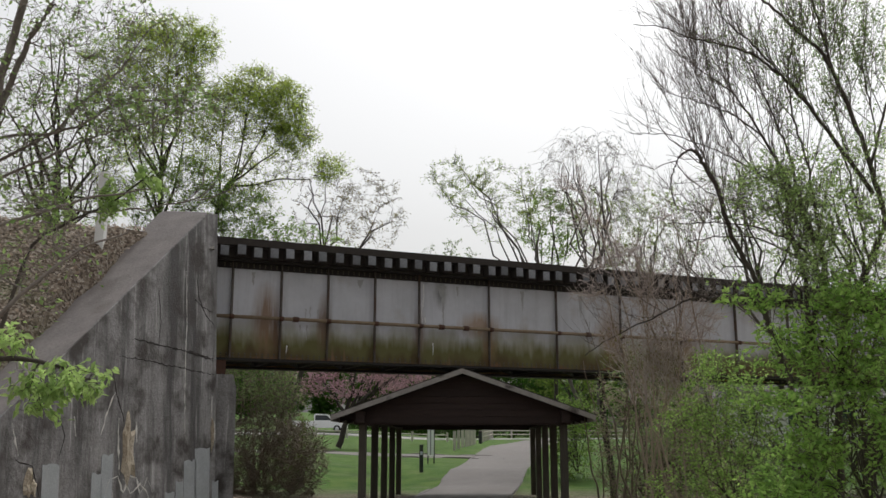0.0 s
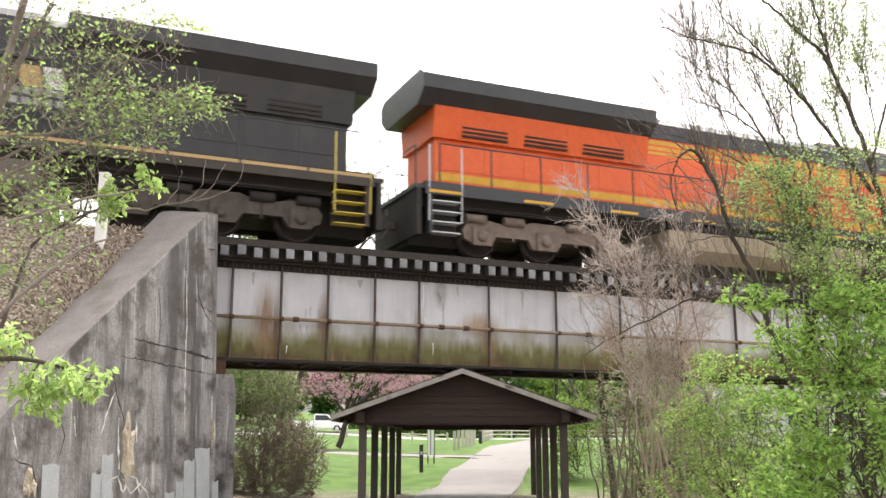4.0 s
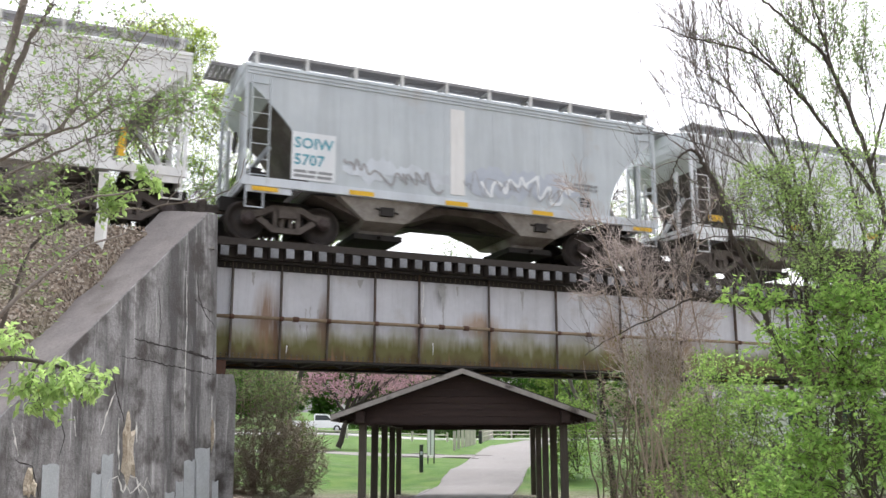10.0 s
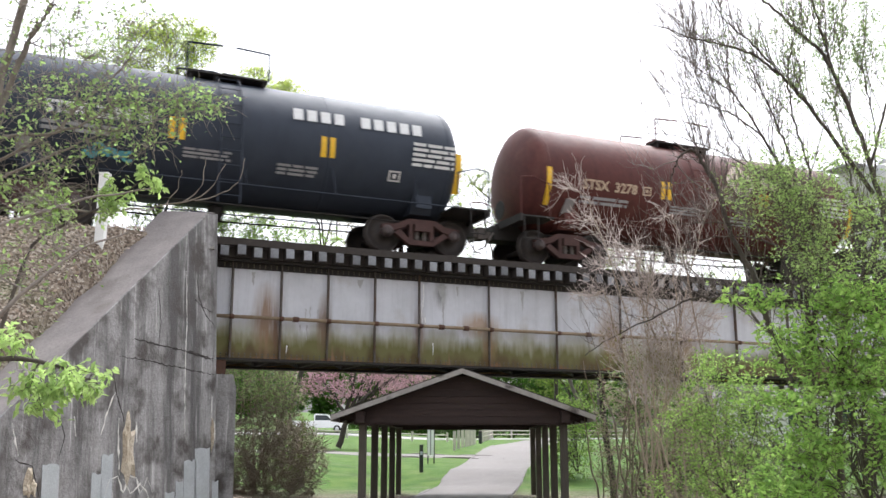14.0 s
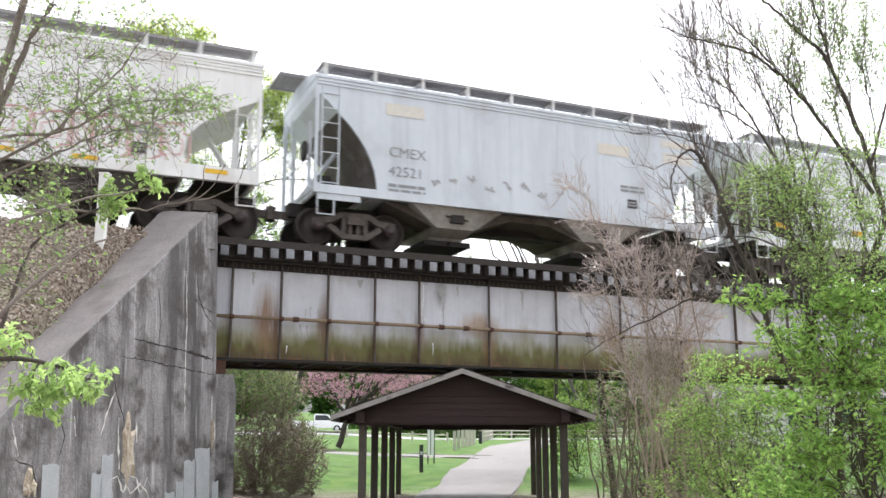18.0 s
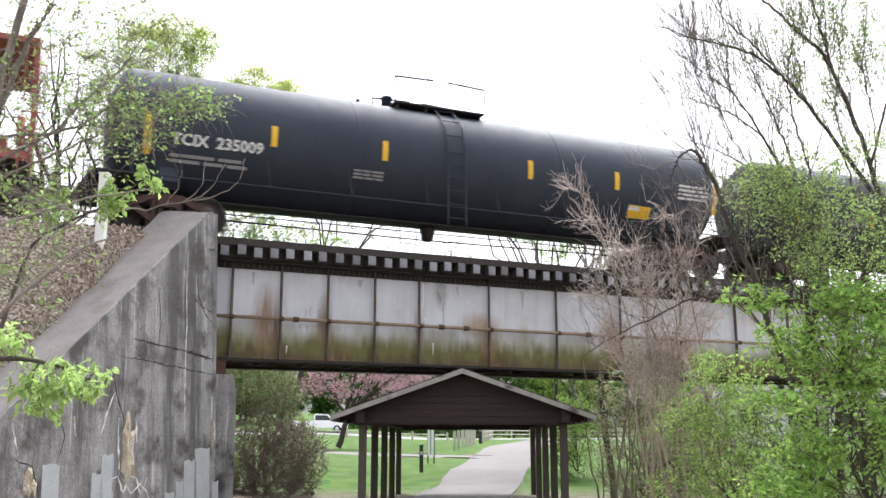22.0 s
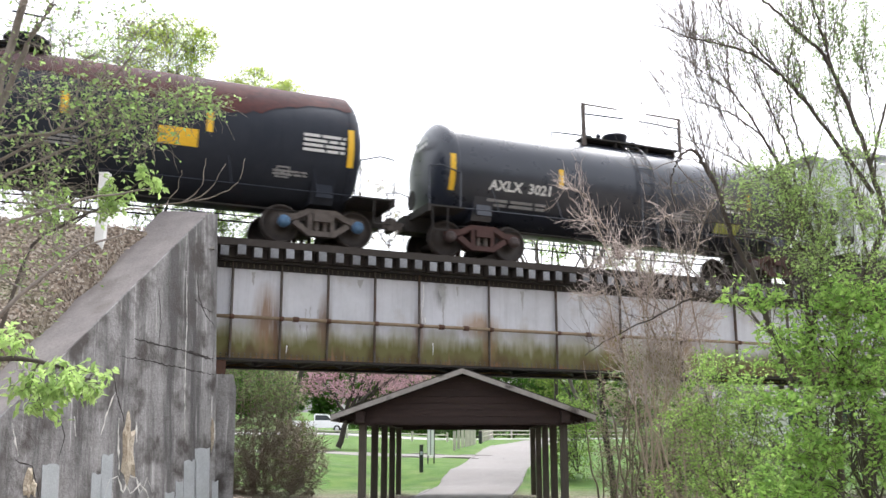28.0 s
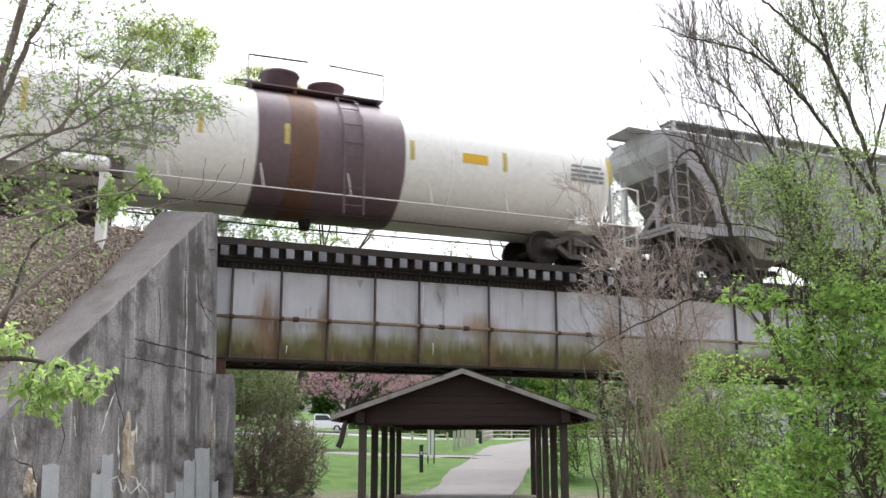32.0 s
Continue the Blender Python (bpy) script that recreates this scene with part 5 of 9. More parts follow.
# the sky's reflection in the windscreen is put into its pale tint
WINDSCREEN = glass_mat("sky_tinted_windscreen", (0.30, 0.33, 0.37))
GOLD_BOARD = mat("weathered_gold_board", (0.60, 0.52, 0.30), (0.70, 0.68, 0.62), 6.0, 0.7)
FUEL_GREY = mat("dusty_fuel_tank", (0.155, 0.13, 0.108), (0.11, 0.092, 0.078), 1.5, 0.75, stain=(0.05, 0.045, 0.04), stain_scale=0.8, stain_at=(0.5, 0.8))
FUEL_TAN = mat("tan_dusty_fuel_tank", (0.36, 0.30, 0.21), (0.27, 0.22, 0.155), 1.5, 0.75)
VENT_RED = mat("dirty_red_vent", (0.34, 0.07, 0.035), (0.25, 0.06, 0.03), 5.0, 0.7)
BOX_YELLOW = mat("dirty_yellow_box", (0.48, 0.27, 0.03), (0.38, 0.21, 0.03), 4.0, 0.6)
LOUVRE = mat("rusty_louvre", (0.15, 0.085, 0.065), (0.09, 0.055, 0.045), 4.0, 0.8)
HEADLAMP = mat("headlamp_lens", (0.8, 0.78, 0.7), (0.7, 0.68, 0.6), 5.0, 0.2)


def hull(points):
    """The solid that wraps the points."""
    bm = B()
    for p in points:
        bm.verts.new(p)
    bmesh.ops.convex_hull(bm, input=bm.verts[:])
    return bm


def both(points):
    """The points and their mirror images across the car's middle."""
    return [(x, k * y, z) for x, y, z in points for k in (-1, 1)]


def slab(corners, thick):
    """A thin plate on four corners, thickened outwards along x."""
    return hull(list(corners) + [(x + thick, y * (1 + thick * 0.2), z) for x, y, z in corners])


def loco_truck(car, x, iron, fittings):
    t = part("truck", box(B(), -2.1, 2.1, -0.6, 0.6, 0.55, 0.78), iron, car, at=pose(x, 0, 0), bevel=0.02)
    for k in (-1, 1):
        bm = B()
        top = [(-2.35, 0.62), (-2.2, 0.86), (-1.6, 0.92), (-0.95, 0.80), (-0.4, 0.98), (0.4, 0.98), (0.95, 0.80), (1.6, 0.92), (2.2, 0.86), (2.35, 0.62)]
        low = [(2.3, 0.42), (2.05, 0.30), (1.55, 0.30), (1.4, 0.52), (0.5, 0.52), (0.35, 0.28), (-0.35, 0.28), (-0.5, 0.52), (-1.4, 0.52), (-1.55, 0.30), (-2.05, 0.30), (-2.3, 0.42)]
        prism(bm, top + low, k * 1.12 - 0.08, k * 1.12 + 0.08)
        part("sideframe", bm, iron, t, bevel=0.02)
        for dx in (-1.83, 0.0, 1.83):
            b = B()
            box(b, dx - 0.26, dx + 0.26, min(k * 1.18, k * 1.27), max(k * 1.18, k * 1.27), 0.26, 0.72)
            lathe(b, [(k * 1.26, 0.15), (k * 1.31, 0.14), (k * 1.32, 0.05)], 16, "y", (dx, 0, 0.50))
            part("journal_box", b, iron, t, bevel=0.02)
        for dx in (-2.0, 2.0, -0.92, 0.92):
            b = tube(B(), (dx - 0.28, k * 1.2, 0.93), (dx + 0.28, k * 1.2, 0.93), 0.12, k=10)
            tube(b, (dx, k * 1.16, 0.9), (dx, k * 1.16, 0.45), 0.05, k=6)
            part("brake_cylinder", b, fittings, t)
    for dx in (-1.83, 0.0, 1.83):
        w = part("wheelset", WHEELSET, WHEEL, t, at=pose(dx, 0, 0.533) @ Matrix.Scale(1.165, 4))
        ROLLING.append((w, car, dx, 0.533))


def locomotive(label, scheme):
    """A six-axle road locomotive, its cab at +x. scheme: dark or orange."""
    dark = scheme == "dark"
    car = empty("locomotive", pose(0, 0, 0), label, "locomotive", "cars of the freight train")
    hood = LOCO_BLACK if dark else LOCO_ORANGE
    upper = LOCO_BLACK if dark else LOCO_DARK
    sill = SILL_DUST if dark else LOCO_DARK
    iron = TRUCK_DARK if dark else TRUCK_GREY
    yl = 1.55
    # frame and sill
    part("frame", box(B(), -10.75, 10.75, -1.2, 1.2, 1.12, 1.5), UNDER, car)
    for k in (-1, 1):
        part("side_sill", box(B(), -10.7, 10.55, k * yl - 0.03, k * yl + 0.03, 1.36, 1.66), sill, car, bevel=0.008)
        x = -10.6
        while x < 10.3:
            part("sill_stripe", box(B(), x, min(10.5, x + (1.5 if dark else 0.85)), k * (yl + 0.032) - 0.003, k * (yl + 0.032) + 0.003, 1.56 if dark else 1.40, 1.635 if dark else 1.47), SILL_YELLOW if dark else LOCO_YELLOW, car)
            x += 1.56 if dark else 2.6
    part("walkway", box(B(), -10.7, 10.6, -yl, yl, 1.62, 1.68), UNDER, car)
    # long hood
    prof = [(-0.92, 1.66), (0.92, 1.66), (0.92, 4.28), (0.70, 4.52), (-0.70, 4.52), (-0.92, 4.28)]
    part("hood", prism(B(), prof, -10.2, 3.4, "x"), hood, car, bevel=0.02)
    wc = 1.5 if dark else 1.0
    # equipment cabin behind the cab, as wide as the cab on the lower half
    part("equipment_cabin", prism(B(), [(-wc, 1.66), (wc, 1.66), (wc, 3.75), (wc - 0.2, 4.52), (0.8, 4.64), (-0.8, 4.64), (0.2 - wc, 4.52), (-wc, 3.75)], 1.2 if dark else 3.0, 6.5, "x"), hood, car, bevel=0.02)
    part("roof_hood", prism(B(), [(-0.95, 3.9), (0.95, 3.9), (0.95, 4.34), (0.72, 4.58), (-0.72, 4.58), (-0.95, 4.34)], -10.15, 3.5, "x"), upper, car)
    if not dark:
        part("roof_band", prism(B(), [(-1.02, 3.82), (1.02, 3.82), (0.84, 4.55), (0.78, 4.67), (-0.78, 4.67), (-0.84, 4.55)], 2.98, 6.35, "x"), upper, car)
        for z0, z1 in ((3.42, 3.50), (3.56, 3.66), (3.72, 3.84)):
            for k in (-1, 1):
                part("yellow_stripe", box(B(), -10.15, 6.3 if z0 < 3.55 else 3.3, k * 0.925 - 0.003, k * 0.925 + 0.003, z0, z1), LOCO_YELLOW, car)
                part("yellow_stripe", box(B(), 3.02, 6.4, k * 1.005 - 0.003, k * 1.005 + 0.003, z0 - 0.1, z1 - 0.1), LOCO_YELLOW, car)
        for z0, z1 in ((1.70, 1.85), (1.92, 2.12)):
            for k in (-1, 1):
                part("yellow_stripe", box(B(), -10.15, 3.0, k * 0.925 - 0.003, k * 0.925 + 0.003, z0, z1), LOCO_YELLOW, car)
                part("yellow_stripe", box(B(), 3.02, 6.4, k * 1.005 - 0.003, k * 1.005 + 0.003, z0, z1), LOCO_YELLOW, car)
                part("yellow_stripe", box(B(), 6.42, 8.58, k * 1.543 - 0.003, k * 1.543 + 0.003, z0, z1), LOCO_YELLOW, car)
                part("yellow_stripe", box(B(), 8.66, 9.78, k * 1.453 - 0.003, k * 1.453 + 0.003, z0, z1), LOCO_YELLOW, car)
    else:
        part("dynamic_brake_box", prism(B(), [(-1.0, 3.5), (1.0, 3.5), (1.0, 4.4), (0.8, 4.64), (-0.8, 4.64), (-1.0, 4.4)], -3.4, -0.4, "x"), upper, car, bevel=0.02)
    # radiator with its overhanging roof
    part("radiator", prism(B(), [(-1.05, 3.0), (1.05, 3.0), (1.2, 3.8), (-1.2, 3.8)], -10.3, -3.8, "x"), hood, car)
    part("radiator_roof", prism(B(), [(-1.15, 3.76), (1.15, 3.76), (1.55, 4.1), (1.55, 4.46), (1.3, 4.64), (-1.3, 4.64), (-1.55, 4.46), (-1.55, 4.1)], -10.75, -3.75, "x"), upper, car, bevel=0.03)
    for k in (-1, 1):
        for x in (-4.6, -6.4, -8.2):
            bm = B()
            for i in range(6):
                box(bm, x - 1.3, x, k * 1.09 - 0.03, k * 1.09 + 0.03, 3.08 + i * 0.11, 3.13 + i * 0.11)
            part("radiator_louvre", bm, STEEL_DARK, car)
    # cab and nose
    if dark:
        part("cab", hull(both([(6.4, 1.54, 1.66), (8.45, 1.54, 1.66), (8.76, 0.5, 1.66), (8.45, 1.54, 3.5), (8.76, 0.5, 3.5), (8.4, 1.52, 4.28), (8.66, 0.48, 4.36), (8.2, 0.9, 4.6), (8.3, 1.3, 4.46), (6.4, 1.2, 4.62), (6.4, 1.54, 4.34)])), hood, car, bevel=0.02)
        part("nose", hull(both([(8.4, 1.5, 1.66), (9.62, 1.5, 1.66), (10.0, 0.5, 1.66), (9.62, 1.5, 3.26), (9.55, 1.4, 3.34), (10.0, 0.5, 3.44), (9.9, 0.45, 3.6), (8.6, 0.8, 3.78), (8.45, 1.5, 3.4)])), hood, car, bevel=0.04)
    else:
        part("cab", prism(B(), [(6.4, 1.66), (8.6, 1.66), (8.62, 3.5), (8.5, 4.16), (8.44, 4.27), (6.4, 4.29)], -1.54, 1.54), hood, car, bevel=0.03)
        part("cab_crown", prism(B(), [(-1.52, 4.27), (1.52, 4.27), (1.44, 4.36), (0.95, 4.55), (-0.95, 4.55), (-1.44, 4.36)], 6.38, 8.2, "x"), hood, car, bevel=0.02)
        part("nose", prism(B(), [(8.56, 1.66), (9.82, 1.66), (9.82, 3.04), (9.64, 3.24), (8.56, 3.58)], -1.45, 1.45), hood, car, bevel=0.06)
    if dark:
        part("cab_roof", prism(B(), [(6.3, 4.6), (8.0, 4.57), (8.35, 4.5), (8.36, 4.54), (8.0, 4.63), (6.3, 4.7)], -1.25, 1.25), hood, car, bevel=0.02)
    else:
        part("cab_roof", prism(B(), [(6.3, 4.52), (8.1, 4.47), (8.6, 4.32), (8.82, 4.16), (8.84, 4.2), (8.62, 4.38), (8.1, 4.55), (6.3, 4.62)], -0.98, 0.98), hood, car, bevel=0.02)
    part("air_conditioner", box(B(), 6.6, 8.0, -0.7, 0.7, 4.57, 4.78 if dark else 4.68), LOCO_BLACK if dark else RUST, car, bevel=0.03)
    part("horn", tube(tube(B(), (5.0, 0.1, 4.66), (5.5, 0.1, 4.88), 0.03, 0.08), (5.0, -0.1, 4.66), (5.5, -0.1, 4.84), 0.03, 0.07), STEEL_DARK, car)
    for k in (-1, 1):
        for x0, x1 in ((6.52, 6.88), (6.95, 7.62), (7.68, 8.12)):
            z0, z1 = (3.54, 4.27) if dark else (3.66, 4.24)
            part("window", box(B(), x0 + 0.05, x1 - 0.05, k * 1.535 - 0.016, k * 1.535 + 0.016, z0 + 0.05, z1 - 0.05), CAB_GLASS, car)
            bm = B()
            for q in ((x0, x1, z0, z0 + 0.05), (x0, x1, z1 - 0.05, z1), (x0, x0 + 0.05, z0, z1), (x1 - 0.05, x1, z0, z1)):
                box(bm, q[0], q[1], k * 1.535 - 0.03, k * 1.535 + 0.03, q[2], q[3])
            part("window_frame", bm, SILVER, car)
        part("sun_visor", prism(B(), [(6.9, 4.30), (8.3, 4.28), (8.3, 4.31), (6.9, 4.36)], min(k * 1.5, k * 1.75), max(k * 1.5, k * 1.75)), SILVER if dark else hood, car)
        part("mirror", box(B(), 6.88, 6.98, k * 1.68 - 0.02, k * 1.68 + 0.02, 3.8, 4.15), SILVER, car)
        part("cab_seam", box(B(), 6.45, 8.66, k * 1.543 - 0.004, k * 1.543 + 0.004, 2.62, 2.65), BLACK_PAINT, car)
        part("cab_vent", box(B(), 7.3, 8.0, k * 1.543 - 0.004, k * 1.543 + 0.004, 2.1, 2.5), STEEL_DARK if dark else VENT_RED, car)
        if not dark:
            part("cab_vent", box(B(), 6.5, 7.1, k * 1.543 - 0.004, k * 1.543 + 0.004, 2.2, 2.45), VENT_RED, car)
            bm = B()
            for x in (6.5, 7.6):
                box(bm, x, x + 0.95, k * 1.54 - 0.01, k * 1.54 + 0.01, 1.75, 2.12)
            part("battery_box", bm, BOX_YELLOW, car, bevel=0.01)
    if dark:
        for k in (-1, 1):
            part("windscreen", slab([(8.5, k * 1.4, 3.72), (8.73, k * 0.62, 3.76), (8.47, k * 1.38, 4.08), (8.7, k * 0.6, 4.12)], 0.03), WINDSCREEN, car)
            part("number_board", slab([(8.46, k * 1.38, 4.12), (8.68, k * 0.52, 4.16), (8.38, k * 1.34, 4.3), (8.6, k * 0.5, 4.36)], 0.05), GOLD_BOARD, car)
        part("windscreen", slab([(8.755, -0.44, 3.76), (8.755, 0.44, 3.76), (8.69, -0.44, 4.12), (8.69, 0.44, 4.12)], 0.03), WINDSCREEN, car)
    else:
        part("windscreen", prism(B(), [(8.72, 3.62), (8.765, 3.62), (8.70, 4.12), (8.66, 4.12)], -1.3, 1.3), CAB_GLASS, car)
    part("headlight", lathe(B(), [(8.5, 0.11), (8.72, 0.11), (8.73, 0.02)], 14, "x", (0, 0, 4.34)), HEADLAMP, car)
    for k in (-1, 1):
        part("ditch_light", lathe(B(), [(10.6, 0.09), (10.68, 0.1), (10.69, 0.02)], 14, "x", (0, k * 0.95, 1.85)), HEADLAMP, car)
    # steps, pilots, end rails
    for e in (-1, 1):
        x0, x1 = sorted((e * 9.75, e * 10.7))
        part("draft_pocket", box(B(), min(e * 9.5, e * 10.8), max(e * 9.5, e * 10.8), -0.7, 0.7, 0.24, 1.14), UNDER, car, bevel=0.03)
        part("end_platform", box(B(), min(e * 10.2, e * 10.95), max(e * 10.2, e * 10.95), -1.5, 1.5, 1.5, 1.6), sill, car)
        part("pilot", prism(B(), [(-1.5, 0.35), (1.5, 0.35), (1.5, 1.5), (-1.5, 1.5)], min(e * 10.78, e * 10.9), max(e * 10.78, e * 10.9), "x"), UNDER, car, bevel=0.02)
        if e > 0:
            tip, half = (11.08, 1.2) if dark else (11.25, 1.4)
            part("plough", hull(both([(10.9, half, 0.12), (tip, half - 0.5, 0.15), (10.98, half - 0.3, 0.8), (10.9, half, 0.8)])), STEEL_DARK if dark else TRUCK_IRON, car)
        for k in (-1, 1):
            for i in range(5):
                z = 0.42 + i * 0.26
                part("step", box(B(), x0 + 0.2, x1, k * 1.38 - 0.16, k * 1.38 + 0.16, z, z + (0.018 if dark else 0.03)), HAND_YELLOW if dark else SILVER, car)
            part("step_well", box(B(), x0 + 0.12, x0 + 0.2, k * 1.38 - 0.16, k * 1.38 + 0.16, 0.4, 1.62), sill, car)
            part("step_back", box(B(), x0 + 0.2, x1, k * 1.2 - 0.01, k * 1.2 + 0.01, 0.4, 1.6), UNDER, car)
            for x in (x0 + 0.1, x1 + 0.02):
                part("grab_rail", pipe(B(), [(x, k * 1.55, 0.7), (x, k * 1.57, 1.7), (x, k * 1.55, 2.6)], 0.02, 5), HAND_YELLOW if dark else SILVER, car)
        part("end_rail", pipe(B(), [(e * 10.9, -1.4, 1.6), (e * 10.9, -1.4, 2.6), (e * 10.9, -0.5, 2.6), (e * 10.9, -0.5, 1.6)], 0.02, 5), sill, car)
        part("end_rail", pipe(B(), [(e * 10.9, 1.4, 1.6), (e * 10.9, 1.4, 2.6), (e * 10.9, 0.5, 2.6), (e * 10.9, 0.5, 1.6)], 0.02, 5), sill, car)
    for k in (-1, 1):
        xs = list(np.arange(-10.3, 1.0 if dark else 6.3, 1.42))
        for x in xs:
            part("stanchion", tube(B(), (x, k * 1.5, 1.66), (x, k * 1.5, 2.68), 0.02, k=5), BLACK_PAINT, car)
        part("side_handrail", tube(B(), (xs[0], k * 1.5, 2.68), (xs[-1], k * 1.5, 2.68), 0.02, k=5), BLACK_PAINT, car)
        # hood doors
        for i in range(11):
            x = -10.0 + i * 1.17
            part("hood_door", box(B(), x + 0.03, x + 1.12, k * 0.925 - 0.008, k * 0.925 + 0.008, 2.2, 3.38), hood, car, bevel=0.004)
    # fuel tank, air tanks, clutter under the frame
    ft = FUEL_GREY if dark else FUEL_TAN
    part("fuel_tank", prism(B(), [(-1.5, 0.62), (-1.2, 0.3), (1.2, 0.3), (1.5, 0.62), (1.5, 1.12), (-1.5, 1.12)], -3.5, 4.1, "x"), ft, car, bevel=0.04)
    for k in (-1, 1):
        part("air_reservoir", tube(B(), (-3.4, k * 1.25, 1.28), (3.9, k * 1.25, 1.28), 0.13, k=12), sill, car)
        part("brake_line", pipe(B(), [(4.2, k * 1.3, 1.2), (7.0, k * 1.36, 1.14), (9.4, k * 1.3, 1.16)], 0.03, 5), UNDER, car)
        part("brake_line", pipe(B(), [(-3.8, k * 1.3, 1.2), (-6.6, k * 1.36, 1.14), (-9.4, k * 1.3, 1.16)], 0.03, 5), UNDER, car)
    for x in (7.2, -7.2):
        loco_truck(car, x, iron, UNDER if dark else iron)
    couplers(car, 11.35)
    return car


def loco_front_marks(car, number, dark):
    for k in (-1, 1):
        turn = 0 if k < 0 else 180
        x, span = (6.9, 0.92) if dark else (6.9, 1.6)
        x += 0 if k < 0 else span
        letters(number, 0.55 if dark else 0.64, CREAM_WHITE if dark else BLACK_PAINT, car, pose(x, k * 1.548, 2.89 if dark else 2.82, 0, 0, turn), "road_number", 1.18 if dark else 1.05, 0.03 if dark else 0.006)


CREAM_WHITE = mat("cream_white_lettering", (0.66, 0.60, 0.50), (0.58, 0.52, 0.43), 9.0, 0.6)
# dark leading locomotive
ns = locomotive("black diesel locomotive with white nose stripes leading the train", "dark")
loco_front_marks(ns, "3605", True)
for k in (-1, 1):
    for i in range(5):
        z = 2.12 + i * 0.165
        bm = prism(B(), [(9.62, z), (9.62, z + 0.1), (9.12 - 0.1 * i, z + 0.1), (9.18 - 0.1 * i, z)], k * 1.512 - 0.008, k * 1.512 + 0.004)
        part("nose_stripe", bm, WHITE_PAINT, ns)
        low, high = 2.02 + i * 0.165, 2.12 + i * 0.165
        part("nose_stripe", slab([(9.622, k * 1.505, z), (9.622, k * 1.505, z + 0.1), (10.0, k * 0.51, low), (10.0, k * 0.51, high)], 0.012), WHITE_PAINT, ns)
    for i in range(6):
        bm = B()
        z = 2.86 + i * 0.115
        prism(bm, [(-2.1 + 0.05 * i, z), (-0.5 + 0.14 * i, z), (-0.4 + 0.14 * i, z + 0.075), (-2.0 + 0.05 * i, z + 0.075)], k * 1.012 - 0.004, k * 1.012 + 0.004)
        part("emblem_bar", bm, WHITE_PAINT, ns)
    for x, z, wide in ((7.35, 2.72, 0.12), (7.0, 2.7, 0.16), (9.35, 3.14, 0.13), (9.0, 1.86, 0.34), (6.2, 2.52, 0.1)):
        part("stencil_block", box(B(), x, x + wide, k * 1.546 - 0.003, k * 1.546 + 0.003, z, z + 0.045), DIM_WHITE, ns)
    # the emblem's block shapes and two rows of bars for the company's name
    for x0, x1, mm in ((-2.85, -2.3, RUST), (-3.4, -2.95, SILL_YELLOW), (-3.85, -3.45, WHITE_PAINT)):
        part("emblem_block", prism(B(), [(x0, 2.8), (x1, 2.8), (x1 + 0.1, 3.35), (x0 + 0.12, 3.35)], k * 1.012 - 0.004, k * 1.012 + 0.004), mm, ns)
    for i in range(8):
        for z in (2.3, 2.52):
            part("name_bar", box(B(), -3.8 + i * 0.22, -3.65 + i * 0.22, k * 1.514 - 0.003, k * 1.514 + 0.003, z, z + 0.15), DIM_WHITE, ns)
    for i in range(3):
        x = 1.55 + i * 1.35
        bm = B()
        for j in range(6):
            box(bm, x, x + 0.95, k * 1.42 - 0.03, k * 1.42 + 0.03, 3.7 + j * 0.11, 3.78 + j * 0.11)
        part("blower_grille", bm, LOUVRE, ns)
        for xx in (x - 0.12, x + 0.97):
            part("grille_post", box(B(), xx, xx + 0.13, k * 1.44 - 0.02, k * 1.44 + 0.02, 3.68, 4.38), SILVER, ns)
part("nose_chevron", prism(B(), [(-0.5, 2.02), (0.0, 1.95), (0.5, 2.02), (0.5, 2.8), (0.0, 2.72), (-0.5, 2.8)], 9.99, 10.012, "x"), WHITE_PAINT, ns)
bn = locomotive("bright orange diesel locomotive with yellow stripes and a dark roof", "orange")
loco_front_marks(bn, "6283", False)

# ---- the cars, in order from the front ----
hoppers = []
BAY_DARK = mat("dark_bay_paint", (0.10, 0.09, 0.082), (0.06, 0.055, 0.05), 3.0, 0.85)


def place(car, u0, u1):
    hoppers.append((car, (u0 + u1) / 2))


def uprights(c, y, rows, wide=0.16):
    """Upright reflectors: (x, lower z, upper z)."""
    for x, z0, z1 in rows:
        panel(c, x - wide / 2, x + wide / 2, z0, z1, -y, YELLOW)


def lying(c, y, xs, z, wide=0.5, high=0.18):
    for x in xs:
        panel(c, x - wide / 2, x + wide / 2, z - high / 2, z + high / 2, -y, YELLOW)


def data_plate(c, y, x, z, material=None):
    """A small dark plate with lighter lines of writing over it."""
    panel(c, x - 0.15, x + 0.15, z - 0.12, z + 0.12, -y, material or BLACK_PAINT, "data_panel")
    bars(c, x - 0.13, -y - 0.004, z - 0.08, 0.26, 0.16, 2, DIM_WHITE)
    bars(c, x - 0.35, -y, z + 0.3, 0.75, 0.22, 2, GREY_PAINT)


def car_marks(c, y, code, number, x, z_code, z_number, size, paint, wide=1.0):
    letters(code, size, paint, c, pose(x, -y, z_code - size * 0.36), "reporting_mark", wide, 0.0)
    letters(number, size, paint, c, pose(x, -y, z_number - size * 0.36), "car_number", wide, 0.0)
    bars(c, x, -y, z_number - 0.55, 0.95, 0.26, 2, GREY_PAINT)


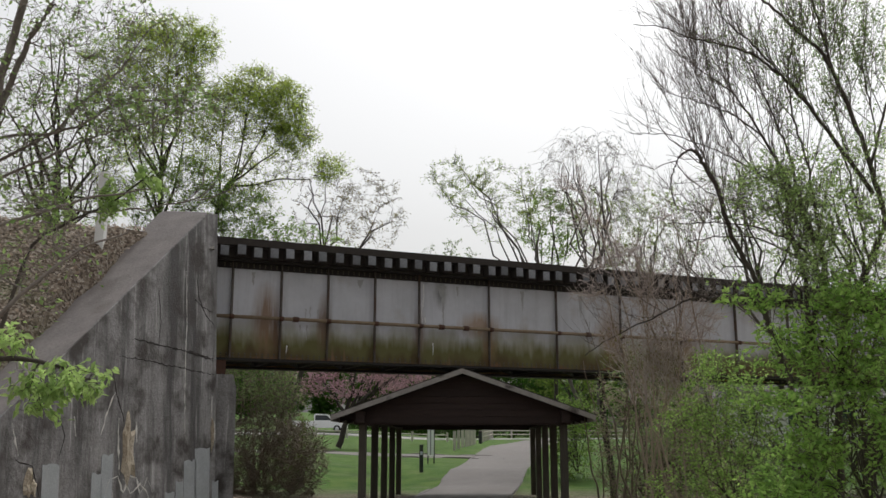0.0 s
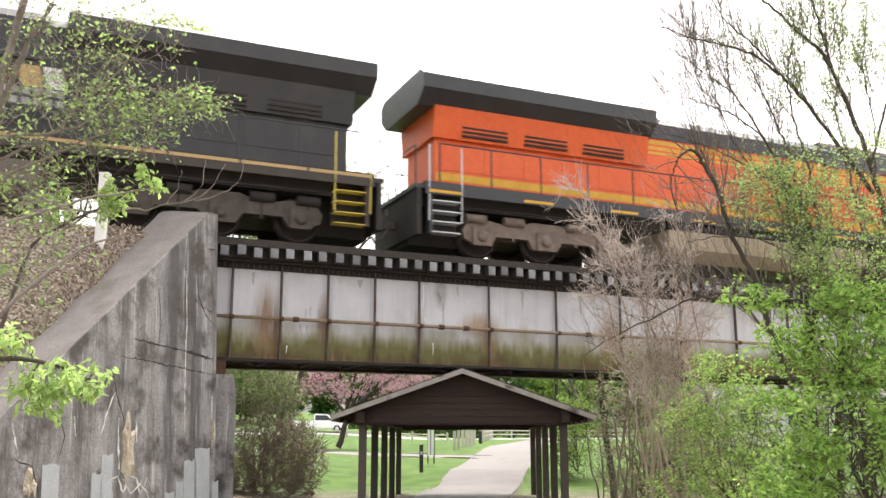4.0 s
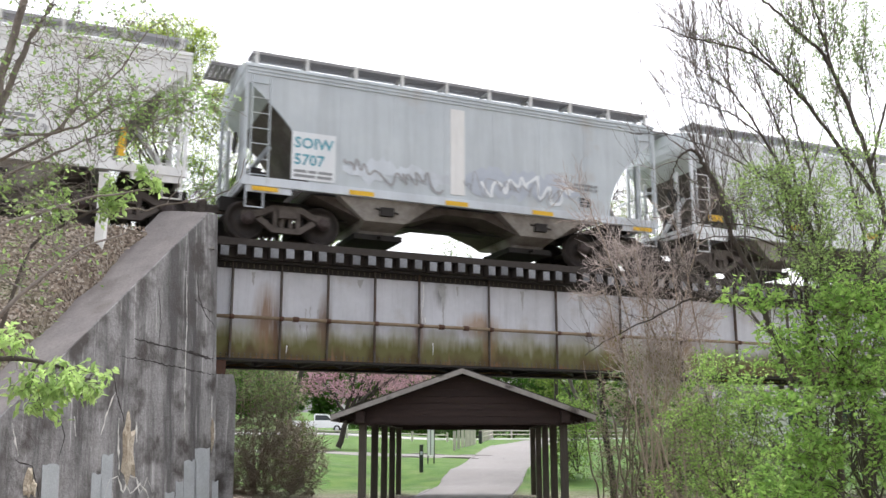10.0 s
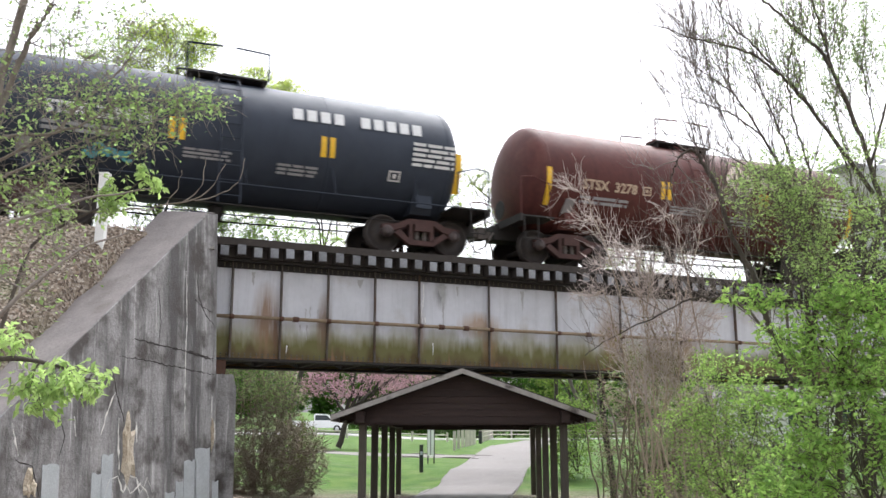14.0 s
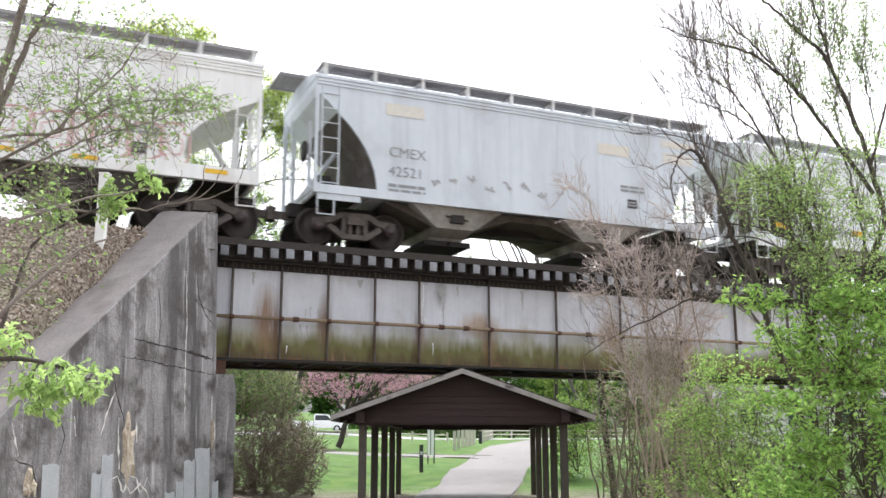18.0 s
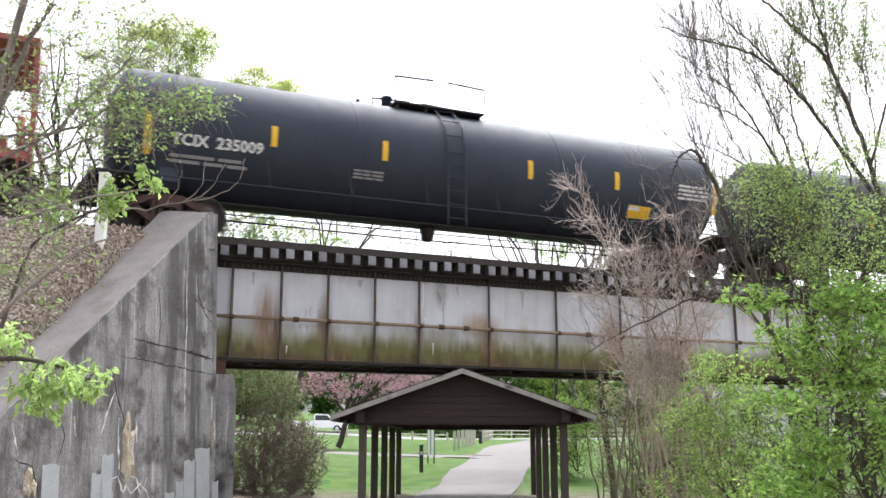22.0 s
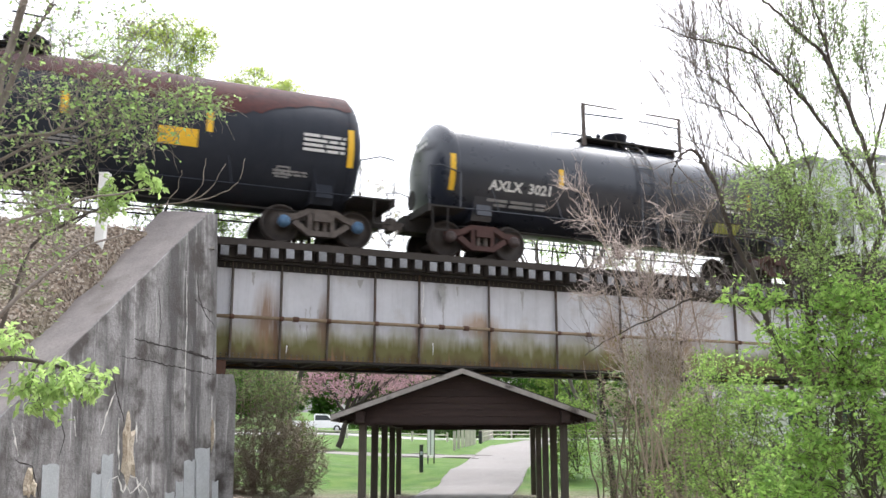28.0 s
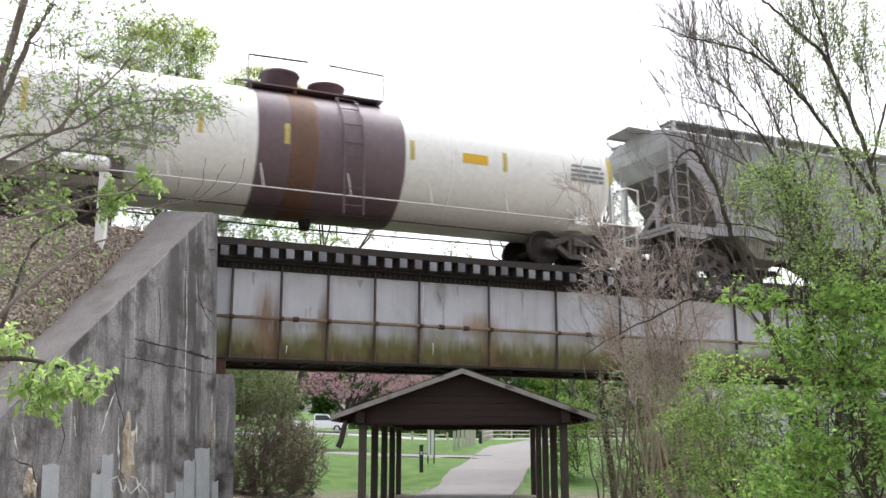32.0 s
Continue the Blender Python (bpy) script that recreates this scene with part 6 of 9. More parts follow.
# 1: rust-blotched hopper
RUSTED_CREAM = hopper_paint("rust_bloomed_cream_paint", (0.82, 0.815, 0.80), (0.74, 0.73, 0.71), (0.60, 0.55, 0.50), (0.58, 0.85), 0.25)
for x0, half_x, z0, strength in ((-4.3, 1.6, 3.45, 0.9), (-2.6, 1.3, 3.35, 0.95), (-0.1, 1.0, 3.3, 0.35), (1.9, 1.35, 3.3, 1.0), (4.6, 0.85, 3.25, 1.0)):
    blotch(RUSTED_CREAM, x0, half_x, z0, 0.85, (0.72, 0.52, 0.32), strength * 0.85, 0.02, 0.14, (2.2, 1, 0.5))
    blotch(RUSTED_CREAM, x0, half_x * 0.9, z0 + 0.08, 0.6, (0.60, 0.30, 0.10), strength * 0.9, 0.04, 0.2, (2.6, 1, 0.4))
c, y, end, low, top = covered_hopper("dirty white covered hopper with orange rust patches under the roof", 12.5, 2, RUSTED_CREAM)
car_marks(c, y, "CMEX", "140007", -4.40, 2.12, 1.72, 0.36, GREY_PAINT)
uprights(c, y, ((-4.53, 1.5, 2.45), (-2.0, 1.5, 1.87), (1.62, 1.58, 1.97), (4.13, 1.45, 2.4)))
bars(c, 2.3, -y, 1.6, 0.55, 0.3, 3, BLUE_SPRAY)
bars(c, 3.2, -y, 1.62, 0.8, 0.36, 3, GREY_PAINT)
place(c, 74.45, 86.95)
# 2: white with boxed mark
c, y, end, low, top = covered_hopper("chalky white covered hopper with a grey boxed mark", 13.1, 2, PALE_WARM, style="curved", walk_paint=mat_walk_dark, bay_paint=BAY_DARK, cut=0.75)
panel(c, -4.14, -3.06, 2.04, 2.73, -y, GREYISH, "mark_panel")
letters("CMEX", 0.3, GREY_PAINT, c, pose(-4.05, -y - 0.006, 2.44), "reporting_mark")
letters("15081", 0.3, GREY_PAINT, c, pose(-4.05, -y - 0.006, 2.1), "car_number")
bars(c, -4.1, -y, 1.66, 0.85, 0.26, 2, GREY_PAINT)
bars(c, -0.7, -y, 1.6, 0.85, 0.3, 2, PINK_SPRAY)
data_plate(c, y, 2.87, 1.65)
lying(c, y + 0.03, (-5.0, 5.0), 1.22, 0.6, 0.08)
place(c, 86.95, 100.08)
# 3: pale hopper with a scrawl
c, y, end, low, top = covered_hopper("off-white covered hopper with a dark scrawl on its flank", 12.8, 2, PALE_WARM)
car_marks(c, y, "CMEX", "150005", -4.78, 2.25, 1.80, 0.36, BLUE_PAINT)
scrawl(c, -1.52, -y, 1.45, 1.16, 0.5, BLACK_PAINT, 2)
scrawl(c, 2.62, -y, 1.68, 0.4, 0.34, GREY_PAINT, 9, 0.015, loops=3)
uprights(c, y, ((-4.95, 1.42, 2.05), (-2.5, 1.42, 1.8), (1.35, 1.42, 1.8), (4.4, 1.42, 2.05)))
data_plate(c, y, 2.28, 1.6)
place(c, 100.1, 112.9)
# 4: bluish, heavily sprayed
c, y, end, low, top = covered_hopper("faded bluish-grey covered hopper daubed with pale graffiti", 12.5, 2, BLUISH, walk_paint=mat_walk_dark, sill_paint=GREYISH)
sprayed(c, -3.3, -y, 1.35, 3.2, 0.85, GREYISH, 4)
sprayed(c, -0.2, -y, 1.3, 3.4, 0.95, BLUE_SPRAY, 24)
scrawl(c, -3.3, -y - 0.008, 1.35, 2.6, 0.8, SHADOWY, 14, 0.035, loops=6)
scrawl(c, 0.3, -y - 0.008, 1.35, 2.8, 0.85, PALE, 15, 0.05, loops=6)
scrawl(c, -0.2, -y - 0.012, 1.4, 3.0, 0.7, SHADOWY, 16, 0.014, loops=9)
panel(c, -4.52, -3.47, 1.34, 2.48, -y - 0.012, PALE, "mark_panel")
for i, z in enumerate((2.1, 1.7)):
    letters("SOIW" if i == 0 else "5707", 0.36, CYAN_SPRAY, c, pose(-4.46, -y - 0.018, z), "reporting_mark" if i == 0 else "car_number")
bars(c, -4.45, -y - 0.018, 1.38, 0.9, 0.22, 2, GREY_PAINT)
panel(c, -0.53, -0.14, 1.4, 3.6, -y - 0.001, CREAM, "rust_streak")
lying(c, y + 0.03, (-2.82, -0.37, 2.04), 1.17, 0.6, 0.11)
lying(c, y + 0.02, (-5.1, 5.1), 1.03, 0.6, 0.1)
data_plate(c, y + 0.012, 3.32, 1.58)
place(c, 112.9, 125.3)
# 5: clean pale with panelled sides
c, y, end, low, top = covered_hopper("pale grey covered hopper with yellow corner reflectors", 12.4, 2, PALE)
car_marks(c, y, "CMEX", "150195", -3.83, 2.4, 1.92, 0.37, GREY_PAINT, 1.05)
scrawl(c, -5.0, -y, 2.3, 0.4, 0.25, BLACK_PAINT, 6, 0.012, loops=3)
lying(c, y, (-4.8, -1.85, 1.2, 4.2), 1.58)
data_plate(c, y, 2.96, 1.6)
place(c, 125.3, 137.7)


def plates(c, on, x, z, wide, high, rows, material, name="stencil_block"):
    """Lines of small writing on a tank's flank."""
    return bars(c, 0, 0, 0, wide, high, rows, material, m=on(x, z, 0.02), name=name, seed=int(x * 10))


def framed_box(c, on, x, z, size, material):
    bm = B()
    w, h = size, size * 0.9
    for q in ((0, w, 0, 0.04), (0, w, h - 0.04, h), (0, 0.04, 0, h), (w - 0.04, w, 0, h), (w * 0.35, w * 0.65, h * 0.3, h * 0.7)):
        box(bm, q[0], q[1], -0.004, 0, q[2], q[3])
    part("data_panel", bm, material, c, at=on(x, z, 0.02))


def diamond(c, on, x, z, r, material):
    bm = B()
    bm.faces.new([bm.verts.new(p) for p in ((0, -0.004, -r), (r, -0.004, 0), (0, -0.004, r), (-r, -0.004, 0))])
    part("hazard_placard", bm, material, c, at=on(x, z, 0.05))


def starch_tank(label, number, u0, u1, paint, second, middle, base=2.0):
    c, on, th, zc = tank_car(label, u1 - u0, 1.46, paint, "low", iron=TRUCK_RED, middle=middle)
    letters("STSX", 0.36, second, c, on(-4.25, base, 0.02), "reporting_mark", bold=0.03)
    letters(number, 0.36, second, c, on(-3.26, base, 0.02), "car_number", bold=0.03)
    framed_box(c, on, -2.36, base, 0.27, second)
    plates(c, on, -4.3, base - 0.38, 1.5, 0.26, 2, DIM_WHITE)
    mark(c, on, -5.33, 1.5, 0.15, 0.95, YELLOW)
    mark(c, on, 5.13, 1.5, 0.15, 0.95, YELLOW)
    for x in (-1.74, -1.53, 1.69, 1.9):
        mark(c, on, x, 1.97, 0.13, 0.48, YELLOW)
    plates(c, on, -1.4, 1.62, 1.05, 0.26, 3, DIM_WHITE)
    plates(c, on, 0.7, 1.5, 0.95, 0.3, 3, DIM_WHITE)
    plates(c, on, 3.97, 2.0, 1.1, 0.62, 5, WHITE_PAINT, "data_panel")
    framed_box(c, on, 3.4, 1.62, 0.3, WHITE_PAINT)
    part("saddle_plate", box(B(), -0.14, 0.14, -0.02, 0.0, 0, 0.55), mat_walk_dark, c, at=on(-4.6, 1.3, 0.02))
    return c, on, th, zc


def name_blocks(c, on, x, z, count, wide, high, material, skip=()):
    """A company's name as plain upright blocks."""
    for i in range(count):
        if i in skip:
            continue
        bm = box(B(), 0, wide * 0.7, -0.004, 0, 0, high)
        part("name_block", bm, material, c, at=on(x + i * wide, z, 0.03))


c, on, th, zc = starch_tank("black tank car with yellow reflectors and white block lettering", "3002", 137.7, 150.9, TANK_BLACK, WHITE_PAINT, 0.0)
name_blocks(c, on, 1.02, 2.78, 10, 0.33, 0.3, WHITE_PAINT, (4,))
scrawl(c, 0, 0, 0, 0.7, 0.55, BLUE_SPRAY, 3, 0.045, m=on(0.9, 2.02, 0.03), loops=3)
scrawl(c, 0, 0, 0, 0.75, 0.4, BLUE_SPRAY, 9, 0.03, m=on(0.88, 2.12, 0.045), loops=4)
scrawl(c, 0, 0, 0, 1.0, 0.4, GREY_PAINT, 5, 0.014, m=on(-2.7, 1.45, 0.02), loops=5)
place(c, 137.7, 150.9)
c, on, th, zc = starch_tank("black tank car with a cyan tag and white block lettering", "3294", 150.9, 163.9, TANK_BLACK, WHITE_PAINT, -0.4, 2.22)
name_blocks(c, on, 1.02, 2.78, 10, 0.33, 0.3, WHITE_PAINT, (4,))
scrawl(c, 0, 0, 0, 1.0, 0.36, CYAN_SPRAY, 7, 0.05, m=on(-3.4, 1.4, 0.03), loops=4)
scrawl(c, 0, 0, 0, 1.0, 0.34, CYAN_SPRAY, 17, 0.03, m=on(-3.4, 1.44, 0.045), loops=5)
place(c, 150.9, 163.9)
c, on, th, zc = starch_tank("dark maroon tank car with a cream round emblem", "3278", 163.9, 177.0, TANK_BROWN, mat("faded_cream_lettering", (0.55, 0.42, 0.3), (0.45, 0.33, 0.24), 9.0, 0.7), -0.4)
CREAM_MARK = mat("cream_emblem", (0.72, 0.62, 0.52), (0.62, 0.5, 0.42), 7.0, 0.7)
for dx, dz in ((0.2, 0.0), (-0.2, 0.0), (0.0, 0.2), (0.0, -0.2)):
    bm = lathe(B(), [(-0.004, 0.3), (0.0, 0.3)], 20, "y")
    part("emblem_lobe", bm, CREAM_MARK, c, at=on(1.04 + dx, 2.75 + dz, 0.03))
bm = B()
for q in ((-0.03, 0.03, -0.38, 0.38), (-0.38, 0.38, -0.03, 0.03), (-0.22, -0.17, -0.2, 0.2), (0.17, 0.22, -0.2, 0.2)):
    box(bm, q[0], q[1], -0.004, 0, q[2], q[3])
part("emblem_cross", bm, TANK_BROWN, c, at=on(1.04, 2.75, 0.05))
name_blocks(c, on, 1.81, 2.6, 6, 0.33, 0.36, CREAM_MARK)
place(c, 163.9, 177.0)
# hopper half hidden by the gap in the view
c, y, end, low, top = covered_hopper("pale grey covered hopper with a small green tag", 12.7, 2, PALE, iron=TRUCK_IRON)
sprayed(c, 1.2, -y, 1.4, 1.4, 0.22, CYAN_SPRAY, 8)
scrawl(c, 1.8, -y, 1.7, 0.3, 0.35, GREY_PAINT, 4, 0.012, loops=2)
bars(c, -3.83, -y, 1.8, 1.3, 0.8, 2, GREY_PAINT)
lying(c, y, (-4.8, -1.9, 1.2, 4.4), 1.58)
data_plate(c, y, 2.96, 1.62)
scrawl(c, end - 2.4, -y - 0.03, 1.2, 1.2, 0.16, GREY_PAINT, 21, 0.012, loops=6)
place(c, 177.0, 189.7)
# pink graffiti hopper
c, y, end, low, top = covered_hopper("dusty white covered hopper with pink outline graffiti", 12.4, 2, PALE_WARM, style="curved", walk_paint=mat_walk_dark, bay_paint=BAY_DARK)
car_marks(c, y, "CMEX", "110522", -3.4, 2.4, 1.92, 0.3, GREY_PAINT, 1.1)
bubbles(c, -3.9, -y, 1.22, (0.6, 0.55, 0.7, 0.5, 0.65), 0.5, WASHED_BLUE, 31, 0.045)
bubbles(c, -0.3, -y - 0.004, 1.36, (1.15, 0.8, 0.45, 0.75, 0.7, 0.6), 0.92, PINK_SPRAY, 12, 0.026)
lying(c, y + 0.03, (-4.9, -1.6, 0.3, 1.9, 4.6), 1.3, 0.5, 0.1)
data_plate(c, y + 0.015, 2.96, 1.65)
place(c, 189.7, 202.1)
# grey, darker stained
FADED_CREAM = mat("faded_cream_patch", (0.70, 0.66, 0.57), (0.66, 0.64, 0.60), 1.5, 0.7)
c, y, end, low, top = covered_hopper("dull grey covered hopper with sooty streaks", 12.9, 2, GREYISH, walk_paint=mat_walk_dark)
car_marks(c, y, "CMEX", "42521", -4.0, 2.3, 1.82, 0.36, GREY_PAINT)
for x, z in ((-3.58, 3.36), (2.43, 3.14), (4.54, 3.13)):
    panel(c, x - 0.5, x + 0.5, z - 0.15, z + 0.15, -y, FADED_CREAM, "faded_patch")
panel(c, 4.0, 5.1, 3.44, 3.62, -y, FADED_CREAM, "faded_patch")
data_plate(c, y, 2.96, 1.7)
for i in range(9):
    x = -2.9 + i * 0.5
    scrawl(c, x, -y, 1.5 + 0.1 * (i % 3), 0.26, 0.28, SHADOWY, 60 + i, 0.03, loops=2, name="soot_mark")
place(c, 202.1, 215.0)
# pale with tag
c, y, end, low, top = covered_hopper("pale covered hopper with a black tag by its number", 12.9, 2, PALE)
car_marks(c, y, "CMEX", "150274", -3.75, 2.46, 2.0, 0.37, GREY_PAINT)
scrawl(c, -2.84, -y, 1.3, 1.1, 0.55, BLACK_PAINT, 41, 0.02, loops=5)
scrawl(c, -1.35, -y, 2.05, 1.35, 0.35, BLACK_PAINT, 42, 0.016, loops=6)
lying(c, y, (-4.75, -1.8, -0.2, 2.6, 4.6), 1.6)
data_plate(c, y, 3.2, 1.66)
place(c, 215.0, 227.9)


# open-topped oxide-red hopper
def open_hopper():
    length = 241.25 - 227.9
    half = length / 2
    end, y, top, low = half - 0.72, 1.5, 3.70, 1.3
    car = empty("open_hopper", pose(0, 0, 0), "faded oxide-red open-top hopper with ribbed steel sides and white lettering", "rail car", "cars of the freight train")
    a = 4.65
    for k in (-1, 1):
        part("side", box(B(), -a, a, k * y - 0.02, k * y + 0.02, low + 0.95, top), OXIDE, car)
        part("lower_side", box(B(), -a, a, k * y - 0.022, k * y + 0.022, low, low + 0.95), OXIDE_PALE, car)
        n = 10
        for i in range(n + 1):
            x = -a + 0.04 + i * (2 * a - 0.08) / n
            part("side_rib", box(B(), x - 0.045, x + 0.045, min(k * y, k * (y + 0.09)), max(k * y, k * (y + 0.09)), low - 0.05, top), OXIDE, car, bevel=0.01)
        part("top_chord", box(B(), -end, end, k * y - 0.06, k * y + 0.1, top - 0.06, top + 0.06), OXIDE, car, bevel=0.01)
        part("side_sill", box(B(), -end, end, k * y - 0.05, k * y + 0.05, low - 0.18, low), OXIDE, car, bevel=0.01)
    for e in (-1, 1):
        bm = B()
        v = [bm.verts.new(p) for p in ((e * a, -y, top), (e * a, y, top), (e * (a - 2.1), y, low - 0.1), (e * (a - 2.1), -y, low - 0.1), (e * (a + 0.03), -y, top), (e * (a + 0.03), y, top), (e * (a - 2.05), y, low - 0.14), (e * (a - 2.05), -y, low - 0.14))]
        for f in ((0, 1, 2, 3), (4, 7, 6, 5), (0, 4, 5, 1), (1, 5, 6, 2), (2, 6, 7, 3), (3, 7, 4, 0)):
            bm.faces.new([v[i] for i in f])
        part("slope_sheet", bm, OXIDE, car)
        part("end_chord", box(B(), min(e * a, e * (end + 0.05)), max(e * a, e * (end + 0.05)), -y - 0.02, y + 0.02, top - 0.03, top + 0.05), OXIDE, car)
        for yy in (-y, -0.5, 0.5, y):
            part("end_post", box(B(), e * end - 0.05, e * end + 0.05, yy - 0.05, yy + 0.05, low - 0.1, top), OXIDE, car)
        part("end_sill", box(B(), min(e * end, e * (end - 0.9)), max(e * end, e * (end - 0.9)), -1.45, 1.45, low - 0.12, low - 0.05), UNDER, car)
        ladder(car, e * (end - 0.0), -y - 0.08, low - 0.4, top, 0.4, OXIDE, 8)
        part("brake_reservoir", tube(B(), (e * (end - 0.6), -0.9, 1.6), (e * (end - 0.6), -0.5, 1.6), 0.18, k=10), OXIDE, car)
        part("brake_cylinder", tube(B(), (e * (end - 0.2), -1.2, 1.5), (e * (end - 0.2), -1.2, 2.1), 0.09, k=8), OXIDE, car)
    # three bays: dark funnels behind red saw-toothed side gussets
    w = 1.98
    for i in range(3):
        x = -2.2 + w * i
        part("bay", prism(B(), [(x - 1.0, low - 0.1), (x + 1.0, low - 0.1), (x + 0.99, 0.7), (x + 0.5, 0.28), (x - 0.5, 0.28), (x - 0.99, 0.7)], -1.1, 1.1), BAY_BLACK, car, "dark funnel bay", bevel=0.02)
        for k in (-1, 1):
            part("side_gusset", prism(B(), [(x - w * 0.48, low - 0.16), (x + w * 0.48, low - 0.16), (x + 0.07, 0.5), (x - 0.07, 0.5)], min(k * 1.28, k * 1.32), max(k * 1.28, k * 1.32)), OXIDE_DULL, car)
            for side in (-1, 1):
                part("door_strut", pipe(B(), [(x + side * w * 0.47, k * 1.34, low - 0.2), (x + side * 0.06, k * 1.34, 0.48)], 0.045, 4), OXIDE_DULL, car)
        part("lock_bar", pipe(B(), [(x - w * 0.22, -1.36, 0.62), (x + 0.1, -1.36, 0.5)], 0.04, 5), TRUCK_RED, car)
    part("centre_sill", box(B(), -half + 0.4, half - 0.4, -0.2, 0.2, 0.75, 1.1), UNDER, car)
    # large white upper row: blocks for the company's name; the number below it
    for i in range(8):
        x = -3.66 + 0.945 * i
        bm = B()
        box(bm, 0.0, 0.1, -0.004, 0, 0, 0.56)
        box(bm, 0.26, 0.36, -0.004, 0, 0, 0.56)
        box(bm, 0.1, 0.26, -0.004, 0, 0.47, 0.56)
        box(bm, 0.1, 0.26, -0.004, 0, 0.0, 0.09)
        part("name_block", bm, WHITE_PAINT, car, at=pose(x, -y - 0.025, 2.72))
    for i, ch in enumerate("109953"):
        x = -2.62 + 0.93 * i
        letters(ch, 0.6, WHITE_PAINT, car, pose(x, -y - 0.025, 2.0), "car_number")
    for x in (-4.56, -4.22, 3.83, 4.17):
        panel(car, x, x + 0.28, 1.44, 1.70, -y - 0.022, YELLOW)
    for x in (-2.3, -0.3, 1.7):
        for q in (0, 0.45):
            panel(car, x + q, x + q + 0.36, low + 0.02, low + 0.14, -y - 0.022, YELLOW)
    bars(car, -a + 1.5, -y - 0.025, 1.45, 1.0, 0.3, 2, DIM_WHITE)
    bars(car, -a + 0.3, -y - 0.025, 1.42, 0.9, 0.14, 1, DIM_WHITE)
    bars(car, a - 1.9, -y - 0.025, 1.45, 0.55, 0.32, 3, WHITE_PAINT)
    bars(car, a - 0.85, -y - 0.025, 1.4, 0.6, 0.6, 2, DIM_WHITE)
    truck(car, -(end - 1.15), TRUCK_RED)
    truck(car, end - 1.15, TRUCK_RED)
    couplers(car, half)
    return car


place(open_hopper(), 227.9, 241.25)


RUST_TOP = mat("rust_bloom_on_black", (0.085, 0.030, 0.026), (0.038, 0.026, 0.030), 0.9, 0.8, spec=0.15, streak=0.4)


def rusty_top(c, r, zc, x0, x1, seed):
    """Rust that has bloomed along the tank's top and runs a little down its flank."""
    q = random.Random(seed)
    bm = B()
    rows, low, n = [], 24.0, 90
    for i in range(n + 1):
        low = min(36.0, max(10.0, low + q.uniform(-4.5, 4.5)))
        x = x0 + (x1 - x0) * i / n
        rows.append([bm.verts.new((x, -(r + 0.012) * math.cos(radians(a)), zc + (r + 0.012) * math.sin(radians(a)))) for a in [low + (130 - low) * k / 18 for k in range(19)]])
    for a, b in zip(rows, rows[1:]):
        for k in range(18):
            bm.faces.new((a[k], b[k], b[k + 1], a[k + 1])).smooth = True
    part("rust_patch", bm, RUST_TOP, c, "dull red rust along the top")


def long_tank(label, code, number, x_mark, z_mark, u0, u1, paint, dome, tall, short, z_short, r=1.46, iron=TRUCK_RED, cap=CAP_DARK, middle=0.0, platform=1.9, white=WHITE_PAINT, size=0.35, data=(6.9, 2.0), ladder_x=None, note=0.9):
    """tall: end reflectors (x, z0, z1); short: the x of small ones round height z_short."""
    c, on, th, zc = tank_car(label, u1 - u0, r, paint, dome, iron=iron, cap=cap, middle=middle, platform=platform, ladder_x=ladder_x)
    if code:
        code_ob = letters(code, size, white, c, on(x_mark, z_mark, 0.02), "reporting_mark", bold=0.005 if "M" in code else 0.03)
        after = max(v.co.x for v in code_ob.data.vertices) + size * 0.45
        letters(number, size, white, c, on(x_mark + after, z_mark, 0.02), "car_number", bold=0.03)
        plates(c, on, x_mark, z_mark - 0.38, 1.7, 0.26, 2, DIM_WHITE)
    for x, z0, z1 in tall:
        mark(c, on, x - 0.075, z0, 0.15, z1 - z0, YELLOW)
    for x in short:
        mark(c, on, x - 0.07, z_short - 0.24, 0.14, 0.48, YELLOW)
    plates(c, on, data[0] - 0.5, data[1], 1.0, 0.45, 4, WHITE_PAINT, "data_panel")
    plates(c, on, note, zc - 0.8, 0.75, 0.26, 3, DIM_WHITE)
    plates(c, on, th - 2.6, zc - 0.9, 0.8, 0.16, 2, DIM_WHITE)
    bars(c, 0, 0, 0, 0.8, 0.3, 2, WHITE_PAINT, m=pose(-th - 0.02, 0.1, zc + 0.55, 0, 0, -90), name="end_mark")
    return c, on, th, zc


c, on, th, zc = long_tank("black tank car with a yellow and white placard", "TCIX", "235009", -7.05, 1.87, 241.25, 259.5, TANK_BLACK, "capped", ((-7.55, 1.6, 2.5), (7.78, 1.7, 2.55)), (-4.79, -2.10, 1.86, 4.5), 2.3, data=(6.98, 2.0), middle=-0.37, note=-2.85, platform=2.5, ladder_x=-0.26)
mark(c, on, 4.95, 1.42, 0.72, 0.3, YELLOW, "placard")
mark(c, on, 4.95, 1.6, 0.36, 0.13, WHITE_PAINT, "placard_stripe")
place(c, 241.25, 259.5)
c, on, th, zc = long_tank("black tank car with a red diamond placard", "XOMX", "100036", -7.09, 1.85, 259.5, 278.2, TANK_BLACK, "aside", ((-7.6, 1.8, 2.65), (7.46, 1.7, 2.6)), (-4.66, -1.59, 1.42), 2.13, white=DIM_WHITE, data=(6.78, 2.15), middle=0.25, platform=1.6, ladder_x=0.5)
mark(c, on, 3.8, 1.9, 0.8, 0.28, YELLOW, "placard")
diamond(c, on, 7.1, 1.41, 0.2, RED_SIGN)
place(c, 259.5, 278.2)
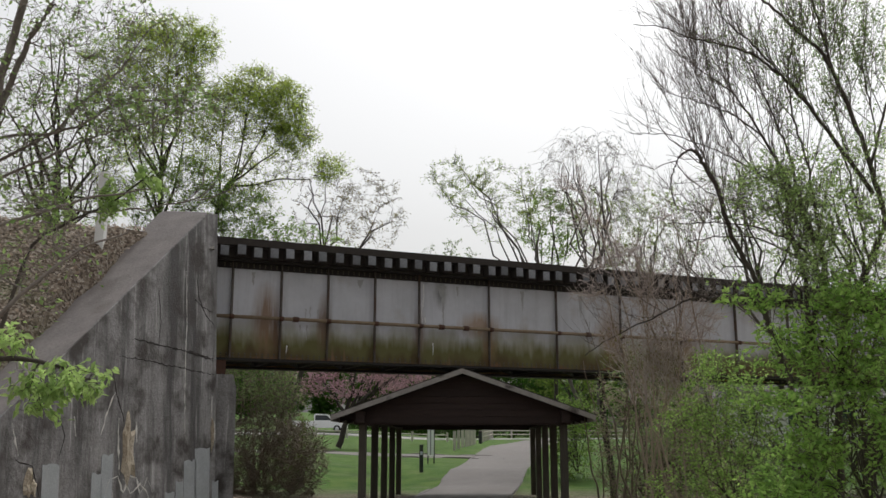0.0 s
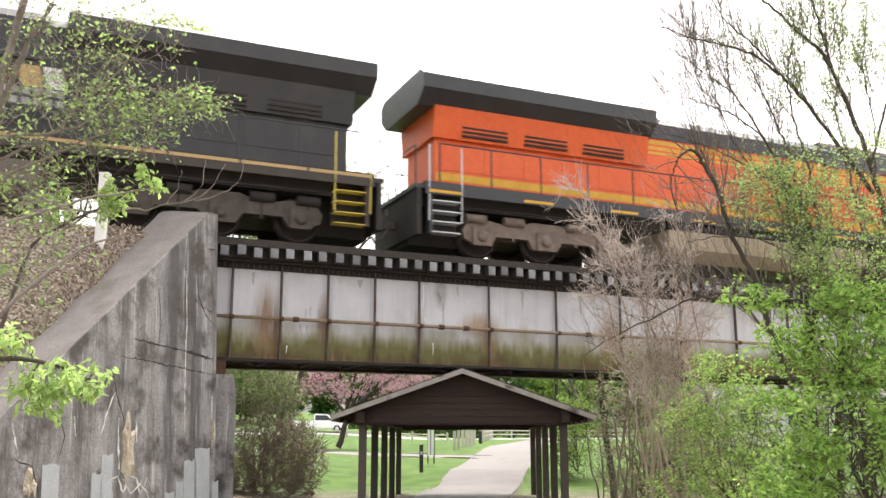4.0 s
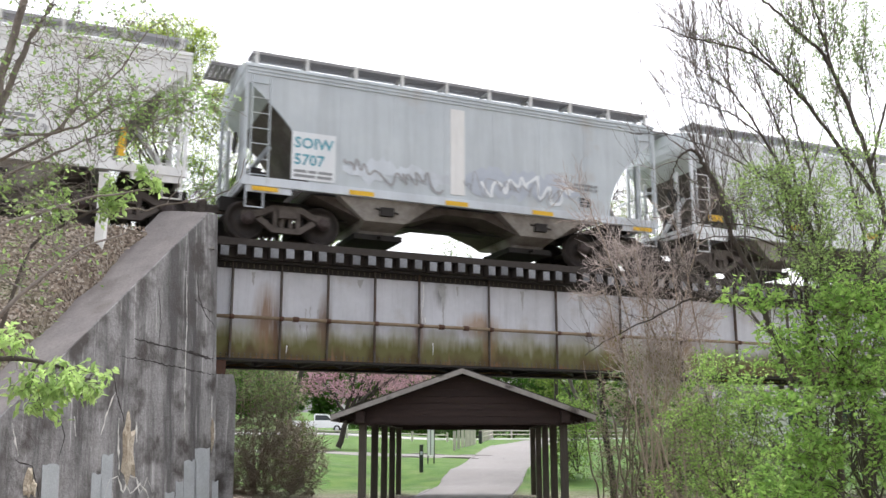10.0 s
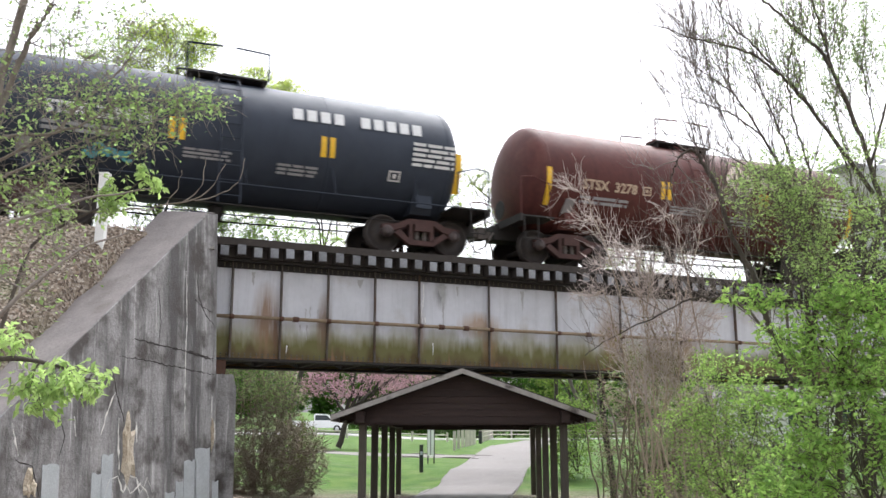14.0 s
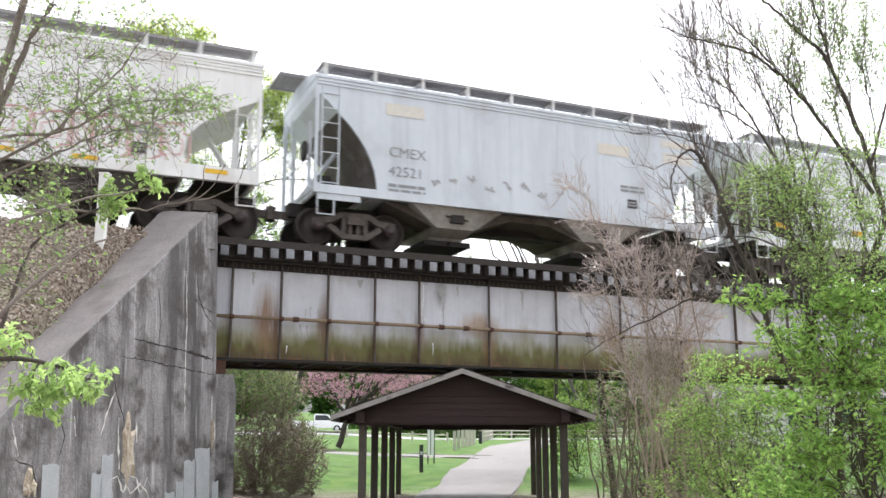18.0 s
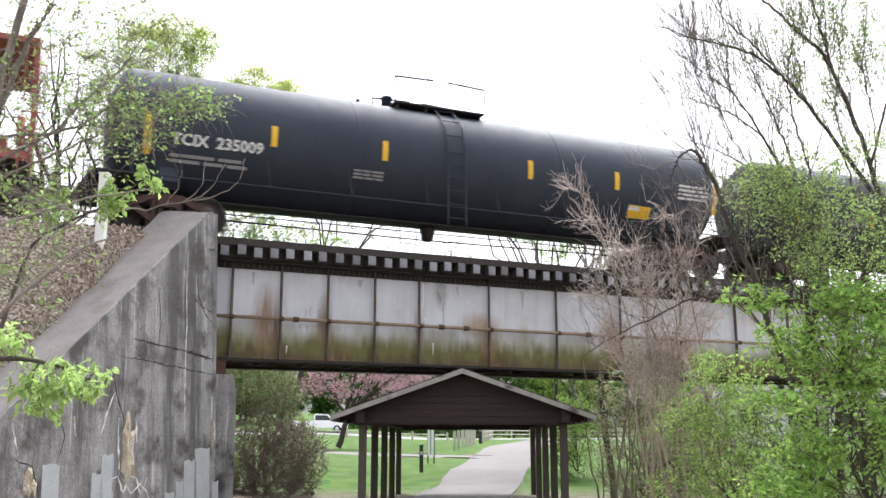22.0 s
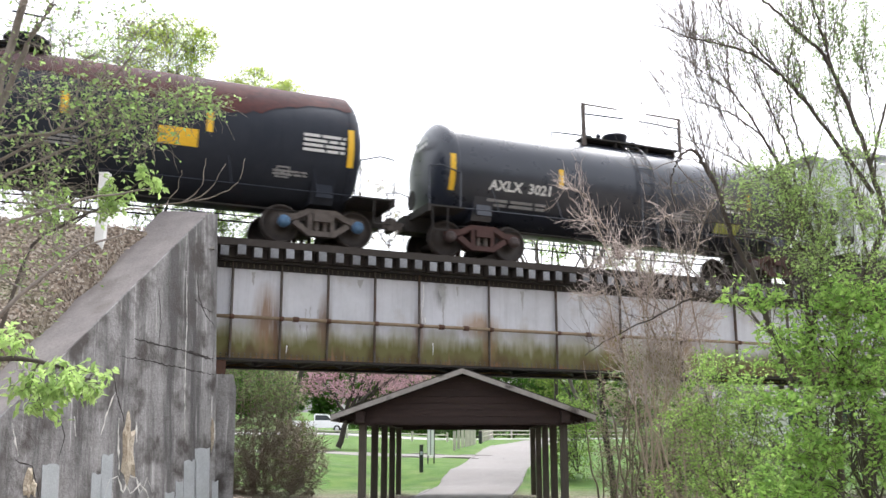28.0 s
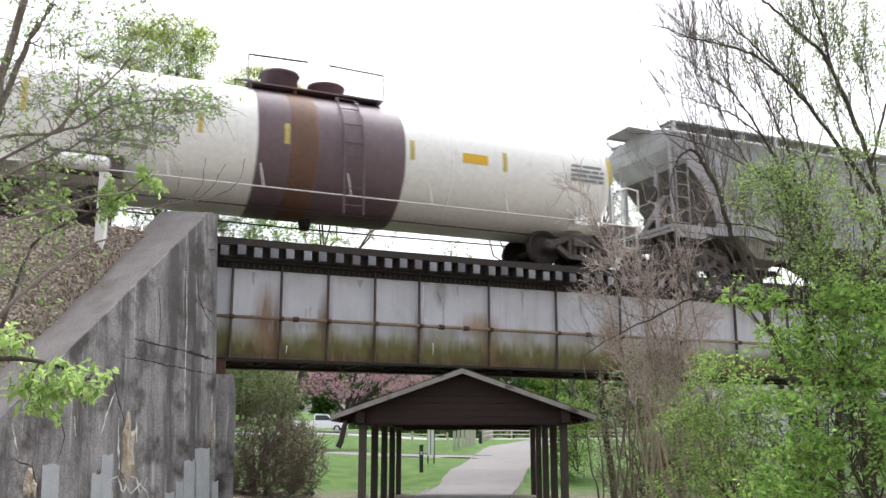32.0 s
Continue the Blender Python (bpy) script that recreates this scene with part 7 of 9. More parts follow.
c, on, th, zc = long_tank("rust-bloomed black tank car with a tall manway", "SRIX", "29029", -6.93, 1.95, 278.2, 296.3, TANK_RUSTED, "tall", ((-7.83, 1.9, 2.75), (7.6, 1.8, 2.7)), (-4.56, -1.68, 1.69, 4.6), 2.5)
framed_box(c, on, -4.3, 1.9, 0.3, DIM_WHITE)
rusty_top(c, 1.52, zc, -7.7, 7.7, 5)
place(c, 278.2, 296.3)
c, on, th, zc = long_tank("black tank car with rust along its top and yellow placards", "", "", 0, 0, 296.3, 314.67, TANK_RUSTED, "twin", ((-7.6, 1.8, 2.7), (7.63, 1.8, 2.7)), (-4.4, -3.4, 1.34, 4.34), 2.45, iron=TRUCK_IRON, cap=CAP_BLUE, data=(6.97, 2.05), middle=0.0)
mark(c, on, 3.25, 1.85, 0.85, 0.38, YELLOW, "placard")
mark(c, on, -1.68, 2.1, 0.72, 0.3, YELLOW, "placard")
framed_box(c, on, 5.9, 1.45, 0.32, DIM_WHITE)
plates(c, on, -6.6, 1.6, 1.6, 0.6, 4, DIM_WHITE)
rusty_top(c, 1.52, zc, -7.7, 7.7, 6)
place(c, 296.3, 314.67)
c, on, th, zc = long_tank("glossy black tank car with a railed top platform", "AXLX", "3021", -4.75, 1.72, 314.67, 328.5, mat("glossy_black_tank_paint", (0.016, 0.02, 0.032), (0.024, 0.029, 0.044), 1.0, 0.3, spec=0.7, streak=0.08), "valves", ((-5.78, 1.6, 2.5), (5.61, 1.6, 2.5)), (-2.68, 3.53), 2.2, r=1.36, platform=3.2, size=0.36, data=(4.68, 1.95))
mark(c, on, 2.5, 1.3, 0.85, 0.26, mat("olive_placard", (0.36, 0.38, 0.07), (0.3, 0.32, 0.07), 6, 0.6), "placard")
diamond(c, on, 4.88, 1.36, 0.18, WHITE_PAINT)
for e, wide in ((-1, 0.06), (1, 0.035)):
    part("rail_post", box(B(), e * 1.62 - wide, e * 1.62 + wide, -0.93, -0.87, zc + 1.1, zc + 2.32), TRUCK_IRON, c, bevel=0.008)
    part("guard_rail", pipe(B(), [(e * 1.62, -0.9, zc + 2.3), (e * 0.5, -0.9, zc + 2.3)], 0.025, 6), TRUCK_IRON, c)
plates(c, on, 2.6, 1.82, 0.85, 0.4, 3, WHITE_PAINT, "data_panel")
place(c, 314.67, 328.5)
# long white hopper
OUTLET_TAN = mat("tan_outlet_paint", (0.20, 0.155, 0.11), (0.14, 0.11, 0.08), 4.0, 0.7)
c, y, end, low, top = covered_hopper("long clean light-grey covered hopper with yellow reflectors", 19.8, 4, PALE, style="curved", walk_paint=mat_walk, bay_w=0.42, bay_paint=BAY_DARK, seams=False, outlet=OUTLET_TAN, cut=0.72)
letters("UTCX", 0.3, GREY_PAINT, c, pose(-7.44, -y, 2.09), "reporting_mark")
letters("1818", 0.3, GREY_PAINT, c, pose(-7.44, -y, 1.72), "car_number")
bars(c, -7.44, -y, 1.35, 0.9, 0.22, 2, GREY_PAINT)
uprights(c, y, ((-7.79, 1.45, 2.25), (-5.11, 1.45, 1.85), (-2.61, 1.45, 1.85), (-0.02, 1.45, 1.85), (2.39, 1.45, 1.85), (5.1, 1.45, 1.85), (8.1, 1.45, 2.25)), 0.13)
panel(c, -4.95, -4.3, 1.7, 1.92, -y, YELLOW, "placard")
data_plate(c, y, 7.0, 1.7)
place(c, 328.5, 348.3)
# white tank with a brown belt
c, on, th, zc = tank_car("off-white tank car with a dark brown belt under its twin manways", 365.5 - 348.4, 1.49, TANK_WHITE, "twin", ladder_paint=BAND_BROWN, rod_paint=TANK_WHITE, rail_paint=TANK_WHITE, zc=2.3, platform=3.4, iron=TRUCK_IRON, middle=-0.7, ladder_x=0.01)
part("brown_belt", lathe(B(), [(-2.25, 1.552), (-2.23, 1.558), (1.32, 1.558), (1.34, 1.552)], 56, "x", (0, 0, zc)), BAND_BROWN, c, "dark brown spill belt")
part("rust_band", lathe(B(), [(-1.47, 1.559), (-1.45, 1.563), (-0.85, 1.563), (-0.83, 1.559)], 56, "x", (0, 0, zc)), SPILL_RUST, c, "rusty brown spill streak")
letters("UTLX", 0.33, GREY_PAINT, c, on(-6.04, 2.0, 0.02), "reporting_mark")
letters("648109", 0.33, GREY_PAINT, c, on(-5.05, 2.0, 0.02), "car_number")
plates(c, on, -6.04, 1.65, 1.5, 0.25, 2, GREY_PAINT)
for x in (-7.11, -3.53, -1.58, 1.51, 4.03, 7.18):
    mark(c, on, x - 0.06, 2.15, 0.12, 0.5 if abs(x) < 7 else 0.75, DULL_YELLOW)
mark(c, on, 2.85, 2.25, 0.7, 0.25, YELLOW, "placard")
plates(c, on, 5.95, 2.12, 1.0, 0.48, 4, GREY_PAINT, "data_panel")
part("cylinder_bracket", box(B(), -6.75, -5.05, -1.44, -1.2, 1.0, 1.46), TRUCK_IRON, c, "dark steel bracket", bevel=0.02)
part("air_cylinder", lathe(B(), [(-6.45, 0.02), (-6.43, 0.13), (-6.36, 0.17), (-5.44, 0.17), (-5.37, 0.13), (-5.35, 0.02)], 18, "x", (0, -1.52, 1.2)), TANK_WHITE, c)
part("valve_box", box(B(), -6.75, -6.52, -1.6, -1.4, 1.12, 1.48), TANK_WHITE, c, bevel=0.02)
diamond(c, on, 6.25, 1.3, 0.2, WHITE_PAINT)
place(c, 348.4, 365.5)
c, y, end, low, top = covered_hopper("sooty grey covered hopper at the end of the view", 12.8, 2, SHADOWY, walk_paint=mat_walk_dark)
place(c, 365.5, 378.3)


# ---- trees and shrubs: limbs reach for points spread through each crown, twigs follow, leaves sit on the twigs ----
def leaf_mat(name, dark, bright, through, gloss=0.65):
    m = bpy.data.materials.new(name)
    m.use_nodes = True
    n, l = m.node_tree.nodes, m.node_tree.links
    out = n["Principled BSDF"]
    geo = n.new("ShaderNodeNewGeometry")
    ramp = n.new("ShaderNodeValToRGB")
    e = ramp.color_ramp.elements
    e[0].color, e[1].color = (*dark, 1), (*bright, 1)
    l.new(geo.outputs["Random Per Island"], ramp.inputs[0])
    l.new(ramp.outputs[0], out.inputs["Base Color"])
    out.inputs["Roughness"].default_value = gloss
    out.inputs["Specular IOR Level"].default_value = 0.12
    tr = n.new("ShaderNodeBsdfTranslucent")
    hs = n.new("ShaderNodeMix")
    hs.data_type, hs.blend_type = "RGBA", "MULTIPLY"
    hs.inputs["Factor"].default_value = 1.0
    ins = [q for q in hs.inputs if q.type == "RGBA"]
    l.new(ramp.outputs[0], ins[0])
    ins[1].default_value = (*through, 1)
    l.new([q for q in hs.outputs if q.type == "RGBA"][0], tr.inputs[0])
    mix = n.new("ShaderNodeMixShader")
    mix.inputs[0].default_value = 0.5
    l.new(out.outputs[0], mix.inputs[1])
    l.new(tr.outputs[0], mix.inputs[2])
    l.new(mix.outputs[0], n["Material Output"].inputs[0])
    return m


LEAF_SPRING = leaf_mat("spring_green_leaf", (0.11, 0.195, 0.045), (0.25, 0.37, 0.105), (1.65, 1.6, 1.35))
LEAF_FRONT = leaf_mat("dull_fresh_leaf", (0.14, 0.215, 0.085), (0.32, 0.43, 0.18), (1.5, 1.55, 1.25))
LEAF_BRIGHT = leaf_mat("fresh_mid_green_leaf", (0.16, 0.275, 0.075), (0.395, 0.555, 0.18), (1.7, 1.75, 1.4))
LEAF_YOUNG = leaf_mat("pale_young_leaf", (0.22, 0.31, 0.12), (0.41, 0.53, 0.22), (1.6, 1.65, 1.4))
LEAF_PALE = leaf_mat("pale_fresh_leaf", (0.17, 0.28, 0.08), (0.38, 0.51, 0.18), (1.65, 1.72, 1.4))
LEAF_SOFT = leaf_mat("soft_grey_green_leaf", (0.14, 0.215, 0.08), (0.27, 0.36, 0.15), (1.7, 1.7, 1.5))
LEAF_DOME = leaf_mat("sunlit_yellow_green_leaf", (0.21, 0.29, 0.06), (0.40, 0.48, 0.12), (1.6, 1.6, 1.2))
LEAF_DULL = leaf_mat("olive_green_leaf", (0.08, 0.13, 0.03), (0.17, 0.24, 0.06), (1.5, 1.5, 1.2))
LEAF_YELLOW = leaf_mat("yellow_green_leaf", (0.145, 0.215, 0.045), (0.285, 0.36, 0.085), (1.5, 1.5, 1.1))
LEAF_DEEP = leaf_mat("deep_green_leaf", (0.035, 0.085, 0.018), (0.08, 0.16, 0.03), (1.4, 1.5, 1.1))
BLOSSOM = leaf_mat("pink_redbud_blossom", (0.286, 0.176, 0.202), (0.468, 0.325, 0.358), (1.3, 1.2, 1.2))
BUD = leaf_mat("brownish_bud", (0.12, 0.09, 0.04), (0.22, 0.20, 0.08), (1.3, 1.3, 1.0))
BARK_DARK = mat("dark_wet_bark", (0.060, 0.048, 0.040), (0.032, 0.027, 0.024), 9.0, 0.95, bump=0.015, bump_scale=22, squash=(1, 1, 0.3))
TWIG_BROWN = mat("brown_twig", (0.11, 0.082, 0.062), (0.07, 0.054, 0.043), 12.0, 0.95)
TWIG_TAN = mat("tan_brown_twig", (0.20, 0.16, 0.115), (0.13, 0.10, 0.075), 12.0, 0.95)
TWIG_DRY = mat("dry_buff_twig", (0.42, 0.34, 0.265), (0.28, 0.22, 0.17), 12.0, 0.95)
BARK_PALE = mat("pale_smooth_bark", (0.27, 0.235, 0.20), (0.15, 0.125, 0.11), 7.0, 0.9, bump=0.006, bump_scale=30)
TWIG_UMBER = mat("warm_brown_twig", (0.235, 0.185, 0.145), (0.145, 0.112, 0.09), 12.0, 0.95)
TWIG_ASH = mat("ash_brown_twig", (0.20, 0.17, 0.15), (0.12, 0.10, 0.088), 12.0, 0.95)
TWIG_GREY = mat("grey_twig", (0.15, 0.13, 0.115), (0.09, 0.078, 0.07), 12.0, 0.95)


def skin(polys, sides):
    """Tubes round many polylines, as one mesh's vertices and faces."""
    verts, faces, o = [], [], 0
    ang = np.arange(sides) * 2 * np.pi / sides
    ca, sa = np.cos(ang), np.sin(ang)
    for pts, rad in polys:
        p = np.asarray(pts)
        d = np.gradient(p, axis=0)
        d /= np.linalg.norm(d, axis=1, keepdims=True) + 1e-9
        ref = np.where(np.abs(d[:, 2:3]) > 0.9, np.array([[1.0, 0, 0]]), np.array([[0, 0, 1.0]]))
        u = np.cross(d, ref)
        u /= np.linalg.norm(u, axis=1, keepdims=True) + 1e-9
        v = np.cross(d, u)
        r = np.asarray(rad)[:, None, None]
        ring = p[:, None, :] + r * (u[:, None, :] * ca[None, :, None] + v[:, None, :] * sa[None, :, None])
        verts.append(ring.reshape(-1, 3))
        k = len(p)
        i = np.arange(k - 1)[:, None] * sides + np.arange(sides)[None, :]
        j = np.arange(k - 1)[:, None] * sides + (np.arange(sides)[None, :] + 1) % sides
        faces.append((np.stack([i, j, j + sides, i + sides], -1) + o).reshape(-1, 4))
        o += k * sides
    return np.concatenate(verts), np.concatenate(faces)


def mesh_from(name, verts, faces, material, smooth_faces=True):
    me = bpy.data.meshes.new(name)
    nv, nf, k = len(verts), len(faces), faces.shape[1]
    me.vertices.add(nv)
    me.vertices.foreach_set("co", verts.astype(np.float32).ravel())
    me.loops.add(nf * k)
    me.loops.foreach_set("vertex_index", faces.astype(np.int32).ravel())
    me.polygons.add(nf)
    me.polygons.foreach_set("loop_start", (np.arange(nf) * k).astype(np.int32))
    me.polygons.foreach_set("use_smooth", np.full(nf, smooth_faces))
    me.update(calc_edges=True)
    me.materials.append(material)
    return me


def leaf_mesh(rng, spots, size, material, flat=0.35, wide=0.55, droop=0.0):
    """One folded diamond a leaf."""
    n = len(spots)
    a = rng.normal(size=(n, 3))
    a[:, 2] = a[:, 2] * 0.6 - droop
    a /= np.linalg.norm(a, axis=1, keepdims=True)
    b = rng.normal(size=(n, 3)) * np.array([1, 1, flat])
    b -= a * (a * b).sum(1, keepdims=True)
    b /= np.linalg.norm(b, axis=1, keepdims=True) + 1e-9
    c = np.cross(a, b)
    s = size * rng.uniform(0.55, 1.25, (n, 1))
    p0 = spots
    p1 = spots + a * s * 0.45 + b * s * wide * 0.5 + c * s * 0.08
    p2 = spots + a * s
    p3 = spots + a * s * 0.45 - b * s * wide * 0.5 + c * s * 0.08
    verts = np.stack([p0, p1, p2, p3], 1).reshape(-1, 3)
    faces = np.arange(n * 4).reshape(-1, 4)
    return mesh_from("leaves", verts, faces, material, False)


def bend(rng, a, b, n, arch, wander):
    """A curved line from a to b."""
    t = np.linspace(0, 1, n)[:, None]
    line = a + (b - a) * t
    size = np.linalg.norm(b - a)
    w = rng.normal(size=(n, 3)) * wander * size
    w[0] = w[-1] = 0
    up = np.array([0, 0, 1.0]) * arch * size * np.sin(np.pi * t)
    return line + w + up


def plant(name, label, seed, base, crowns, limbs=5, trunk=0.16, stems=1, bark=BARK_DARK, twig=TWIG_BROWN, leaf=LEAF_SPRING, leaf_size=0.09, leaves=14,
          arch=0.08, wander=0.05, sprigs=2, sprig=0.35, given=(), thin=0.009, fork=0.3, category="tree", hang=0.0, spread=0.05, group="", droop=0.0, wide=0.55, reachy=None):
    """crowns: (centre, radii, branches, twigs, hollow, leaf share). given: ready limbs as (points, thick, thin)."""
    rng = np.random.default_rng(seed)
    base = np.array(base, float)
    big, mid, small, nodes, node_r = [], [], [], [], []

    def keep(pts, r0, r1, dest):
        pts = np.asarray(pts, float)
        r = np.linspace(r0, r1, len(pts))
        dest.append((pts, r))
        nodes.append(pts)
        node_r.append(r)

    for pts, r0, r1 in given:
        p = np.array(pts, float)
        t = np.linspace(0, len(p) - 1, len(p) * 4)
        q = np.stack([np.interp(t, np.arange(len(p)), p[:, k]) for k in range(3)], 1)
        q[1:-1] += rng.normal(size=q[1:-1].shape) * 0.012
        q[1:-1] = (q[:-2] + q[1:-1] * 2 + q[2:]) / 4
        keep(q, r0, r1, big)
    if not given:
        for k in range(stems):
            c, rad = np.array(crowns[0][0], float), np.array(crowns[0][1], float)
            foot = base + np.array([rng.uniform(-1, 1), rng.uniform(-1, 1), 0]) * (0.35 * (stems > 1))
            top = foot + (c - foot) * (fork if stems == 1 else 0.12) + rng.normal(size=3) * 0.1
            keep(bend(rng, foot, top, 5, 0.0, 0.02), trunk, trunk * 0.75, big)
            for c, rad, nb, nt, hollow, share in crowns:
                if len(crowns) > 8 and rng.random() > limbs / len(crowns) / stems:
                    continue
                c, rad = np.array(c, float), np.array(rad, float)
                for i in range(max(1, limbs // len(crowns) // stems)):
                    v = rng.normal(size=3)
                    v[2] = abs(v[2]) * 0.7
                    v /= np.linalg.norm(v)
                    goal = c + v * rad * 0.62
                    start = nodes[-1][-1] if k == 0 and i == 0 else top
                    keep(bend(rng, top, goal, 8, arch * 0.6, 0.03), trunk * 0.6, trunk * 0.16, big)
    spots = []
    for c, rad, nb, nt, hollow, share in crowns:
        c, rad = np.array(c, float), np.array(rad, float)

        def goals(count, lo):
            v = rng.normal(size=(count, 3))
            v /= np.linalg.norm(v, axis=1, keepdims=True)
            r = (lo ** 3 + (1 - lo ** 3) * rng.random((count, 1))) ** (1 / 3)
            return c + v * r * rad

        def reach(goal, dest, r_most, n, arch_now, want=None):
            P = np.concatenate(nodes)
            R = np.concatenate(node_r)
            d = np.linalg.norm(P - goal, axis=1) + np.maximum(0, P[:, 2] - goal[2]) * 0.5 * (hang == 0)
            if want:
                d = np.abs(np.linalg.norm(P - goal, axis=1) - want) + np.maximum(0, P[:, 2] - goal[2] + want * 0.35) * 2 + np.abs(P[:, 1] - goal[1]) * 0.3
            i = int(np.argmin(d))
            r0 = min(r_most, R[i] * 0.7)
            keep(bend(rng, P[i], goal, n, arch_now, wander), max(r0, thin * 0.9), max(r0 * 0.35, thin * 0.5), dest)

        for g in goals(nb, hollow * 0.7):
            reach(g, mid, trunk * 0.3, 6, arch, reachy[0] * rng.uniform(0.5, 1.3) if reachy else None)
        P0 = len(nodes)
        for g in goals(nt, hollow):
            reach(g, small, thin * 1.6, 5, arch, reachy[1] * rng.uniform(0.5, 1.3) if reachy else None)
            tip = nodes[-1]
            nodes.pop()
            node_r.pop()
            along = tip[-1] - tip[0]
            lines_here = [tip]
            for q in range(sprigs):
                s0 = tip[rng.integers(1, len(tip))]
                v = along / (np.linalg.norm(along) + 1e-6) + rng.normal(size=3) * 0.8
                v[2] -= hang
                e = s0 + v / np.linalg.norm(v) * sprig * rng.uniform(0.5, 1.2)
                line = bend(rng, s0, e, 4, 0.12 if hang else 0.03, 0.05)
                small.append((line, np.linspace(thin * 0.7, thin * 0.35, 4)))
                lines_here.append(line)
            if leaves * share > 0:
                n = rng.poisson(leaves * share)
                for _ in range(n):
                    line = lines_here[rng.integers(len(lines_here))]
                    k = rng.random() ** 0.7 * (len(line) - 1.001)
                    i = int(k)
                    spots.append(line[i] + (line[i + 1] - line[i]) * (k - i) + rng.normal(size=3) * spread)
    root = empty(name, pose(*base), label, category, group)
    off = base
    for part_name, polys, sides, m in (("trunk", big, 8, bark), ("branch_mass", mid, 5, bark), ("twig_mass", small, 3, twig)):
        if polys:
            v, f = skin(polys, sides)
            ob = part(part_name, mesh_from(part_name, v - off, f, m), m, root)
            if part_name != "trunk" or given or stems > 1:
                ob["kind"] = "stuff"
    if spots:
        part("foliage", leaf_mesh(rng, np.array(spots) - off, leaf_size, leaf, droop=droop, wide=wide), leaf, root)["kind"] = "stuff"
    return root


def whip_tree(name, label, seed, base, limbs, per_metre=6.0, lift=0.6, reach=(0.45, 1.1), sub=4.0, thin=0.0055, bark=BARK_DARK, twig=TWIG_GREY, leaf=LEAF_SPRING, leaf_size=0.06,
              leaves=5.0, zones=(), spread=0.03, sway=1.0, curl=0.25, category="tree", droop=0.0, wide=0.55):
    """Given limbs that put out fine upright whips, each with side twigs; leaves in tufts where the zones (centre, radius, share) say so."""
    rng = np.random.default_rng(seed)
    base = np.array(base, float)
    up = np.array([0, 0, 1.0])
    big, mid, small, spots = [], [], [], []

    def unit(v):
        return v / (np.linalg.norm(v) + 1e-9)

    def share_at(q):
        total = 0.0
        for centre, radius, share in zones:
            d = np.linalg.norm((q - np.array(centre)) * np.array([1, 0.5, 1])) / radius
            total += share * max(0.0, 1 - d * d)
        return total

    def shoot(p, way, size, n=6):
        t = np.linspace(0, 1, n)[:, None]
        pts = p + way * size * t + up * curl * size * t ** 2
        w = rng.normal(size=(n, 3)) * 0.022 * size * sway
        w[0] = 0
        return pts + np.cumsum(w, axis=0)

    def dress(line):
        for _ in range(rng.poisson(leaves * share_at(line[-1]))):
            k = rng.random() ** 0.6 * (len(line) - 1.001)
            i = int(k)
            spots.append(line[i] + (line[i + 1] - line[i]) * (k - i) + rng.normal(size=3) * spread)

    for pts, r0, r1 in limbs:
        p = np.array(pts, float)
        t = np.linspace(0, len(p) - 1, len(p) * 5)
        q = np.stack([np.interp(t, np.arange(len(p)), p[:, k]) for k in range(3)], 1)
        for _ in range(3):
            q[1:-1] = (q[:-2] + q[1:-1] * 2 + q[2:]) / 4
        q[1:-1] += rng.normal(size=q[1:-1].shape) * 0.005 * sway
        r = np.linspace(r0, r1, len(q))
        big.append((q, r))
        step = np.linalg.norm(np.diff(q, axis=0), axis=1)
        for _ in range(int(step.sum() * per_metre)):
            f = rng.uniform(0.18, 1.0)
            i = min(len(q) - 2, int(f * (len(q) - 1)))
            if q[i][2] < base[2] + 2.2:
                continue
            tangent = unit(q[i + 1] - q[i])
            way = unit(tangent * 0.6 + up * lift + rng.normal(size=3) * np.array([0.45, 0.35, 0.3]))
            size = rng.uniform(*reach) * (1.2 - 0.75 * f)
            whip = shoot(q[i], way, size)
            mid.append((whip, np.linspace(max(thin * 0.9, min(thin * 1.7, r[i] * 0.5)), thin * 0.5, len(whip))))
            dress(whip)
            for _ in range(rng.poisson(sub * size)):
                j = rng.integers(1, len(whip) - 1)
                w2 = unit(unit(whip[j + 1] - whip[j]) * 0.8 + up * lift * 0.35 + rng.normal(size=3) * 0.5)
                side = shoot(whip[j], w2, size * rng.uniform(0.2, 0.6), 4)
                small.append((side, np.linspace(thin * 0.6, thin * 0.35, 4)))
                dress(side)
    root = empty(name, pose(*base), label, category)
    for part_name, polys, sides, m in (("trunk", big, 8, bark), ("branch_mass", mid, 4, twig), ("twig_mass", small, 3, twig)):
        v, f = skin(polys, sides)
        part(part_name, mesh_from(part_name, v - base, f, m), m, root)["kind"] = "stuff"
    if spots:
        part("foliage", leaf_mesh(rng, np.array(spots) - base, leaf_size, leaf, droop=droop, wide=wide), leaf, root)["kind"] = "stuff"
    return root


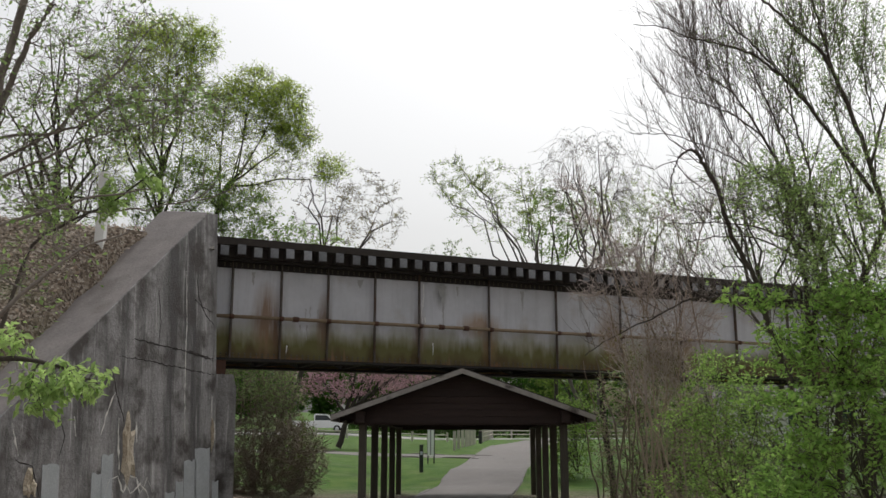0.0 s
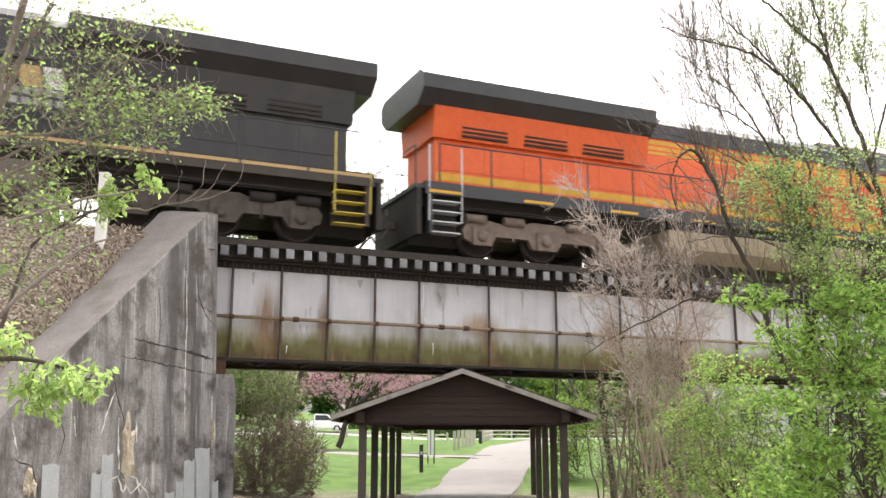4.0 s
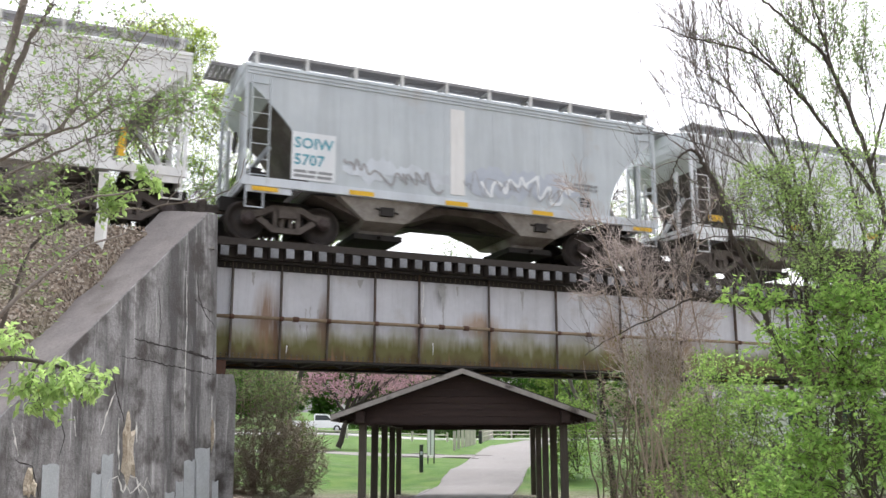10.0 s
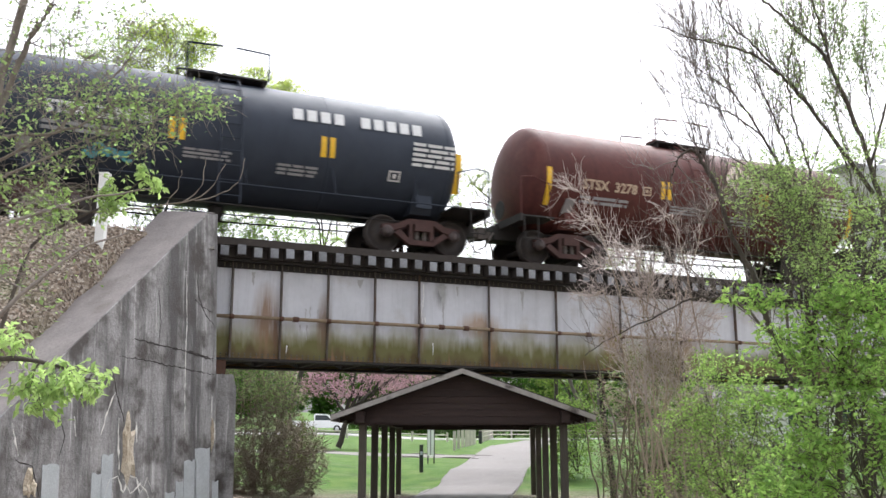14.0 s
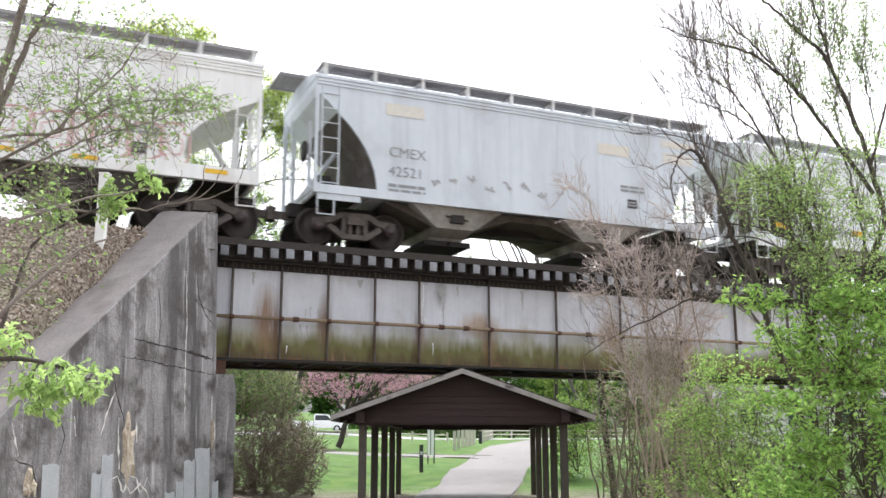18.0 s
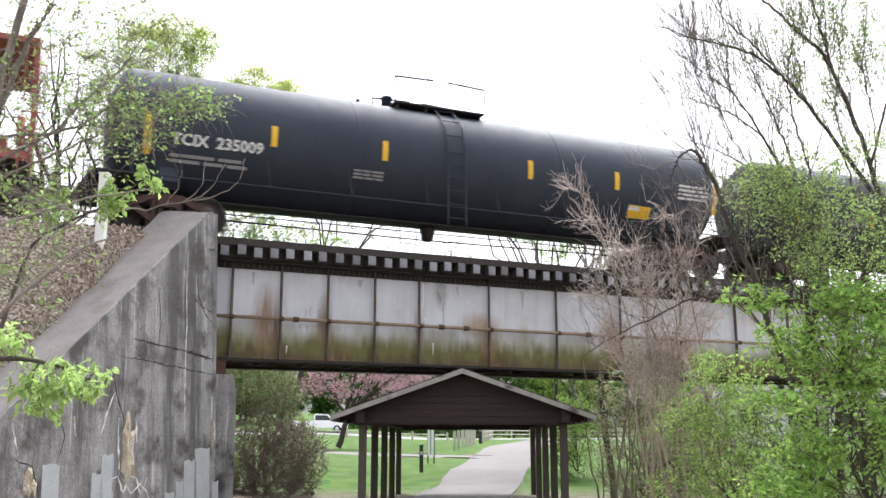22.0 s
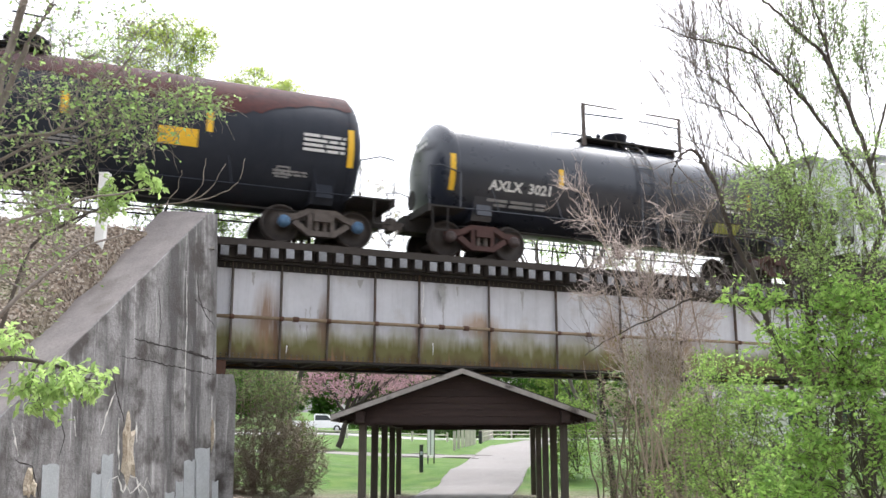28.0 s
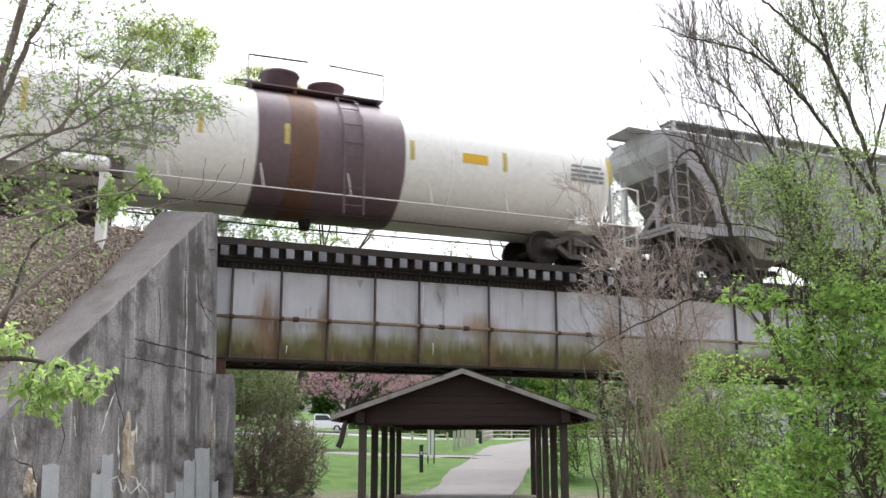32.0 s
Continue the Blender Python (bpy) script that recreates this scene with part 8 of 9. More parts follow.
def boughs(seed, trunk, pads, thick):
    """Limbs that leave the trunk's upper half and sweep out and up to each leafy pad."""
    r = random.Random(seed)
    out = [(trunk, thick, thick * 0.55)]
    for (x, y, z), rad, *rest in pads:
        a = trunk[r.randrange(len(trunk) // 2, len(trunk))]
        mid_z = a[2] + (z - a[2]) * r.uniform(0.35, 0.5)
        k = r.uniform(0.5, 0.68)
        way = [a, (a[0] + (x - a[0]) * k * 0.5, a[1] + (y - a[1]) * 0.3, a[2] + (mid_z - a[2]) * 0.55), (a[0] + (x - a[0]) * k, a[1] + (y - a[1]) * 0.6, mid_z), (x - (x - a[0]) * 0.1, y, z - rad[2] * 0.5)]
        out.append(([a] + [tuple(v + r.uniform(-0.14, 0.14) for v in q) for q in way[1:]], thick * r.uniform(0.35, 0.5), 0.016))
    return out


# behind the line
PADS_HIGH = [((-10.38, 33, 16.75), (1.55, 1.1, 0.55), 9, 100, 0.2, 1.0), ((-9.38, 33, 16.1), (0.85, 0.9, 0.55), 6, 62, 0.2, 1.0), ((-11.65, 33.5, 16.55), (0.95, 0.9, 0.5), 6, 50, 0.2, 0.8),
             ((-12.56, 33, 15.7), (1.15, 0.9, 0.55), 6, 50, 0.2, 0.6), ((-9.6, 32.5, 14.5), (1.2, 1.0, 0.5), 6, 52, 0.2, 0.7), ((-10.7, 32.5, 15.1), (1.2, 1.0, 0.5), 6, 54, 0.2, 0.7)]
PADS_MID = [((-12.24, 32.5, 14.2), (1.1, 0.9, 0.5), 6, 40, 0.2, 0.6), ((-9.31, 32.5, 12.8), (1.1, 0.9, 0.4), 6, 34, 0.2, 0.6), ((-11.2, 32.5, 12.8), (1.1, 0.9, 0.45), 6, 34, 0.2, 0.6)]
PADS_LOW = [((-7.51, 34, 14.75), (1.2, 1.0, 0.65), 8, 92, 0.2, 1.0), ((-6.35, 34, 14.0), (0.85, 0.9, 0.8), 8, 92, 0.2, 1.0), ((-6.0, 34, 12.9), (0.7, 0.8, 0.5), 6, 54, 0.2, 1.0),
            ((-8.3, 34, 14.2), (0.95, 0.9, 0.7), 7, 70, 0.2, 0.9), ((-4.66, 34.5, 11.7), (0.48, 0.5, 0.42), 4, 34, 0.1, 1.0), ((-7.6, 34, 13.2), (1.0, 0.8, 0.4), 6, 36, 0.2, 0.5)]
FILL = [((-10.8, 33, 13.0), (2.9, 1.6, 3.2), 100, 400, 0.1, 0.7), ((-7.4, 34, 12.2), (2.4, 1.4, 2.5), 80, 320, 0.1, 0.5)]
plant("tree", "tall domed tree with light green spring leaves", 12, (-10.4, 33, 3.0), [(c, [1.22 * v for v in r], b * 2, int(n * 1.55), h, q * 0.8) for c, r, b, n, h, q in PADS_HIGH + PADS_MID] + FILL[:1], given=boughs(12, [(-10.4, 33, 2.9), (-10.45, 33, 6.5), (-10.3, 33, 9.2), (-10.35, 33, 11.0)], PADS_HIGH + PADS_MID, 0.14),
      trunk=0.1, leaf=LEAF_DOME, leaf_size=0.08, leaves=44, sprig=0.45, spread=0.09, thin=0.011, twig=TWIG_GREY)
plant("tree", "domed tree with fresh yellow-green leaves on dark limbs", 11, (-8.5, 34, 2.2), [((c[0] + 0.3, c[1], c[2] + 0.1), [1.3 * v for v in r], b * 2, int(n * 1.7), h, q * 0.8) for c, r, b, n, h, q in PADS_LOW] + FILL[1:], given=boughs(15, [(-8.5, 34, 2.1), (-8.45, 34, 7.0), (-8.55, 34, 9.6), (-8.2, 34, 11.0)], PADS_LOW, 0.13),
      trunk=0.1, leaf=LEAF_DOME, leaf_size=0.08, leaves=46, sprig=0.45, spread=0.09, thin=0.011, twig=TWIG_GREY)
plant("shrub", "light green saplings growing on the bank behind the line", 24, (-9.6, 31, 4.0), [((-9.0, 31, 9.7), (2.1, 0.8, 1.8), 60, 480, 0.1, 1.0), ((-7.0, 31.5, 9.2), (1.3, 0.8, 1.1), 30, 200, 0.1, 1.0), ((-11.6, 31, 9.8), (1.2, 0.8, 1.2), 10, 36, 0.1, 0.7)],
      stems=2, limbs=8, trunk=0.05, leaf=LEAF_SPRING, leaf_size=0.075, leaves=20, category="shrub", twig=TWIG_GREY)
plant("tree", "thin-crowned tree with scattered new leaves", 13, (-14.2, 33, 3.0), [((-14.2, 33, 12.8), (3.6, 3.0, 5.6), 60, 330, 0.3, 1.0)], limbs=9, trunk=0.16, leaf=LEAF_SPRING, leaf_size=0.085, leaves=14, twig=TWIG_GREY)
plant("tree", "thin-crowned tree with scattered new leaves", 23, (-12.4, 29, 4.0), [((-12.4, 29, 10.5), (2.4, 2.0, 4.0), 26, 90, 0.2, 1.0)], limbs=7, trunk=0.1, leaf=LEAF_SPRING, leaf_size=0.08, leaves=12)
plant("tree", "slender leaning tree with sparse buds", 14, (-7.2, 44, 3.0), [((-3.9, 46, 13.0), (2.2, 1.5, 2.3), 34, 260, 0.2, 1.0), ((-6.2, 46, 13.6), (1.8, 1.5, 2.6), 20, 130, 0.2, 0.7)], limbs=6, trunk=0.12, leaf=BUD, leaf_size=0.11, leaves=7, fork=0.55, twig=TWIG_GREY)
plant("shrub", "green shrub growing beside the line", 15, (-5.6, 33, 3.0), [((-5.8, 33, 8.2), (2.6, 1.2, 1.5), 24, 160, 0.1, 1.0)], limbs=6, trunk=0.06, leaf=LEAF_SPRING, leaf_size=0.12, leaves=22, category="shrub")
plant("tree", "leaning tree with open crown and sparse leaves", 16, (6.0, 41, 3.0), [((2.6, 41, 12.3), (2.6, 1.5, 2.0), 34, 220, 0.2, 1.0), ((0.4, 41, 13.2), (1.3, 1.0, 1.2), 10, 80, 0.1, 0.9)], limbs=8, trunk=0.09, bark=TWIG_GREY, twig=TWIG_GREY, leaf=LEAF_YELLOW, leaf_size=0.09, leaves=18, fork=0.35)
plant("tree", "bare weeping tree with drooping twigs", 17, (6.3, 38, 3.0), [((6.2, 38, 12.4), (2.3, 1.6, 2.3), 40, 170, 0.6, 0.6)], limbs=12, trunk=0.09, bark=TWIG_GREY, leaf=BUD, leaf_size=0.07, leaves=12, arch=0.22, hang=1.6, sprig=1.1, sprigs=3, twig=TWIG_GREY)
plant("tree", "small green tree behind the line", 18, (5.2, 44, 3.0), [((5.2, 44, 11.6), (1.8, 1.5, 2.1), 24, 170, 0.2, 1.0)], limbs=6, trunk=0.1, leaf=LEAF_SPRING, leaf_size=0.13, leaves=20)
plant("tree", "twiggy tree with a haze of new leaves", 19, (9.0, 42, 3.0), [((8.6, 42, 11.0), (3.0, 2.0, 2.8), 50, 340, 0.2, 1.0)], limbs=8, trunk=0.09, bark=TWIG_GREY, leaf=LEAF_YELLOW, leaf_size=0.1, leaves=18, twig=TWIG_GREY)
plant("tree", "distant small rounded tree top", 20, (0.2, 62, 3.0), [((0.2, 62, 13.2), (2.2, 1.5, 1.9), 20, 120, 0.3, 1.0)], limbs=6, trunk=0.12, leaf=LEAF_DULL, leaf_size=0.16, leaves=12)
plant("tree", "twiggy tree with light green leaves", 21, (14.5, 40, 3.0), [((14.0, 40, 10.5), (4.0, 2.5, 4.0), 60, 380, 0.2, 1.0)], limbs=9, trunk=0.15, leaf=LEAF_SPRING, leaf_size=0.12, leaves=12)
plant("tree", "twiggy tree with light green leaves", 22, (20.0, 42, 3.0), [((20.0, 42, 11.5), (4.0, 2.5, 5.0), 60, 380, 0.2, 1.0)], limbs=9, trunk=0.15, leaf=LEAF_SPRING, leaf_size=0.12, leaves=12)

# before the bridge, east side: a leaning many-stemmed tree, its broken limb and the undergrowth
STEMS = [
    ([(6.05, 15.2, -0.1), (5.98, 15.2, 1.6), (5.92, 15.2, 2.55), (6.08, 15.2, 3.63), (6.35, 15.2, 4.39), (6.25, 15.2, 4.87), (5.99, 15.2, 5.44)], 0.085, 0.036),
    ([(6.3, 15.3, -0.1), (6.35, 15.3, 1.6), (6.47, 15.3, 2.79), (6.64, 15.3, 3.63), (7.08, 15.2, 4.48), (7.42, 15.2, 5.29)], 0.08, 0.05),
    ([(5.92, 15.2, 2.55), (5.98, 15.1, 4.31), (5.77, 15.1, 4.87), (5.74, 15.1, 5.57), (5.62, 15.1, 6.33)], 0.05, 0.022)]
BROKEN = [([(6.0, 15.3, 1.2), (5.71, 15.4, 2.43), (5.42, 15.4, 3.44), (5.26, 15.4, 4.26), (4.84, 15.4, 5.08), (4.72, 15.4, 5.83), (4.46, 15.4, 6.33), (4.37, 15.4, 6.49)], 0.06, 0.034),
          ([(4.37, 15.4, 6.49), (4.24, 15.4, 6.55), (4.06, 15.4, 6.42), (3.92, 15.4, 6.13), (3.89, 15.4, 5.81), (3.96, 15.4, 5.55)], 0.032, 0.007)]
HIGH = [
    ([(7.42, 15.2, 5.29), (7.2, 15.1, 6.15), (6.94, 15.0, 6.99), (6.67, 15.0, 7.8), (6.48, 15.0, 8.21), (6.12, 15.0, 8.53), (5.72, 15.0, 9.0), (5.3, 15.0, 9.35)], 0.055, 0.018),
    ([(7.25, 15.2, 5.7), (6.66, 15.2, 6.67), (6.36, 15.2, 7.17), (5.89, 15.2, 7.8), (5.49, 15.2, 8.16), (4.78, 15.2, 8.43), (4.22, 15.2, 8.51), (3.92, 15.2, 8.72), (3.34, 15.2, 8.77)], 0.045, 0.006),
    ([(5.89, 15.2, 7.8), (5.34, 15.1, 8.39), (5.01, 15.1, 8.67), (4.81, 15.1, 8.95), (4.64, 15.1, 9.34)], 0.024, 0.008),
    ([(6.67, 15.0, 7.8), (6.47, 14.9, 8.59), (6.29, 14.9, 9.45)], 0.028, 0.014),
    ([(7.2, 15.1, 6.15), (7.5, 14.9, 7.2), (7.7, 14.9, 8.3), (7.75, 14.9, 9.3)], 0.03, 0.01)]
FAN = [
    ([(6.05, 15.2, 5.15), (5.96, 15.3, 6.33), (5.82, 15.3, 6.76), (5.61, 15.3, 7.39), (5.38, 15.3, 7.93), (5.11, 15.3, 8.8)], 0.032, 0.006),
    ([(5.99, 15.2, 5.44), (5.74, 15.3, 6.28), (5.26, 15.4, 7.3), (4.95, 15.4, 7.7), (4.61, 15.4, 7.93), (3.91, 15.4, 8.49)], 0.032, 0.005),
    ([(5.48, 15.3, 6.76), (5.0, 15.4, 7.21), (4.66, 15.4, 7.34), (4.24, 15.4, 7.48), (3.75, 15.4, 7.66)], 0.02, 0.005),
    ([(5.79, 15.2, 5.74), (5.2, 15.5, 6.32), (4.79, 15.5, 6.54), (4.05, 15.5, 6.85), (3.37, 15.5, 6.87)], 0.02, 0.005)]
RISING = [
    ([(6.22, 15.1, 5.13), (6.12, 15.0, 6.06), (5.92, 15.0, 6.93), (5.87, 15.0, 7.75), (6.02, 15.0, 8.38), (6.26, 15.0, 9.02)], 0.028, 0.007),
    ([(7.08, 15.2, 4.48), (6.93, 15.1, 5.34), (6.81, 15.1, 6.23), (6.41, 15.1, 7.14)], 0.028, 0.008),
    ([(5.3, 15.4, 6.2), (4.95, 15.5, 6.9), (4.7, 15.5, 7.7), (4.4, 15.5, 8.3)], 0.014, 0.004)]
SPIRES = [
    ([(4.6, 15.3, 7.2), (4.4, 15.3, 7.9), (4.35, 15.3, 8.6), (4.45, 15.3, 9.3)], 0.012, 0.004),
    ([(5.1, 15.3, 7.0), (4.95, 15.3, 7.8), (4.98, 15.3, 8.6), (4.85, 15.3, 9.4)], 0.013, 0.004),
    ([(4.6, 15.4, 6.1), (4.35, 15.4, 6.7), (4.15, 15.4, 7.5), (4.1, 15.4, 8.2)], 0.016, 0.004),
    ([(5.0, 15.4, 6.7), (4.75, 15.4, 7.5), (4.62, 15.4, 8.3), (4.6, 15.4, 9.1)], 0.016, 0.004),
    ([(6.9, 15.2, 6.3), (6.75, 15.3, 7.2), (6.95, 15.3, 8.2), (7.1, 15.3, 9.2)], 0.02, 0.006),
    ([(7.3, 15.2, 5.9), (7.45, 15.3, 7.0), (7.3, 15.3, 8.0), (7.5, 15.3, 9.1)], 0.02, 0.006)]
LEVEL = [
    ([(6.15, 15.1, 4.48), (5.85, 15.0, 4.78), (5.19, 15.2, 5.17), (4.6, 15.4, 5.26), (3.83, 15.5, 5.26)], 0.026, 0.006),
    ([(5.76, 15.1, 4.65), (5.24, 15.2, 4.96), (4.68, 15.3, 5.0), (4.11, 15.4, 4.91)], 0.02, 0.006),
    ([(5.9, 15.5, 2.9), (5.69, 16.0, 3.35), (5.3, 16.6, 4.1), (4.74, 16.9, 4.2), (4.4, 17.0, 4.15), (3.9, 17.1, 3.85), (3.1, 17.3, 3.5), (2.65, 17.4, 3.18)], 0.036, 0.008)]
LEAFY = [((7.3, 14.9, 8.4), 2.1, 2.8), ((6.6, 15.0, 6.6), 1.3, 1.1), ((5.7, 15.2, 5.8), 1.2, 1.2), ((6.3, 15.2, 4.6), 1.3, 1.2), ((5.0, 15.1, 8.6), 0.6, 0.5), ((5.6, 15.0, 8.0), 1.5, 0.25)]
whip_tree("tree", "leaning many-stemmed tree with a broken limb and mostly bare twigs", 31, (6.05, 15.2, -0.05), [(q, a * 0.85, b) for q, a, b in STEMS + BROKEN + HIGH + FAN + RISING + SPIRES + LEVEL],
          per_metre=7.5, lift=0.7, reach=(0.5, 2.0), sub=6.5, thin=0.0058, twig=TWIG_ASH, sway=2.0, zones=LEAFY, leaf=LEAF_SOFT, leaf_size=0.05, leaves=4.0, bark=BARK, spread=0.025)


def sprays(seed, count, x0, x1, y0, y1, z0, z1, twigs, flat=0.3):
    """Uneven flattened clumps, scattered through a box and tilting."""
    r = random.Random(seed)
    out = []
    for i in range(count):
        z = z0 + (z1 - z0) * (i + 0.5) / count
        w = r.uniform(0.35, 0.85)
        out.append(((r.uniform(x0, x1), r.uniform(y0, y1), z), (w, 0.45, w * r.uniform(flat, flat * 2.2)), max(2, int(9 * w)), int(twigs * w), 0.0, r.uniform(0.7, 1.15)))
    return out


plant("shrub", "tall leafy shrub crowding the bridge", 32, (6.3, 13.8, -0.05), sprays(5, 17, 4.9, 7.0, 13.3, 14.4, 0.3, 2.6, 42) + sprays(6, 16, 4.75, 7.3, 13.6, 14.6, 2.5, 4.15, 38),
      stems=3, limbs=16, trunk=0.026, bark=BARK, twig=TWIG_TAN, leaf=LEAF_BRIGHT, leaf_size=0.105, leaves=17, thin=0.0045, sprig=0.34, sprigs=3, category="shrub", spread=0.022, droop=0.25)
plant("sapling", "slim sapling with a haze of small young leaves", 37, (6.6, 14.6, -0.05), sprays(9, 20, 5.0, 7.6, 13.9, 14.9, 4.0, 5.9, 40) + sprays(11, 4, 6.2, 7.6, 13.9, 14.9, 5.8, 6.6, 20),
      stems=3, limbs=14, trunk=0.024, bark=BARK, twig=TWIG_ASH, leaf=LEAF_YOUNG, leaf_size=0.062, leaves=18, thin=0.0042, sprig=0.34, sprigs=3, spread=0.03)
plant("shrub", "leafy shrub at the foot of the bridge", 33, (4.9, 15.6, -0.05), sprays(7, 18, 4.0, 5.6, 15.2, 16.0, 0.2, 3.0, 34),
      stems=3, limbs=8, trunk=0.02, bark=BARK, twig=TWIG_TAN, leaf=LEAF_PALE, leaf_size=0.062, leaves=30, thin=0.0045, sprig=0.32, sprigs=3, category="shrub", spread=0.03)
def wands(seed, count, foot, x0, x1, y0, y1, z0, z1):
    """Slender stems that rise from one foot and arch over."""
    r = random.Random(seed)
    out = []
    for _ in range(count):
        x, y, z = r.uniform(x0, x1), r.uniform(y0, y1), r.uniform(z0, z1)
        f = (foot[0] + r.uniform(-0.9, 0.9), foot[1] + r.uniform(-0.2, 0.2), foot[2])
        out.append(([f, (f[0] + (x - f[0]) * 0.3, f[1], z * 0.45), (f[0] + (x - f[0]) * 0.62, (f[1] + y) / 2, z * 0.8), (f[0] + (x - f[0]) * 0.88, y, z), (x + (x - f[0]) * 0.12, y, z - r.uniform(0.0, 0.35))], r.uniform(0.014, 0.024), 0.005))
    return out


whip_tree("shrub", "bare pale-twigged shrub reaching up before the girder", 34, (4.5, 17.6, -0.05), wands(4, 15, (4.5, 17.6, -0.1), 2.0, 5.7, 17.0, 17.8, 3.0, 6.5),
          per_metre=9.0, lift=0.2, reach=(0.35, 1.1), sub=7.0, thin=0.0066, bark=TWIG_DRY, twig=PALE_TWIG, leaf=BUD, leaf_size=0.045, leaves=1.0, zones=[((3.6, 17.5, 3.0), 1.3, 2.0)], sway=3.6, curl=0.1, category="shrub")
plant("shrub", "brown vine-tangled thicket of thin stems", 35, (4.4, 20.2, -0.05), [((4.3, 20.2, 1.6), (1.2, 1.2, 1.9), 60, 480, 0.0, 0.7), ((5.3, 20.0, 1.2), (1.2, 1.0, 1.4), 40, 300, 0.0, 0.7)], stems=6, limbs=26, trunk=0.05, bark=BARK, twig=TWIG_DRY, leaf=LEAF_SOFT, leaf_size=0.065, leaves=11, thin=0.008, wander=0.1, category="shrub")

def vines(seed, count, x0, x1, y0, y1, top):
    """Thin stems that climb and sway."""
    r = random.Random(seed)
    out = []
    for i in range(count):
        x, y, h = r.uniform(x0, x1), r.uniform(y0, y1), top * r.uniform(0.55, 1.0)
        sway = r.uniform(-0.8, 0.7)
        out.append(([(x + sway * q + r.uniform(-0.07, 0.07), y + r.uniform(-0.1, 0.1), -0.1 + (h + 0.1) * q) for q in (0, 0.15, 0.3, 0.45, 0.6, 0.75, 0.9, 1.0)], r.uniform(0.012, 0.026), 0.007))
    return out


plant("vine_tangle", "brown climbing vine stems under the bridge", 36, (4.0, 19.3, -0.05), [((3.9, 19.3, 2.0), (0.9, 0.7, 1.9), 44, 240, 0.0, 0.9), ((4.9, 19.0, 1.2), (0.9, 0.7, 1.3), 30, 190, 0.0, 1.0)],
      given=vines(3, 13, 3.2, 5.2, 18.7, 19.8, 4.0), trunk=0.03, bark=TWIG_TAN, twig=TWIG_DRY, leaf=LEAF_SOFT, leaf_size=0.055, leaves=7, thin=0.006, sprig=0.3, wander=0.1, category="vine")

# near the camera, west side: branches that reach into view
NEAR_STEMS = [
    ([(-4.9, 7.6, -0.1), (-4.6, 7.8, 2.0), (-4.3, 8.0, 3.4), (-4.05, 8.0, 4.54), (-4.03, 8.0, 4.82), (-3.96, 8.0, 5.23), (-3.88, 8.0, 5.64), (-3.75, 8.0, 6.2)], 0.046, 0.032),
    ([(-4.2, 8.1, 3.9), (-4.05, 8.1, 4.6), (-3.92, 8.1, 5.09), (-3.8, 8.1, 5.36), (-3.66, 8.1, 5.64), (-3.45, 8.1, 6.1)], 0.032, 0.02)]
NEAR_BOUGH = [
    ([(-4.4, 7.9, 3.6), (-4.27, 7.9, 4.21), (-3.97, 7.9, 4.24), (-3.78, 7.9, 4.29), (-3.4, 7.9, 4.32), (-3.21, 7.9, 4.39), (-2.97, 7.9, 4.56), (-2.63, 7.9, 4.62), (-2.27, 7.9, 4.63), (-2.04, 7.9, 4.56)], 0.02, 0.004),
    ([(-3.4, 7.9, 4.32), (-3.33, 7.95, 4.53), (-3.31, 8.0, 4.79), (-3.32, 8.0, 4.98)], 0.012, 0.005)]
NEAR_HIGH = [
    ([(-4.15, 8.2, 4.1), (-3.53, 8.2, 4.46), (-3.4, 8.2, 4.65), (-3.17, 8.2, 4.87), (-2.96, 8.2, 5.09), (-2.78, 8.2, 5.47), (-2.55, 8.2, 5.55)], 0.016, 0.004),
    ([(-4.3, 7.8, 3.4), (-3.8, 7.8, 3.9), (-3.45, 7.8, 4.06), (-3.24, 7.8, 4.16), (-3.02, 7.8, 4.24), (-2.91, 7.8, 4.28), (-2.57, 7.8, 4.38), (-2.35, 7.8, 4.46)], 0.014, 0.004),
    ([(-4.27, 7.9, 4.21), (-3.98, 7.9, 4.29), (-3.91, 7.9, 4.47), (-3.94, 7.9, 4.7)], 0.012, 0.006)]
NEAR_LOW = [
    ([(-4.5, 7.8, 2.0), (-3.54, 7, 3.2), (-3.17, 7.2, 3.45), (-2.8, 7.4, 3.6), (-2.46, 7.6, 3.72)], 0.02, 0.006),
    ([(-3.1, 7.3, 3.48), (-2.91, 7.8, 3.57), (-2.69, 8.0, 3.63), (-2.54, 8.0, 3.67), (-2.2, 8.0, 3.72), (-2.01, 8.0, 3.9), (-1.94, 8.0, 4.06)], 0.01, 0.004),
    ([(-2.2, 8.0, 3.72), (-1.92, 8.0, 3.8), (-1.83, 8.0, 3.88), (-1.77, 8.0, 4.11)], 0.006, 0.0035)]
NEAR_SIDE = [
    ([(-2.3, 8.0, 3.71), (-2.14, 8.0, 3.85), (-2.12, 8.0, 4.11)], 0.006, 0.0035),
    ([(-2.45, 8.0, 3.68), (-2.35, 8.0, 3.82), (-2.33, 8.0, 4.0)], 0.005, 0.003),
    ([(-4.6, 7.7, 1.5), (-3.29, 6.5, 2.2), (-3.0, 6.2, 2.46), (-2.8, 6.3, 2.7), (-2.59, 6.5, 2.98), (-2.31, 6.7, 3.15)], 0.025, 0.005)]
